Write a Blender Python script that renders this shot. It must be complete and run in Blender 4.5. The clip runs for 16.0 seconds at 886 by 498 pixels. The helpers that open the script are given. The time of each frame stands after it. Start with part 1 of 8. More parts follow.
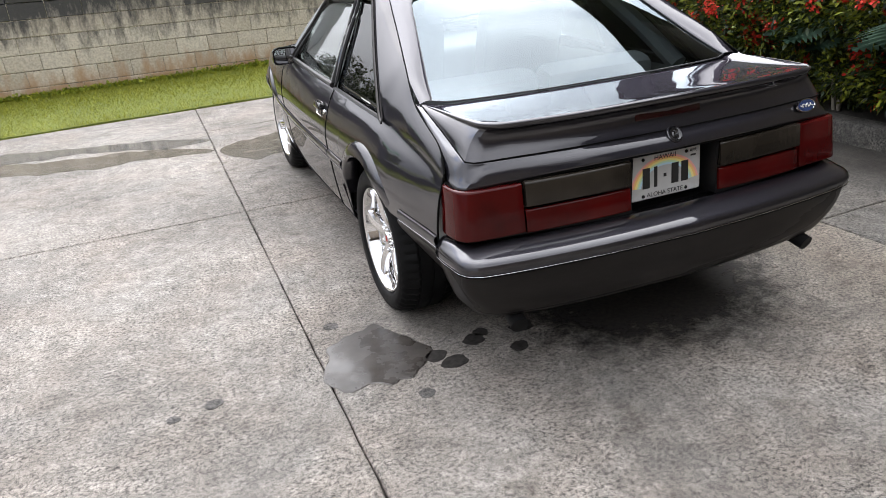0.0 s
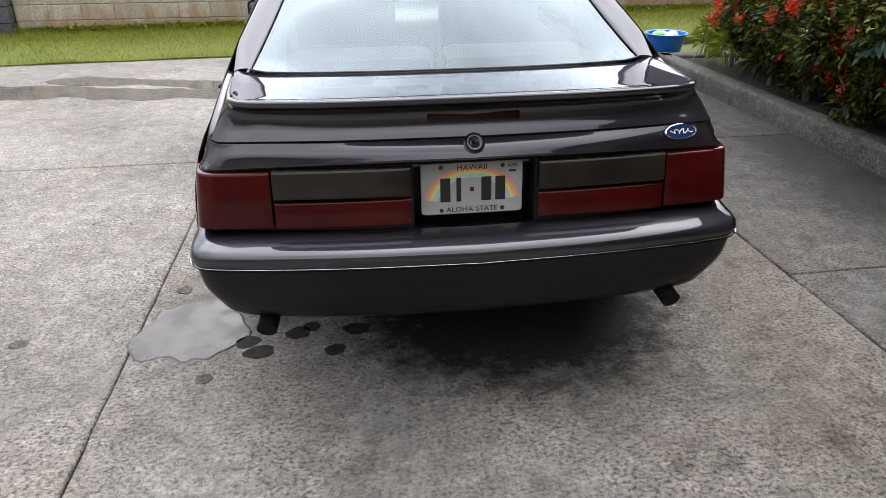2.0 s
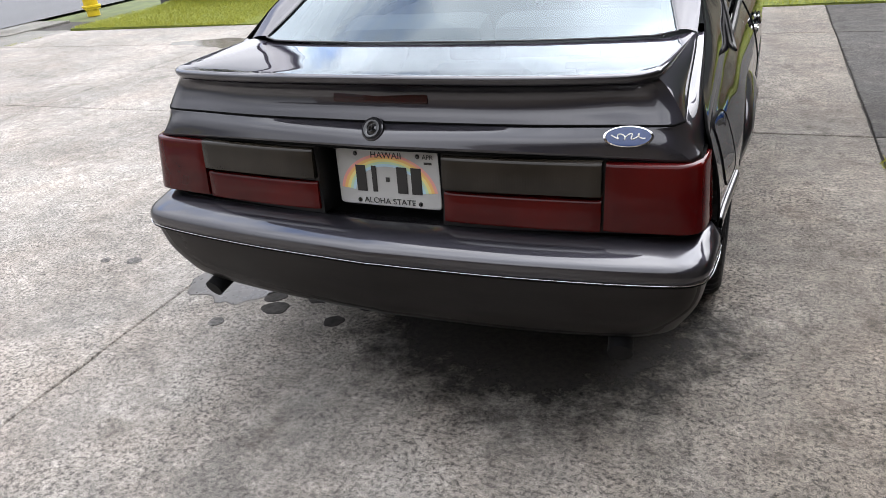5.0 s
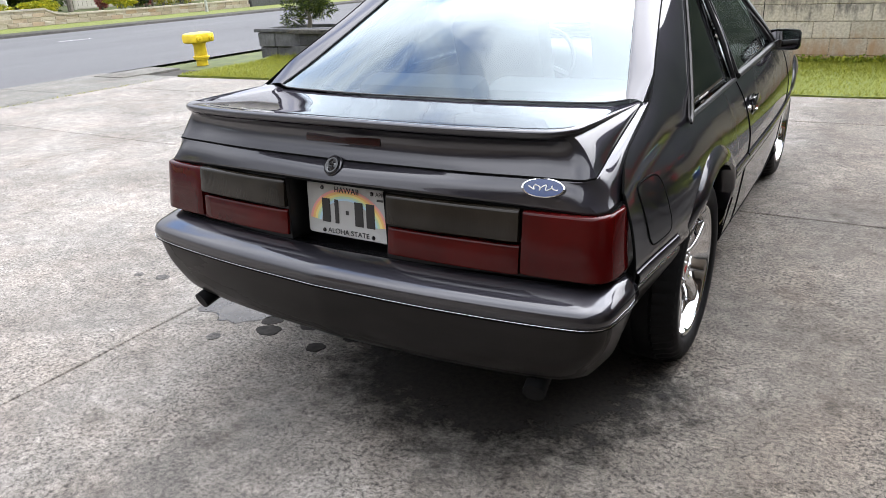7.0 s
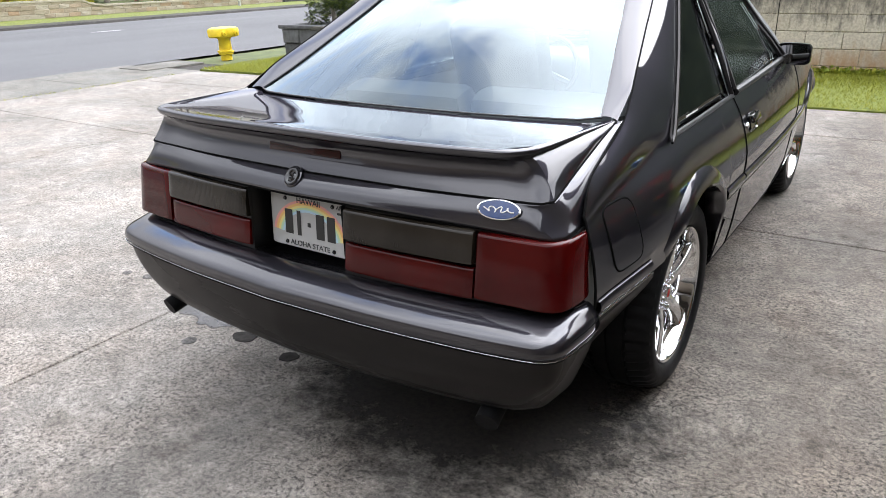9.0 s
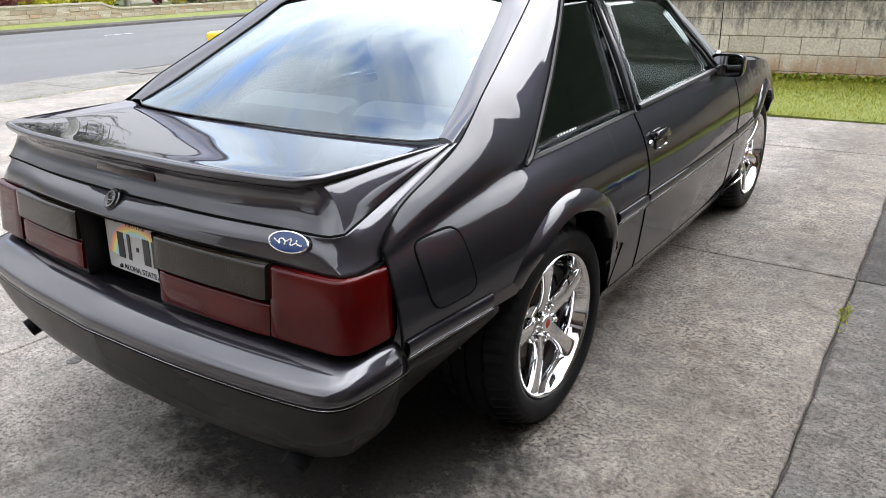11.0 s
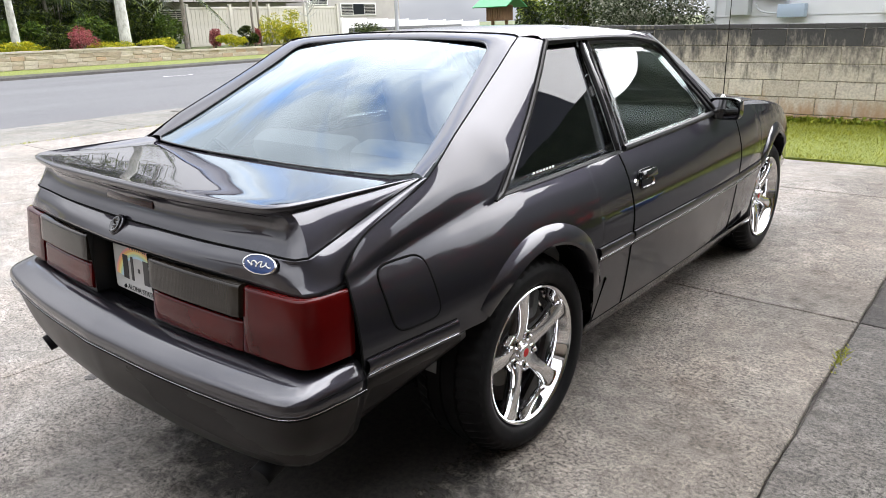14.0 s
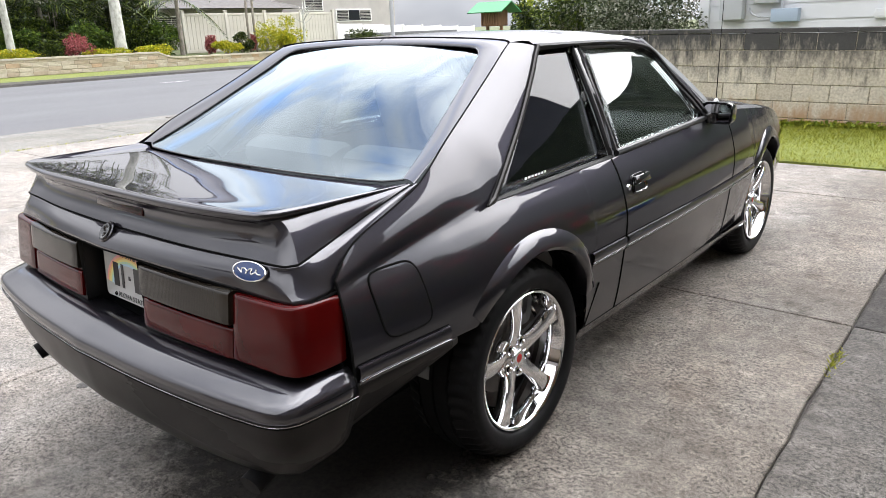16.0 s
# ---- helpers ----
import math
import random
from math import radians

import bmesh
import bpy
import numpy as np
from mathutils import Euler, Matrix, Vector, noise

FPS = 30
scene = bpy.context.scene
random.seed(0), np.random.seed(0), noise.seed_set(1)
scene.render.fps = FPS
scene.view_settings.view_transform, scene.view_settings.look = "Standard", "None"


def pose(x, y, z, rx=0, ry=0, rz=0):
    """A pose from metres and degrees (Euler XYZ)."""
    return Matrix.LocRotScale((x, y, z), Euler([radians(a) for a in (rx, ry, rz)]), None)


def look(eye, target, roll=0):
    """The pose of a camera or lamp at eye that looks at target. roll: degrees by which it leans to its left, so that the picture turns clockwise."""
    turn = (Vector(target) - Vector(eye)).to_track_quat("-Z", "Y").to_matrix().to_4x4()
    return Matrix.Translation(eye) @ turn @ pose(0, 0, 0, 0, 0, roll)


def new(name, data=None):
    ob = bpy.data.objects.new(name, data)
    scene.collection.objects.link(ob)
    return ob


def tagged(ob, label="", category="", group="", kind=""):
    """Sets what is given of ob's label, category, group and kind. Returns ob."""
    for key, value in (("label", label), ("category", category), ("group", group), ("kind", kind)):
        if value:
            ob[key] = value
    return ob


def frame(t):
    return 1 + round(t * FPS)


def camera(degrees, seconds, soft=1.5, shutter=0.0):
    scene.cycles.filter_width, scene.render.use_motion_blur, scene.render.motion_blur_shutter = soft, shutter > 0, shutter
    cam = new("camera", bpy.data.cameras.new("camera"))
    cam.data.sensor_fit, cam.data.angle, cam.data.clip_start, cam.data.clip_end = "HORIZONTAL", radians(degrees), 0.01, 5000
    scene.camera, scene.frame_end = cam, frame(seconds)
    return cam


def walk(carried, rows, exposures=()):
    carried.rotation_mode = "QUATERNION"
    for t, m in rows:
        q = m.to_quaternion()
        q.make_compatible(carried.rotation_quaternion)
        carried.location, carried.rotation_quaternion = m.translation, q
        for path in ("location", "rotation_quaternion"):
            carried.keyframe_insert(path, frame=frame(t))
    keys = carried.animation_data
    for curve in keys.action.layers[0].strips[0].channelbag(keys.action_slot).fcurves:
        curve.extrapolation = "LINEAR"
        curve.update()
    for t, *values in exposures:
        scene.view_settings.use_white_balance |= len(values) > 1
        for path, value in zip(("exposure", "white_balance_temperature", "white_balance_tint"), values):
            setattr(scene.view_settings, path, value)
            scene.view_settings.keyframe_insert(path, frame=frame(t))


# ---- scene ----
cam = camera(64.5, 16.0, soft=0.6)
PATH = [
    (0, (-1.573, -2.747, 1.512), (-0.923, -1.036, 0.706), -4.7),
    (0.5, (-1.261, -2.858, 1.491), (-0.644, -1.139, 0.675), -1.5),
    (1, (-0.956, -2.852, 1.479), (-0.409, -1.128, 0.626), -3.1),
    (1.5, (-0.634, -2.803, 1.48), (-0.206, -1.04, 0.638), -1.7),
    (2, (-0.322, -2.783, 1.443), (-0.106, -0.993, 0.577), -0.6),
    (2.5, (-0.062, -2.752, 1.42), (-0.042, -0.95, 0.554), -2.0),
    (3, (0.151, -2.583, 1.403), (0.078, -0.79, 0.519), 0.3),
    (3.5, (0.334, -2.484, 1.397), (0.037, -0.739, 0.465), -2.2),
    (4, (0.559, -2.437, 1.389), (0.102, -0.741, 0.433), 0.1),
    (4.2, (0.618, -2.421, 1.404), (0.068, -0.759, 0.435), -2.7),
    (6.3, (1.237, -2.347, 1.337), (0.255, -0.803, 0.531), -3.2),
    (6.5, (1.262, -2.354, 1.341), (0.259, -0.809, 0.563), -3.4),
    (7, (1.291, -2.356, 1.345), (0.287, -0.789, 0.611), -3.1),
    (7.5, (1.297, -2.33, 1.35), (0.289, -0.762, 0.626), -3.1),
    (8, (1.301, -2.314, 1.348), (0.28, -0.752, 0.628), -3.1),
    (8.2, (1.297, -2.313, 1.358), (0.279, -0.752, 0.632), -3.1),
    (10.3, (1.684, -1.861, 1.362), (0.48, -0.434, 0.645), -0.8),
    (10.5, (1.708, -1.839, 1.365), (0.504, -0.409, 0.653), -1.7),
    (11, (1.72, -1.77, 1.362), (0.599, -0.281, 0.637), -1.9),
    (11.5, (1.827, -1.751, 1.362), (0.69, -0.265, 0.656), -0.9),
    (12, (1.917, -1.749, 1.355), (0.718, -0.3, 0.675), -1.1),
    (12.5, (1.941, -1.751, 1.362), (0.7, -0.328, 0.704), -1.7),
    (13, (1.949, -1.758, 1.368), (0.705, -0.331, 0.723), -1.6),
    (13.5, (1.953, -1.755, 1.369), (0.709, -0.319, 0.742), -1.8),
    (14, (1.954, -1.743, 1.369), (0.71, -0.303, 0.754), -1.9),
    (14.5, (1.952, -1.733, 1.367), (0.716, -0.286, 0.752), -2.0),
    (15, (1.957, -1.729, 1.368), (0.725, -0.275, 0.76), -2.1),
    (15.5, (1.96, -1.729, 1.368), (0.725, -0.277, 0.764), -2.2),
    (16, (1.961, -1.729, 1.369), (0.721, -0.279, 0.767), -2.1),
]
walk(cam, [(t, look(eye, target, roll)) for t, eye, target, roll in PATH], [(t, e, k, 13.0) for t, e, k in ((0.0, 0.42, 6640), (0.6, 0.26, 6640), (2.5, 0.25, 6580), (3.0, 0.24, 6580), (4.0, 0.52, 6580), (7.0, 0.63, 6500), (11.0, 0.76, 6560), (16.0, 0.83, 6680))])

# ---- world, sun ----
world = bpy.data.worlds.new("sky")
scene.world = world
world.use_nodes = True
wn, wl = world.node_tree.nodes, world.node_tree.links
bg = wn["Background"]
sky = wn.new("ShaderNodeTexSky")
sky.sky_type = 'NISHITA'
sky.sun_disc = False
SUN_EL, SUN_AZ = 50.0, 8.0
sky.sun_elevation = radians(SUN_EL)
sky.sun_rotation = radians(SUN_AZ)
coord = wn.new("ShaderNodeTexCoord")
stretch = wn.new("ShaderNodeMapping")
stretch.inputs["Scale"].default_value = (1.0, 1.0, 1.9)
wl.new(coord.outputs["Generated"], stretch.inputs["Vector"])
puff = wn.new("ShaderNodeTexNoise")
puff.inputs["Scale"].default_value = 3.2
puff.inputs["Detail"].default_value = 8.0
puff.inputs["Roughness"].default_value = 0.55
puff.inputs["Distortion"].default_value = 0.1
wl.new(stretch.outputs["Vector"], puff.inputs["Vector"])
cover = wn.new("ShaderNodeValToRGB")
cover.color_ramp.elements[0].position = 0.31
cover.color_ramp.elements[1].position = 0.48
shade = wn.new("ShaderNodeTexNoise")
shade.inputs["Scale"].default_value = 1.7
shade.inputs["Detail"].default_value = 5.0
wl.new(stretch.outputs["Vector"], shade.inputs["Vector"])
cloud = wn.new("ShaderNodeValToRGB")
cloud.color_ramp.elements[0].position = 0.32
cloud.color_ramp.elements[0].color = (0.82, 0.89, 0.99, 1)
cloud.color_ramp.elements[1].position = 0.62
cloud.color_ramp.elements[1].color = (1.82, 1.9, 2.0, 1)
wl.new(shade.outputs["Fac"], cloud.inputs["Fac"])
# an overcast sky is brighter overhead and round the hidden sun
_az, _el = radians(SUN_AZ), radians(SUN_EL)
SUN_DIR = Vector((math.sin(_az) * math.cos(_el), math.cos(_az) * math.cos(_el), math.sin(_el)))


def wmath(op, a, b):
    node = wn.new("ShaderNodeMath")
    node.operation = op
    for sock, v in zip(node.inputs, (a, b)):
        if isinstance(v, (int, float)):
            sock.default_value = v
        else:
            wl.new(v, sock)
    return node.outputs[0]


axes = wn.new("ShaderNodeSeparateXYZ")
wl.new(coord.outputs["Generated"], axes.inputs[0])
near = wn.new("ShaderNodeVectorMath")
near.operation = 'DOT_PRODUCT'
near.inputs[1].default_value = SUN_DIR
wl.new(coord.outputs["Generated"], near.inputs[0])
up = wmath('MAXIMUM', axes.outputs["Z"], 0.0)
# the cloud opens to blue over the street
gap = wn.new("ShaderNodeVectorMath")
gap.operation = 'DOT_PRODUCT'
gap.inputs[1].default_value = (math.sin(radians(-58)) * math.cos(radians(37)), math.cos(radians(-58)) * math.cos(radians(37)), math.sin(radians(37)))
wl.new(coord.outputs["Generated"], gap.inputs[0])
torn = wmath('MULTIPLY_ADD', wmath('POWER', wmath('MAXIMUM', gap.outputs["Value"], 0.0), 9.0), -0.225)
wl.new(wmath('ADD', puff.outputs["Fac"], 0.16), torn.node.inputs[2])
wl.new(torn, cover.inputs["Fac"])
lift = wmath('MULTIPLY_ADD', wmath('POWER', up, 1.0), 1.55)
lift.node.inputs[2].default_value = 0.26
glow = wmath('POWER', wmath('MAXIMUM', near.outputs["Value"], 0.0), 3.6)
core = wmath('POWER', wmath('MAXIMUM', near.outputs["Value"], 0.0), 16.0)
level = wmath('MULTIPLY_ADD', glow, 3.0)
wl.new(lift, level.node.inputs[2])
level = wmath('ADD', level, wmath('MULTIPLY', core, 1.2))
bright = wn.new("ShaderNodeVectorMath")
bright.operation = 'SCALE'
wl.new(wmath('MULTIPLY', level, 10.0), bright.inputs["Scale"])
wl.new(cloud.outputs["Color"], bright.inputs[0])
mixed = wn.new("ShaderNodeMix")
mixed.data_type = 'RGBA'
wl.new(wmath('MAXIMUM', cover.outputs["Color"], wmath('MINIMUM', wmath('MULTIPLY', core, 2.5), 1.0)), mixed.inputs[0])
clear = wn.new("ShaderNodeVectorMath")
clear.operation = 'SCALE'
clear.inputs["Scale"].default_value = 6.5
wl.new(sky.outputs["Color"], clear.inputs[0])
wl.new(clear.outputs["Vector"], mixed.inputs[6])
wl.new(bright.outputs["Vector"], mixed.inputs[7])
wl.new(mixed.outputs[2], bg.inputs["Color"])
bg.inputs["Strength"].default_value = 0.075

sun = new("sun", bpy.data.lights.new("sun", 'SUN'))
sun.data.energy = 0.6
sun.data.angle = radians(80)
sun.data.color = (1.0, 0.91, 0.78)
sun.matrix_world = look((30 * math.sin(_az) / math.tan(_el), 30 * math.cos(_az) / math.tan(_el), 30), (0, 0, 0))


# ---- materials ----
class Mat:
    """A node material round one Principled shader."""

    def __init__(self, name, color, rough=0.5, metal=0.0, **extra):
        self.mat = bpy.data.materials.new(name)
        self.mat.use_nodes = True
        self.n, self.l = self.mat.node_tree.nodes, self.mat.node_tree.links
        self.b = self.n["Principled BSDF"]
        self.b.inputs["Base Color"].default_value = (*color, 1)
        self.b.inputs["Roughness"].default_value = rough
        self.b.inputs["Metallic"].default_value = metal
        for key, value in extra.items():
            self.b.inputs[key.replace("_", " ")].default_value = value
        self.coords = self.n.new("ShaderNodeTexCoord")

    def noise(self, scale, detail=4.0, rough=0.55, stretch=None, generated=False):
        node = self.n.new("ShaderNodeTexNoise")
        node.inputs["Scale"].default_value = scale
        node.inputs["Detail"].default_value = detail
        node.inputs["Roughness"].default_value = rough
        src = self.coords.outputs["Object"]
        if stretch:
            mp = self.n.new("ShaderNodeMapping")
            mp.inputs["Scale"].default_value = stretch
            self.l.new(src, mp.inputs["Vector"])
            src = mp.outputs["Vector"]
        self.l.new(src, node.inputs["Vector"])
        return node.outputs["Fac"]

    def ramp(self, fac, stops):
        node = self.n.new("ShaderNodeValToRGB")
        els = node.color_ramp.elements
        while len(els) < len(stops):
            els.new(0.5)
        for el, (p, c) in zip(els, stops):
            el.position = p
            el.color = (*c, 1) if len(c) == 3 else c
        self.l.new(fac, node.inputs["Fac"])
        return node.outputs["Color"]

    def mix(self, fac, a, b, blend='MIX'):
        node = self.n.new("ShaderNodeMix")
        node.data_type, node.blend_type = 'RGBA', blend
        for sock, v in ((node.inputs[0], fac), (node.inputs[6], a), (node.inputs[7], b)):
            if isinstance(v, (int, float)):
                sock.default_value = v
            elif isinstance(v, tuple):
                sock.default_value = (*v, 1)
            else:
                self.l.new(v, sock)
        return node.outputs[2]

    def to(self, name, out):
        self.l.new(out, self.b.inputs[name])
        return self

    def bump(self, fac, strength=0.3, dist=0.01):
        node = self.n.new("ShaderNodeBump")
        node.inputs["Strength"].default_value = strength
        node.inputs["Distance"].default_value = dist
        self.l.new(fac, node.inputs["Height"])
        if self.b.inputs["Normal"].is_linked:
            self.l.new(self.b.inputs["Normal"].links[0].from_socket, node.inputs["Normal"])
        self.l.new(node.outputs["Normal"], self.b.inputs["Normal"])
        return self

    def random(self):
        return self.n.new("ShaderNodeObjectInfo").outputs["Random"]

    def island(self):
        return self.n.new("ShaderNodeNewGeometry").outputs["Random Per Island"]


def concrete_mat(name, light, mid, dark, stain=0.5, rough=0.85, grit=1.0, runs=None):
    """Weathered concrete: worm-like dark pitting, fine grain, mottling and broad dirt."""
    m = Mat(name, mid, rough, Specular_IOR_Level=0.32)
    grain = m.noise(300, 2, 0.6)
    pits = m.noise(72, 7, 0.74, (0.95, 1.05, 1))
    crumb = m.noise(27, 8, 0.8)
    crack = m.noise(9, 5, 0.6)
    mottle = m.noise(11, 8, 0.75)
    patch = m.noise(0.8, 5, 0.6)
    blotch = m.noise(3.6, 8, 0.74)
    hue = m.noise(2.1, 4, 0.6)
    worn = m.ramp(m.noise(1.9, 6, 0.65), [(0.36, (0.42 * grit, 0.42 * grit, 0.42 * grit)), (0.60, (grit, grit, grit))])
    low = tuple(d / q for d, q in zip(dark, mid))
    c = m.ramp(mottle, [(0.30, tuple(0.70 * q for q in mid)), (0.5, mid), (0.70, light)])
    c = m.mix(worn, c, m.ramp(pits, [(0.38, tuple(0.35 * q for q in low)), (0.455, (0.62, 0.615, 0.61)), (0.49, (1.08, 1.08, 1.07)), (0.60, (1.48, 1.48, 1.46))]), 'MULTIPLY')
    c = m.mix(0.8 * grit, c, m.ramp(crumb, [(0.36, (0.28, 0.27, 0.26)), (0.43, (0.95, 0.95, 0.95)), (0.54, (1.0, 1.0, 1.0)), (0.64, (1.4, 1.4, 1.38))]), 'MULTIPLY')
    c = m.mix(0.5, c, m.ramp(crack, [(0.487, (1, 1, 1)), (0.498, (0.35, 0.34, 0.33)), (0.509, (1, 1, 1))]), 'MULTIPLY')
    c = m.mix(min(1.0, grit), c, m.ramp(grain, [(0.34, (0.36, 0.35, 0.335)), (0.48, (1, 1, 1)), (0.68, (1.55, 1.54, 1.52))]), 'MULTIPLY')
    c = m.mix(0.75, c, m.ramp(patch, [(0.35, (0.60, 0.59, 0.57)), (0.62, (1.18, 1.17, 1.15))]), 'MULTIPLY')
    c = m.mix(stain, c, m.ramp(blotch, [(0.34, (0.42, 0.40, 0.37)), (0.46, (1, 1, 1))]), 'MULTIPLY')
    c = m.mix(0.8, c, m.ramp(hue, [(0.3, (0.99, 1.0, 1.01)), (0.5, (1.03, 1.0, 0.98)), (0.7, (1.08, 1.0, 0.95))]), 'MULTIPLY')
    if runs:
        # water stains and hedge shade along the slab: scale, first and last edge, tint
        scale, first, last, tint = runs
        pos = m.n.new("ShaderNodeSeparateXYZ")
        m.l.new(m.coords.outputs["Object"], pos.inputs[0])
        edge = m.n.new("ShaderNodeMath")
        edge.operation = 'MULTIPLY_ADD'
        m.l.new(m.noise(2.3, 7, 0.68, (1.0, 0.6, 1.0)), edge.inputs[0])
        edge.inputs[1].default_value = 1.3
        m.l.new(pos.outputs["X"], edge.inputs[2])
        half = m.n.new("ShaderNodeMath")
        half.operation = 'MULTIPLY'
        half.inputs[1].default_value = scale
        m.l.new(edge.outputs[0], half.inputs[0])
        band = m.ramp(half.outputs[0], [(first, (0, 0, 0)), (last, (1, 1, 1))])
        c = m.mix(band, c, m.mix(1.0, c, tint, 'MULTIPLY'))
    m.to("Base Color", c)
    m.bump(grain, 0.5, 0.003).bump(pits, 0.8, 0.006)
    return m.mat


M_SLAB = concrete_mat("driveway_concrete", (0.3030, 0.2870, 0.2690), (0.2090, 0.1970, 0.1835), (0.0936, 0.09072, 0.08784), grit=0.95)
M_SLAB_MID = concrete_mat("worn_driveway_concrete", (0.2860, 0.2690, 0.2510), (0.1960, 0.1835, 0.1700), (0.08064, 0.07776, 0.07416), 0.75, runs=(0.4, 0.46, 0.70, (0.66, 0.635, 0.60)))
M_FAINT = concrete_mat("faint_drip_stain", (0.136, 0.1325, 0.1325), (0.0871, 0.0857, 0.0835), (0.0418, 0.0389, 0.0389), 0.85, 0.8)
# dark concrete, which beside the bed stands in for hedge shade and damp
M_SLAB_DARK = concrete_mat("dark_grey_concrete", (0.078, 0.075, 0.070), (0.042, 0.040, 0.0375), (0.015, 0.0144, 0.0135), 0.85, 0.9)
# darkens towards the bed: the hedge's shade and damp put into the colour
M_SLAB_BEDSIDE = concrete_mat("bedside_shade_concrete", (0.134, 0.127, 0.118), (0.082, 0.078, 0.072), (0.034, 0.032, 0.030), 0.9, 0.85, runs=(0.3, 0.74, 0.93, (0.30, 0.29, 0.275)))
M_KERB = concrete_mat("kerb_concrete", (0.120, 0.116, 0.108), (0.070, 0.068, 0.064), (0.024, 0.024, 0.022), 0.9)
M_JOINT = concrete_mat("joint_dirt", (0.0504, 0.0468, 0.0396), (0.036, 0.0324, 0.0288), (0.0216, 0.02016, 0.018))
M_PALE = concrete_mat("pale_apron_concrete", (0.19, 0.187, 0.175), (0.148, 0.146, 0.136), (0.096, 0.095, 0.089), 0.4)

_m = Mat("asphalt", (0.10, 0.10, 0.105), 0.9)
_m.to("Base Color", _m.mix(0.6, _m.ramp(_m.noise(60, 4), [(0.3, (0.0555, 0.0555, 0.0592)), (0.7, (0.111, 0.111, 0.1147))]), _m.ramp(_m.noise(0.35, 5, 0.6, (1, 0.25, 1)), [(0.35, (0.7, 0.7, 0.72)), (0.65, (1.15, 1.15, 1.15))]), 'MULTIPLY'))
M_ASPHALT = _m.bump(_m.noise(70, 3), 0.4, 0.01).mat

_m = Mat("soil_ground", (0.12, 0.10, 0.07), 0.95)
_m.to("Base Color", _m.ramp(_m.noise(2.5, 6), [(0.3, (0.05, 0.06, 0.025)), (0.55, (0.08, 0.10, 0.03)), (0.75, (0.13, 0.11, 0.07))]))
M_SOIL = _m.mat
_m = Mat("dark_mulch", (0.014, 0.011, 0.008), 0.95)
_m.to("Base Color", _m.ramp(_m.noise(45, 6, 0.7), [(0.35, (0.005, 0.004, 0.003)), (0.7, (0.030, 0.023, 0.016))]))
M_MULCH = _m.bump(_m.noise(60, 4), 0.8, 0.02).mat

_m = Mat("lawn_thatch", (0.10, 0.15, 0.03), 0.9)
_m.to("Base Color", _m.mix(0.5, _m.ramp(_m.noise(30, 5), [(0.3, (0.0675, 0.08625, 0.0105)), (0.7, (0.165, 0.1913, 0.02625))]), _m.ramp(_m.noise(1.5, 4), [(0.3, (0.7, 0.75, 0.6)), (0.7, (1.2, 1.15, 1.0))]), 'MULTIPLY'))
M_LAWN = _m.bump(_m.noise(60, 4), 0.8, 0.02).mat


def leaf_mat(name, lo, mid, hi, rough=0.45, trans=0.12):
    m = Mat(name, mid, rough, Specular_IOR_Level=0.22)
    m.to("Base Color", m.ramp(m.island(), [(0.0, lo), (0.5, mid), (1.0, hi)]))
    m.b.inputs["Subsurface Weight"].default_value = 0.0
    tr = m.n.new("ShaderNodeBsdfTranslucent")
    m.l.new(m.ramp(m.island(), [(0.0, mid), (1.0, hi)]), tr.inputs["Color"])
    mx = m.n.new("ShaderNodeMixShader")
    mx.inputs[0].default_value = trans
    out = m.n["Material Output"]
    m.l.new(m.b.outputs[0], mx.inputs[1])
    m.l.new(tr.outputs[0], mx.inputs[2])
    m.l.new(mx.outputs[0], out.inputs["Surface"])
    return m.mat


M_GRASS = leaf_mat("grass_blade", (0.1125, 0.135, 0.0135), (0.21, 0.2288, 0.0225), (0.345, 0.33, 0.045), 0.6, 0.25)
M_LEAF = leaf_mat("dark_green_leaf", (0.0034, 0.0085, 0.00255), (0.0119, 0.0272, 0.0051), (0.1105, 0.1445, 0.0153))
M_LEAF_SMALL = leaf_mat("small_hedge_leaf", (0.0045, 0.0085, 0.0022), (0.0140, 0.0290, 0.0055), (0.185, 0.205, 0.018))
M_LEAF_BLUE = leaf_mat("bluish_split_leaf", (0.0102, 0.0255, 0.0153), (0.02125, 0.04675, 0.02975), (0.0425, 0.0765, 0.051))
M_LEAF_LIME = leaf_mat("lime_green_leaf", (0.085, 0.136, 0.017), (0.187, 0.238, 0.0255), (0.357, 0.357, 0.0425))
M_LEAF_RED = leaf_mat("reddish_leaf", (0.136, 0.0255, 0.02975), (0.289, 0.068, 0.07225), (0.442, 0.17, 0.1615))
M_FLOWER = leaf_mat("red_orange_flower", (0.40, 0.016, 0.012), (0.60, 0.036, 0.026), (0.70, 0.10, 0.055), 0.6, 0.2)
M_LEAF_SILVER = leaf_mat("pale_flowered_leaf", (0.0153, 0.0272, 0.0085), (0.0425, 0.06375, 0.02125), (0.357, 0.357, 0.289))
M_LEAF_CROTON = leaf_mat("yellow_croton_leaf", (0.136, 0.187, 0.01275), (0.306, 0.323, 0.017), (0.561, 0.476, 0.0255))
M_LEAF_MID = leaf_mat("fresh_green_leaf", (0.017, 0.03825, 0.0085), (0.051, 0.09775, 0.0153), (0.1445, 0.204, 0.0255))
_m = Mat("bark", (0.2, 0.17, 0.13), 0.9)
_m.to("Base Color", _m.ramp(_m.noise(14, 5, 0.6, (1, 1, 0.3)), [(0.3, (0.10, 0.085, 0.065)), (0.7, (0.30, 0.27, 0.23))]))
M_BARK = _m.bump(_m.noise(25, 5), 0.6, 0.02).mat
_m = Mat("pale_trunk", (0.26, 0.25, 0.22), 0.85)
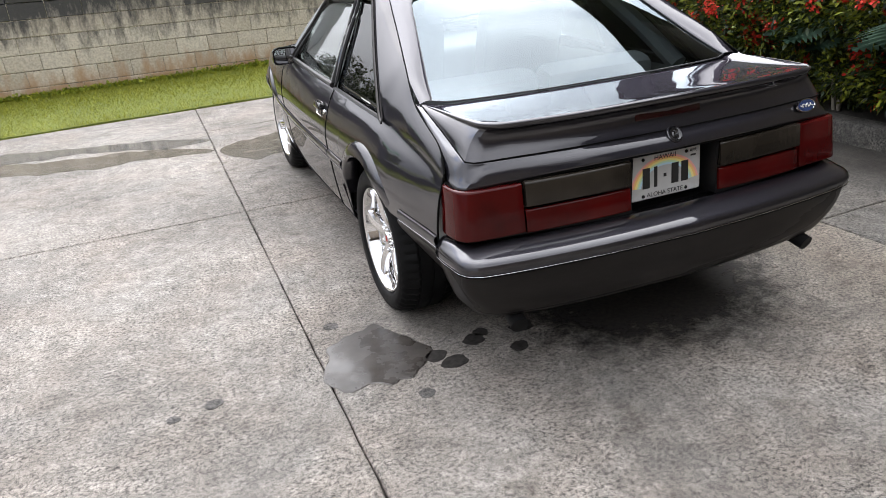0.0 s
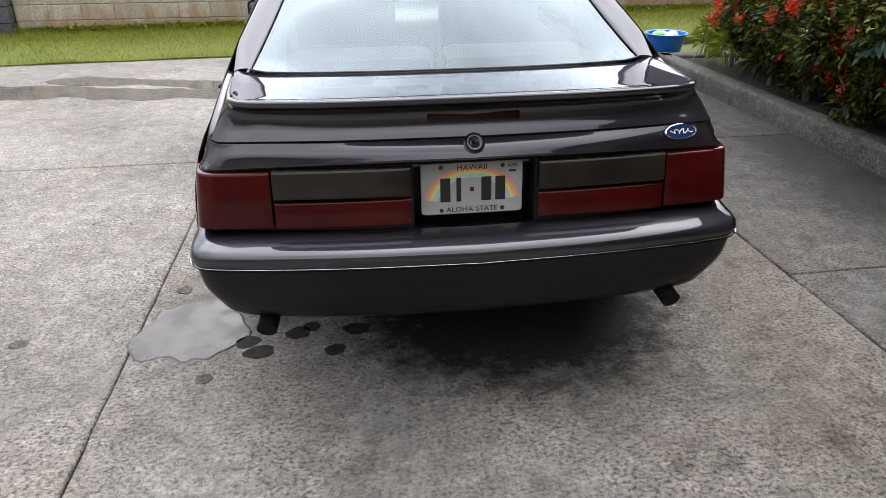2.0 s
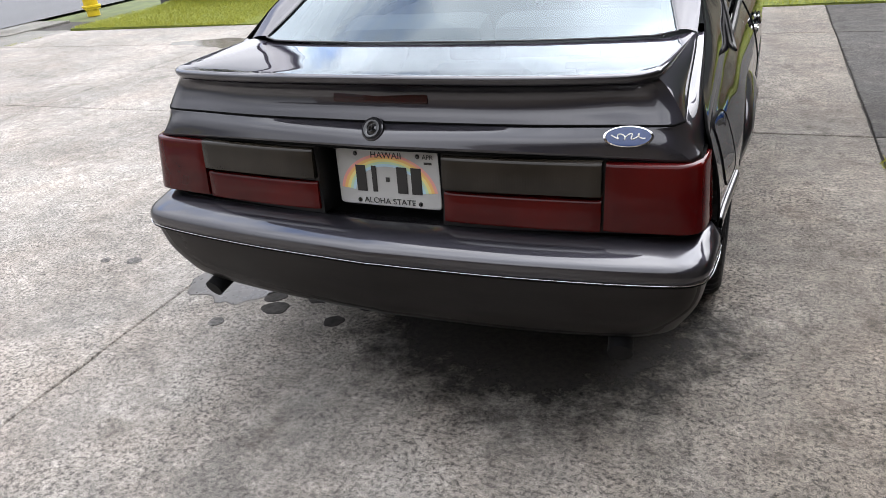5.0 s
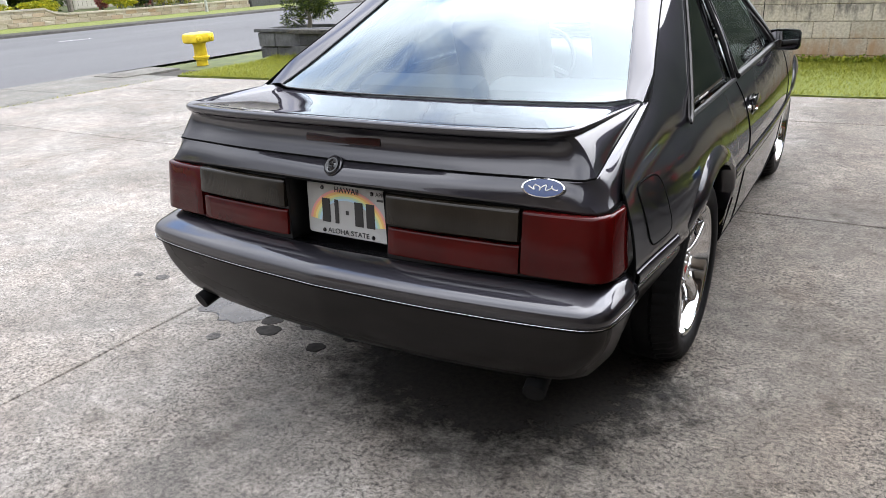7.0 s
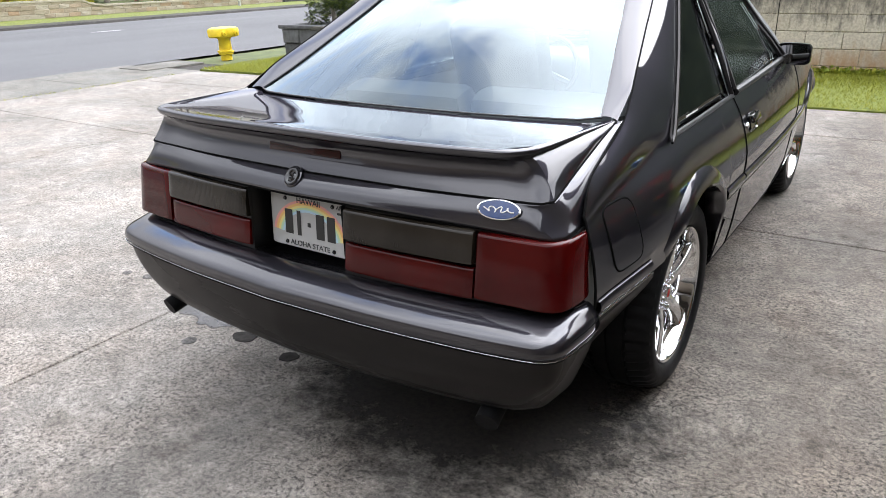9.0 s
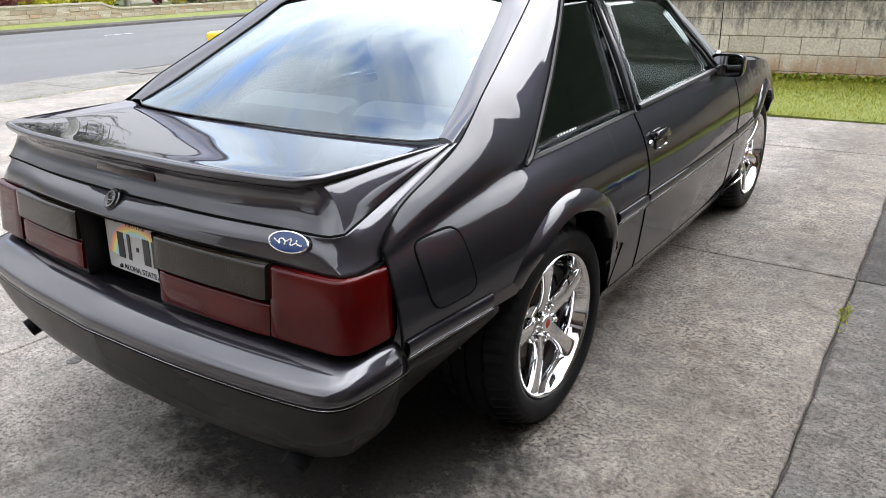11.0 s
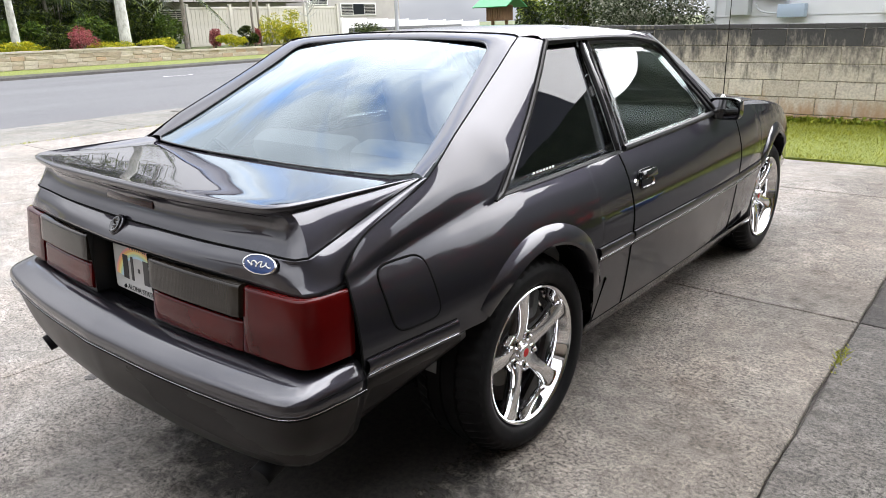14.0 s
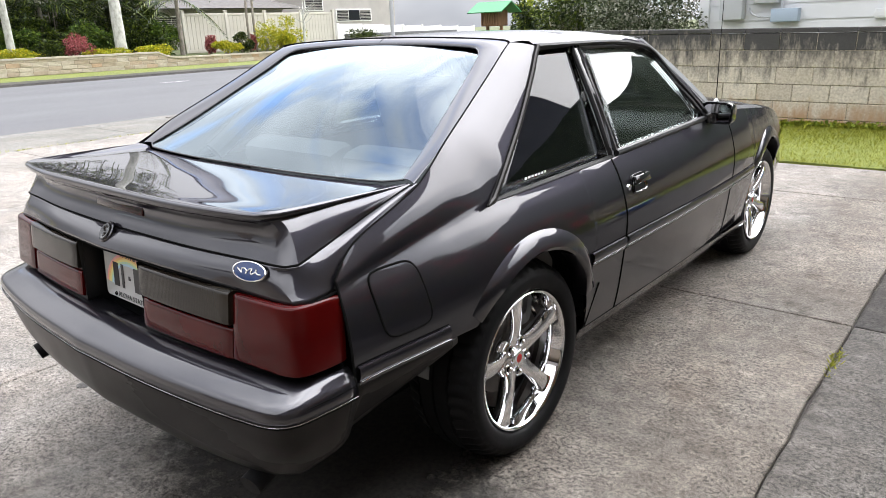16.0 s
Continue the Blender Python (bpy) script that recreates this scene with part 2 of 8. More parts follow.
_m.to("Base Color", _m.ramp(_m.noise(9, 5, 0.6, (1, 1, 0.5)), [(0.3, (0.25, 0.25, 0.22)), (0.6, (0.5, 0.5, 0.46))]))
M_TRUNK_PALE = _m.mat

# concrete block wall: black mould at the top, red earth at the foot
_m = Mat("block_wall_concrete", (0.4, 0.36, 0.28), 0.9)
_sep = _m.n.new("ShaderNodeSeparateXYZ")
_geo = _m.n.new("ShaderNodeNewGeometry")
_m.l.new(_geo.outputs["Position"], _sep.inputs[0])
_wob = _m.n.new("ShaderNodeMath")
_wob.operation = 'MULTIPLY_ADD'
_streak = _m.n.new("ShaderNodeTexNoise")
_streak.inputs["Scale"].default_value = 5.0
_streak.inputs["Detail"].default_value = 7.0
_streak.inputs["Roughness"].default_value = 0.65
_mp = _m.n.new("ShaderNodeMapping")
_mp.inputs["Scale"].default_value = (1.4, 1.4, 0.45)
_m.l.new(_geo.outputs["Position"], _mp.inputs["Vector"])
_m.l.new(_mp.outputs["Vector"], _streak.inputs["Vector"])
_m.l.new(_streak.outputs["Fac"], _wob.inputs[0])
_wob.inputs[1].default_value = 1.15
_m.l.new(_sep.outputs["Z"], _wob.inputs[2])
_fine = _m.n.new("ShaderNodeTexNoise")
_fine.inputs["Scale"].default_value = 40.0
_fine.inputs["Detail"].default_value = 5.0
_m.l.new(_geo.outputs["Position"], _fine.inputs["Vector"])
_tan = _m.ramp(_m.random(), [(0.0, (0.44, 0.39, 0.32)), (0.5, (0.51, 0.455, 0.375)), (1.0, (0.57, 0.515, 0.435))])
_grain = _m.ramp(_fine.outputs["Fac"], [(0.3, (0.72, 0.72, 0.72)), (0.65, (1.08, 1.08, 1.08))])
_c = _m.mix(1.0, _tan, _grain, 'MULTIPLY')
_own = _m.n.new("ShaderNodeMath")
_own.operation = 'MULTIPLY_ADD'
_m.l.new(_m.random(), _own.inputs[0])
_own.inputs[1].default_value = 0.22
_m.l.new(_wob.outputs[0], _own.inputs[2])
_spot = _m.n.new("ShaderNodeTexNoise")
_spot.inputs["Scale"].default_value = 16.0
_spot.inputs["Detail"].default_value = 8.0
_spot.inputs["Roughness"].default_value = 0.75
_m.l.new(_mp.outputs["Vector"], _spot.inputs["Vector"])
_eaten = _m.n.new("ShaderNodeMath")
_eaten.operation = 'MULTIPLY_ADD'
_m.l.new(_spot.outputs["Fac"], _eaten.inputs[0])
_eaten.inputs[1].default_value = 0.75
_m.l.new(_own.outputs[0], _eaten.inputs[2])
_div = _m.n.new("ShaderNodeMath")
_div.operation = 'MULTIPLY'
_div.inputs[1].default_value = 0.45
_m.l.new(_eaten.outputs[0], _div.inputs[0])
_mould = _m.ramp(_div.outputs[0], [(0.78, (0, 0, 0)), (0.89, (0.62, 0.62, 0.62)), (0.97, (0.95, 0.95, 0.95))])
_c = _m.mix(_mould, _c, (0.030, 0.031, 0.034))
_earth = _m.ramp(_wob.outputs[0], [(0.66, (0.9, 0.9, 0.9)), (1.14, (0, 0, 0))])
_c = _m.mix(_earth, _c, (0.36, 0.225, 0.125))
_m.to("Base Color", _c)
M_BLOCK = _m.bump(_fine.outputs["Fac"], 0.5, 0.006).mat
M_MORTAR = concrete_mat("mortar", (0.42, 0.385, 0.33), (0.34, 0.315, 0.265), (0.20, 0.187, 0.155))

_m = Mat("coral_stone", (0.5, 0.42, 0.3), 0.9)
_m.to("Base Color", _m.mix(0.7, _m.ramp(_m.random(), [(0.0, (0.34, 0.275, 0.20)), (0.45, (0.42, 0.36, 0.275)), (0.8, (0.46, 0.41, 0.33)), (1.0, (0.40, 0.27, 0.17))]), _m.ramp(_m.noise(7, 5), [(0.3, (0.7, 0.7, 0.7)), (0.7, (1.1, 1.1, 1.1))]), 'MULTIPLY'))
M_STONE = _m.bump(_m.noise(9, 5), 0.6, 0.03).mat

_m = Mat("lava_rock", (0.07, 0.07, 0.075), 0.95)
_m.to("Base Color", _m.mix(0.7, _m.ramp(_m.random(), [(0, (0.05, 0.05, 0.055)), (1, (0.13, 0.13, 0.135))]), _m.ramp(_m.noise(10, 5), [(0.3, (0.6, 0.6, 0.6)), (0.7, (1.4, 1.4, 1.4))]), 'MULTIPLY'))
M_LAVA = _m.bump(_m.noise(30, 4), 0.8, 0.03).mat

# car paint: dark grey with fine metal flake under a clear coat
_m = Mat("dark_grey_metallic_paint", (0.05, 0.047, 0.049), 0.32, 0.9, Coat_Weight=1.0, Coat_Roughness=0.022, Coat_IOR=1.66, Specular_Tint=(0.4, 0.38, 0.41, 1.0))
_m.to("Base Color", _m.ramp(_m.noise(900, 2), [(0.3, (0.0190, 0.0183, 0.0226)), (0.7, (0.0400, 0.0385, 0.0472))]))
_m.to("Roughness", _m.ramp(_m.noise(2.2, 4), [(0.3, (0.38, 0.38, 0.38)), (0.7, (0.45, 0.45, 0.45))]))
M_PAINT = _m.mat
# the same paint on the flexible lower cover, dulled, its base darkened for the shade there
_m = Mat("dulled_dark_grey_paint", (0.03, 0.028, 0.027), 0.4, 0.6, Coat_Weight=0.28, Coat_Roughness=0.12, Coat_IOR=1.45, Specular_Tint=(0.4, 0.38, 0.38, 1.0))
_m.to("Base Color", _m.ramp(_m.noise(5, 7, 0.7, (0.4, 0.4, 1.6)), [(0.3, (0.0105, 0.0096, 0.0093)), (0.7, (0.0200, 0.0184, 0.0177))]))
_m.to("Roughness", _m.ramp(_m.noise(2.2, 5), [(0.3, (0.34, 0.34, 0.34)), (0.7, (0.50, 0.50, 0.50))]))
M_SKIRT = _m.mat
_m = Mat("satin_black_trim", (0.006, 0.006, 0.0065), 0.42, Specular_IOR_Level=0.35)
M_BLACK = _m.bump(_m.noise(400, 2), 0.05, 0.001).mat
M_SEALGREY = Mat("weathered_rubber", (0.030, 0.031, 0.034), 0.38).mat
M_SEAM = Mat("panel_gap_black", (0.002, 0.002, 0.002), 0.9, Specular_IOR_Level=0.1).mat
_m = Mat("gloss_black", (0.008, 0.008, 0.009), 0.12, 0.0, Coat_Weight=0.5)
M_GLOSSBLACK = _m.mat
_m = Mat("tyre_rubber", (0.0045, 0.0045, 0.005), 0.7, Specular_IOR_Level=0.16)
_m.to("Roughness", _m.ramp(_m.noise(6, 5), [(0.3, (0.5, 0.5, 0.5)), (0.7, (0.75, 0.75, 0.75))]))
M_TYRE = _m.bump(_m.noise(180, 3), 0.15, 0.002).mat
M_CHROME = Mat("polished_chrome", (0.82, 0.82, 0.83), 0.05, 1.0).mat
M_CHROME_DULL = Mat("brushed_metal_strip", (0.62, 0.62, 0.63), 0.22, 1.0).mat
M_STEEL = Mat("dark_brake_steel", (0.12, 0.11, 0.10), 0.5, 0.8).mat
_m = Mat("red_lens", (0.20, 0.012, 0.014), 0.06, 0.0, Specular_IOR_Level=0.24)
_m.to("Base Color", _m.ramp(_m.noise(5, 4), [(0.3, (0.032, 0.0012, 0.0014)), (0.7, (0.062, 0.0026, 0.0024))]))
M_REDLENS = _m.mat
_m = Mat("smoked_lens", (0.06, 0.055, 0.048), 0.16, 0.0, Specular_IOR_Level=0.28)
_w = _m.n.new("ShaderNodeTexWave")
_w.inputs["Scale"].default_value = 48.0
_m.l.new(_m.coords.outputs["Object"], _w.inputs["Vector"])
_m.to("Base Color", _m.ramp(_m.noise(6, 4), [(0.3, (0.0120, 0.0096, 0.0070)), (0.7, (0.0250, 0.0205, 0.0155))]))
M_SMOKELENS = _m.bump(_w.outputs["Fac"], 0.07, 0.002).mat
M_REDDARK = Mat("dark_red_lamp", (0.018, 0.0012, 0.0016), 0.10, 0.0, Specular_IOR_Level=0.35).mat


def glass_mat(name, tint, gloss=1.0, ior=1.5, sheen=(1.0, 1.0, 1.0)):
    mat = bpy.data.materials.new(name)
    mat.use_nodes = True
    n, l = mat.node_tree.nodes, mat.node_tree.links
    n.remove(n["Principled BSDF"])
    see = n.new("ShaderNodeBsdfTransparent")
    see.inputs["Color"].default_value = (*tint, 1)
    shine = n.new("ShaderNodeBsdfGlossy")
    shine.inputs["Roughness"].default_value = 0.0
    shine.inputs["Color"].default_value = (*sheen, 1)
    fres = n.new("ShaderNodeFresnel")
    fres.inputs["IOR"].default_value = ior
    mul = n.new("ShaderNodeMath")
    mul.operation = 'MULTIPLY'
    mul.use_clamp = True
    mul.inputs[1].default_value = gloss
    l.new(fres.outputs[0], mul.inputs[0])
    mx = n.new("ShaderNodeMixShader")
    l.new(mul.outputs[0], mx.inputs[0])
    l.new(see.outputs[0], mx.inputs[1])
    l.new(shine.outputs[0], mx.inputs[2])
    l.new(mx.outputs[0], n["Material Output"].inputs["Surface"])
    return mat


M_GLASS = glass_mat("tinted_rear_glass", (0.40, 0.45, 0.46), 1.9, sheen=(0.79, 0.90, 0.96))
M_GLASS_DARK = glass_mat("dark_tinted_glass", (0.16, 0.165, 0.168), 0.85)
M_GLASS_DOOR = glass_mat("door_glass", (0.88, 0.925, 0.91), 0.95)
M_MIRROR = Mat("mirror_glass", (0.85, 0.85, 0.86), 0.02, 1.0).mat
_m = Mat("grey_cloth", (0.22, 0.228, 0.235), 0.9)
M_CLOTH = _m.bump(_m.noise(300, 2), 0.3, 0.002).mat
M_VINYL = Mat("grey_vinyl", (0.22, 0.23, 0.235), 0.55).mat
M_DASH = Mat("dark_dash_plastic", (0.24, 0.252, 0.256), 0.5).mat
M_PLATE = Mat("plate_white", (0.4056, 0.4017, 0.39), 0.35).mat
M_INK = Mat("plate_black_ink", (0.015, 0.015, 0.015), 0.4).mat
M_BADGE = Mat("badge_blue", (0.018, 0.042, 0.13), 0.2, 0.2, Coat_Weight=0.6).mat
M_WHITE = Mat("white_vinyl", (0.78, 0.77, 0.74), 0.5).mat


# ---- mesh helpers ----
def spline(pts, n):
    """n points at even steps along a Catmull-Rom curve through pts."""
    pts = [Vector(p) for p in pts]
    if len(pts) == 2:
        return [pts[0].lerp(pts[1], i / (n - 1)) for i in range(n)]
    ext = [pts[0] * 2 - pts[1]] + pts + [pts[-1] * 2 - pts[-2]]
    fine = []
    for i in range(1, len(ext) - 2):
        p0, p1, p2, p3 = ext[i - 1:i + 3]
        for j in range(12):
            t = j / 12
            fine.append(0.5 * (2 * p1 + (p2 - p0) * t + (2 * p0 - 5 * p1 + 4 * p2 - p3) * t * t + (3 * p1 - p0 - 3 * p2 + p3) * t ** 3))
    fine.append(pts[-1])
    run = [0.0]
    for a, b in zip(fine, fine[1:]):
        run.append(run[-1] + (b - a).length)
    out, k = [], 0
    for i in range(n):
        s = run[-1] * i / (n - 1)
        while k < len(run) - 2 and run[k + 1] < s:
            k += 1
        d = run[k + 1] - run[k]
        out.append(fine[k].lerp(fine[k + 1], (s - run[k]) / d if d > 1e-9 else 0))
    return out


def kinked(runs):
    """Joins splines (points, n) end to end without doubling the joints."""
    out = []
    for pts, n in runs:
        s = spline(pts, n)
        out += s if not out else s[1:]
    return out


def across(rows, nv):
    """Smooth rows of equal length into nv rows."""
    cols = []
    for c in zip(*rows):
        ext = [c[0] * 2 - c[1]] + list(c) + [c[-1] * 2 - c[-2]]
        m = len(c) - 1
        col = []
        for i in range(nv):
            u = i / (nv - 1) * m
            k = min(int(u), m - 1)
            t = u - k
            p0, p1, p2, p3 = ext[k:k + 4]
            col.append(0.5 * (2 * p1 + (p2 - p0) * t + (2 * p0 - 5 * p1 + 4 * p2 - p3) * t * t + (3 * p1 - p0 - 3 * p2 + p3) * t ** 3))
        cols.append(col)
    return [list(r) for r in zip(*cols)]


def add_grid(bm, rows, close=False):
    vs = [[bm.verts.new(p) for p in row] for row in rows]
    for a, b in zip(vs, vs[1:]):
        n = len(a)
        for i in range(n if close else n - 1):
            j = (i + 1) % n
            try:
                bm.faces.new((a[i], a[j], b[j], b[i]))
            except ValueError:
                pass
    return vs


def add_box(bm, size, at=(0, 0, 0), m=None, bevel=0.0):
    g = bmesh.ops.create_cube(bm, size=1.0)
    bmesh.ops.scale(bm, vec=size, verts=g["verts"])
    if bevel:
        edges = list({e for v in g["verts"] for e in v.link_edges})
        g = bmesh.ops.bevel(bm, geom=edges, offset=bevel, segments=2, affect='EDGES', profile=0.5)
    mat = Matrix.Translation(at) @ (m or Matrix())
    bmesh.ops.transform(bm, matrix=mat, verts=g["verts"])
    return g["verts"]


def add_tube(bm, pts, r, sides=8, closed=False, flat=1.0):
    """A tube along pts; r a number or one for each point."""
    pts = [Vector(p) for p in pts]
    n = len(pts)
    rings = []
    for i, p in enumerate(pts):
        a = pts[(i - 1) % n] if closed or i else p
        b = pts[(i + 1) % n] if closed or i < n - 1 else p
        t = (b - a).normalized()
        ref = Vector((0, 0, 1)) if abs(t.z) < 0.9 else Vector((1, 0, 0))
        s = t.cross(ref).normalized()
        u = s.cross(t)
        rr = r[i] if isinstance(r, (list, tuple)) else r
        rings.append([p + (s * math.cos(q) + u * math.sin(q) * flat) * rr for q in [2 * math.pi * k / sides for k in range(sides)]])
    if closed:
        rings.append(rings[0])
        vs = [[bm.verts.new(p) for p in row] for row in rings[:-1]]
        vs.append(vs[0])
        for a, b in zip(vs, vs[1:]):
            for i in range(sides):
                j = (i + 1) % sides
                bm.faces.new((a[i], a[j], b[j], b[i]))
    else:
        vs = add_grid(bm, rings, close=True)
        bm.faces.new(vs[0][::-1])
        bm.faces.new(vs[-1])
    return vs


def add_lathe(bm, profile, axis, seg, at=(0, 0, 0)):
    """Turns profile points (along, radius) round the x or z axis."""
    rows = []
    for a, r in profile:
        row = []
        for k in range(seg):
            q = 2 * math.pi * k / seg
            c, s = r * math.cos(q), r * math.sin(q)
            row.append(Vector(at) + (Vector((a, c, s)) if axis == 'x' else Vector((c, s, a))))
        rows.append(row)
    return add_grid(bm, rows, close=True)


def link(name, bm, mat, smooth=40, thick=0.0):
    """Makes a mesh object out of a bmesh and shades it smooth up to an angle."""
    bmesh.ops.remove_doubles(bm, verts=bm.verts, dist=1e-5)
    bmesh.ops.recalc_face_normals(bm, faces=bm.faces)
    me = bpy.data.meshes.new(name)
    bm.to_mesh(me)
    bm.free()
    me.materials.append(mat)
    if smooth:
        me.shade_smooth()
        me.set_sharp_from_angle(angle=radians(smooth))
    ob = new(name, me)
    if thick:
        md = ob.modifiers.new("thickness", 'SOLIDIFY')
        md.thickness, md.offset = thick, -1
    return ob


def part(name, bm, mat, parent, label="", smooth=40, thick=0.0):
    ob = link(name, bm, mat, smooth, thick)
    ob.parent = parent
    return tagged(ob, label)


def thing(name, label, category, group="", kind="", at=(0, 0, 0)):
    ob = new(name)
    ob.empty_display_size = 0.2
    ob.location = at
    return tagged(ob, label, category, group, kind)


def solid(name, bm, mat, label, category, group="", kind="", smooth=40):
    return tagged(link(name, bm, mat, smooth), label, category, group, kind)


def sheet(name, grids, mat, parent, label="", thick=0.004, smooth=35, ref=(0, 1.0, 0.5)):
    """One open panel out of grids; its faces look away from ref."""
    bm = bmesh.new()
    for g in grids:
        add_grid(bm, g)
    bmesh.ops.remove_doubles(bm, verts=bm.verts, dist=2e-4)
    bmesh.ops.recalc_face_normals(bm, faces=bm.faces)
    bm.normal_update()
    ref = Vector(ref)
    score = sum((f.calc_center_median() - ref).dot(f.normal) * f.calc_area() for f in bm.faces)
    if score < 0:
        bmesh.ops.reverse_faces(bm, faces=bm.faces)
    me = bpy.data.meshes.new(name)
    bm.to_mesh(me)
    bm.free()
    me.materials.append(mat)
    me.shade_smooth()
    me.set_sharp_from_angle(angle=radians(smooth))
    ob = new(name, me)
    if thick:
        md = ob.modifiers.new("thickness", 'SOLIDIFY')
        md.thickness, md.offset = thick, -1
    ob.parent = parent
    return tagged(ob, label)


def flip(rows, s):
    return [[Vector((p.x * s, p.y, p.z)) for p in row] for row in rows]


def mirror_row(row):
    """A row from the middle outwards, made whole from side to side."""
    return [Vector((-p.x, p.y, p.z)) for p in row[:0:-1]] + list(row)


def interp(x, table):
    xs, ys = zip(*table)
    return float(np.interp(x, xs, ys))


def smoothed(x, table):
    """Smooth interpolation through a table."""
    xs = [t[0] for t in table]
    if x <= xs[0]:
        return table[0][1]
    if x >= xs[-1]:
        return table[-1][1]
    k = max(i for i in range(len(xs) - 1) if xs[i] <= x)
    def slope(i):
        if i == 0 or i == len(xs) - 1:
            j = min(max(i, 1), len(xs) - 2)
            return (table[j + 1][1] - table[j - 1][1]) / (xs[j + 1] - xs[j - 1])
        return (table[i + 1][1] - table[i - 1][1]) / (xs[i + 1] - xs[i - 1])
    h = xs[k + 1] - xs[k]
    t = (x - xs[k]) / h
    return ((2 * t ** 3 - 3 * t * t + 1) * table[k][1] + (t ** 3 - 2 * t * t + t) * h * slope(k)
            + (3 * t * t - 2 * t ** 3) * table[k + 1][1] + (t ** 3 - t * t) * h * slope(k + 1))


# ---- the car: rear axle at y = 0, nose towards +y ----
HALF_WIDTH = [(-0.70, 0.822), (-0.45, 0.836), (-0.2, 0.842), (0.2, 0.843), (0.6, 0.845), (1.2, 0.845), (1.7, 0.830), (2.2, 0.802), (2.6, 0.770), (2.9, 0.738), (3.15, 0.69), (3.32, 0.63)]
BELT = [(-0.70, 0.822), (-0.5, 0.850), (-0.3, 0.876), (-0.11, 0.893), (0.6, 0.902), (1.4, 0.932), (1.75, 0.935), (2.1, 0.918), (2.5, 0.885), (2.9, 0.825), (3.2, 0.76), (3.32, 0.72)]
PROFILE = [(0.0, 0.905), (0.145, 0.94), (0.29, 0.965), (0.43, 0.98), (0.52, 0.988), (0.61, 0.996), (0.72, 0.998), (0.84, 0.975), (0.93, 0.945), (1.0, 0.912)]
TOP_IN = [(-0.70, 0.958), (-0.5, 0.935), (-0.3, 0.918), (-0.11, 0.912), (1.75, 0.912), (2.2, 0.93), (2.6, 0.945), (3.32, 0.95)]
REAR_ARCH, FRONT_ARCH = (0.030, 0.347, 0.376), (2.553, 0.345, 0.378)


def side(y, k):
    """A point of the flank: y along the car, k from the sill (0) to the belt (1)."""
    p = smoothed(k, PROFILE)
    if k > 0.6:
        p += (interp(y, TOP_IN) - 0.912) * ((k - 0.6) / 0.4) ** 2
    zb = smoothed(y, BELT)
    return Vector((smoothed(y, HALF_WIDTH) * p, y, 0.20 + (zb - 0.20) * k))


def side_at(y, z, proud=0.0):
    zb = smoothed(y, BELT)
    p = side(y, (z - 0.20) / (zb - 0.20))
    p.x += proud
    return p


def flank(ys, low, high, nk):
    """Columns over ys, each from height low(y) to high(y) in k."""
    rows = []
    for i in range(nk):
        row = []
        for y in ys:
            zb = smoothed(y, BELT)
            k0, k1 = (low(y) - 0.20) / (zb - 0.20), (high(y) - 0.20) / (zb - 0.20)
            row.append(side(y, k0 + (k1 - k0) * i / (nk - 1)))
        rows.append(row)
    return rows


def arch_low(y, arch, base):
    c, zc, r = arch
    d = abs(y - c)
    return zc + math.sqrt(max(r * r - d * d, 0)) if d < r else base(y)


def arch_ys(y0, y1, arch, n_out, n_in):
    c, zc, r = arch
    ys = list(np.linspace(y0, c - r * 1.0005, n_out))
    ys += [c + r * 0.9995 * math.sin(q) for q in np.linspace(-math.pi / 2, math.pi / 2, n_in)]
    ys += list(np.linspace(c + r * 1.0005, y1, n_out))
    return [float(v) for v in ys]


SHUT_A = [(0.784, -0.700, 0.835), (0.773, -0.666, 0.868), (0.757, -0.60, 0.905), (0.745, -0.48, 0.945), (0.73, -0.36, 0.988), (0.702, -0.235, 1.058)]
SHUT_B = [(0.702, -0.235, 1.058), (0.69, -0.187, 1.082), (0.65, -0.01, 1.167), (0.61, 0.17, 1.258), (0.588, 0.27, 1.302)]
WINDOW_REAR = [(0.765, -0.11, 0.893), (0.742, -0.03, 0.950), (0.695, 0.125, 1.062), (0.64, 0.305, 1.195), (0.603, 0.425, 1.279)]
ROOF_EDGE = [(0.588, 0.27, 1.302), (0.578, 0.45, 1.307), (0.574, 0.7, 1.309), (0.57, 0.95, 1.305), (0.562, 1.15, 1.290), (0.555, 1.27, 1.270)]
GLASS_SIDE = [(0.664, -0.345, 0.992), (0.63, -0.213, 1.053), (0.576, -0.02, 1.153), (0.512, 0.20, 1.270)]

car = thing("car", "dark grey metallic three-door hatchback parked on the concrete driveway", "car")


def seam(pts, name="panel_gap", r=0.0035, mat=None, parent=None, closed=False):
    bm = bmesh.new()
    add_tube(bm, pts, r, 6, closed)
    return part(name, bm, mat or M_SEAM, parent or car)


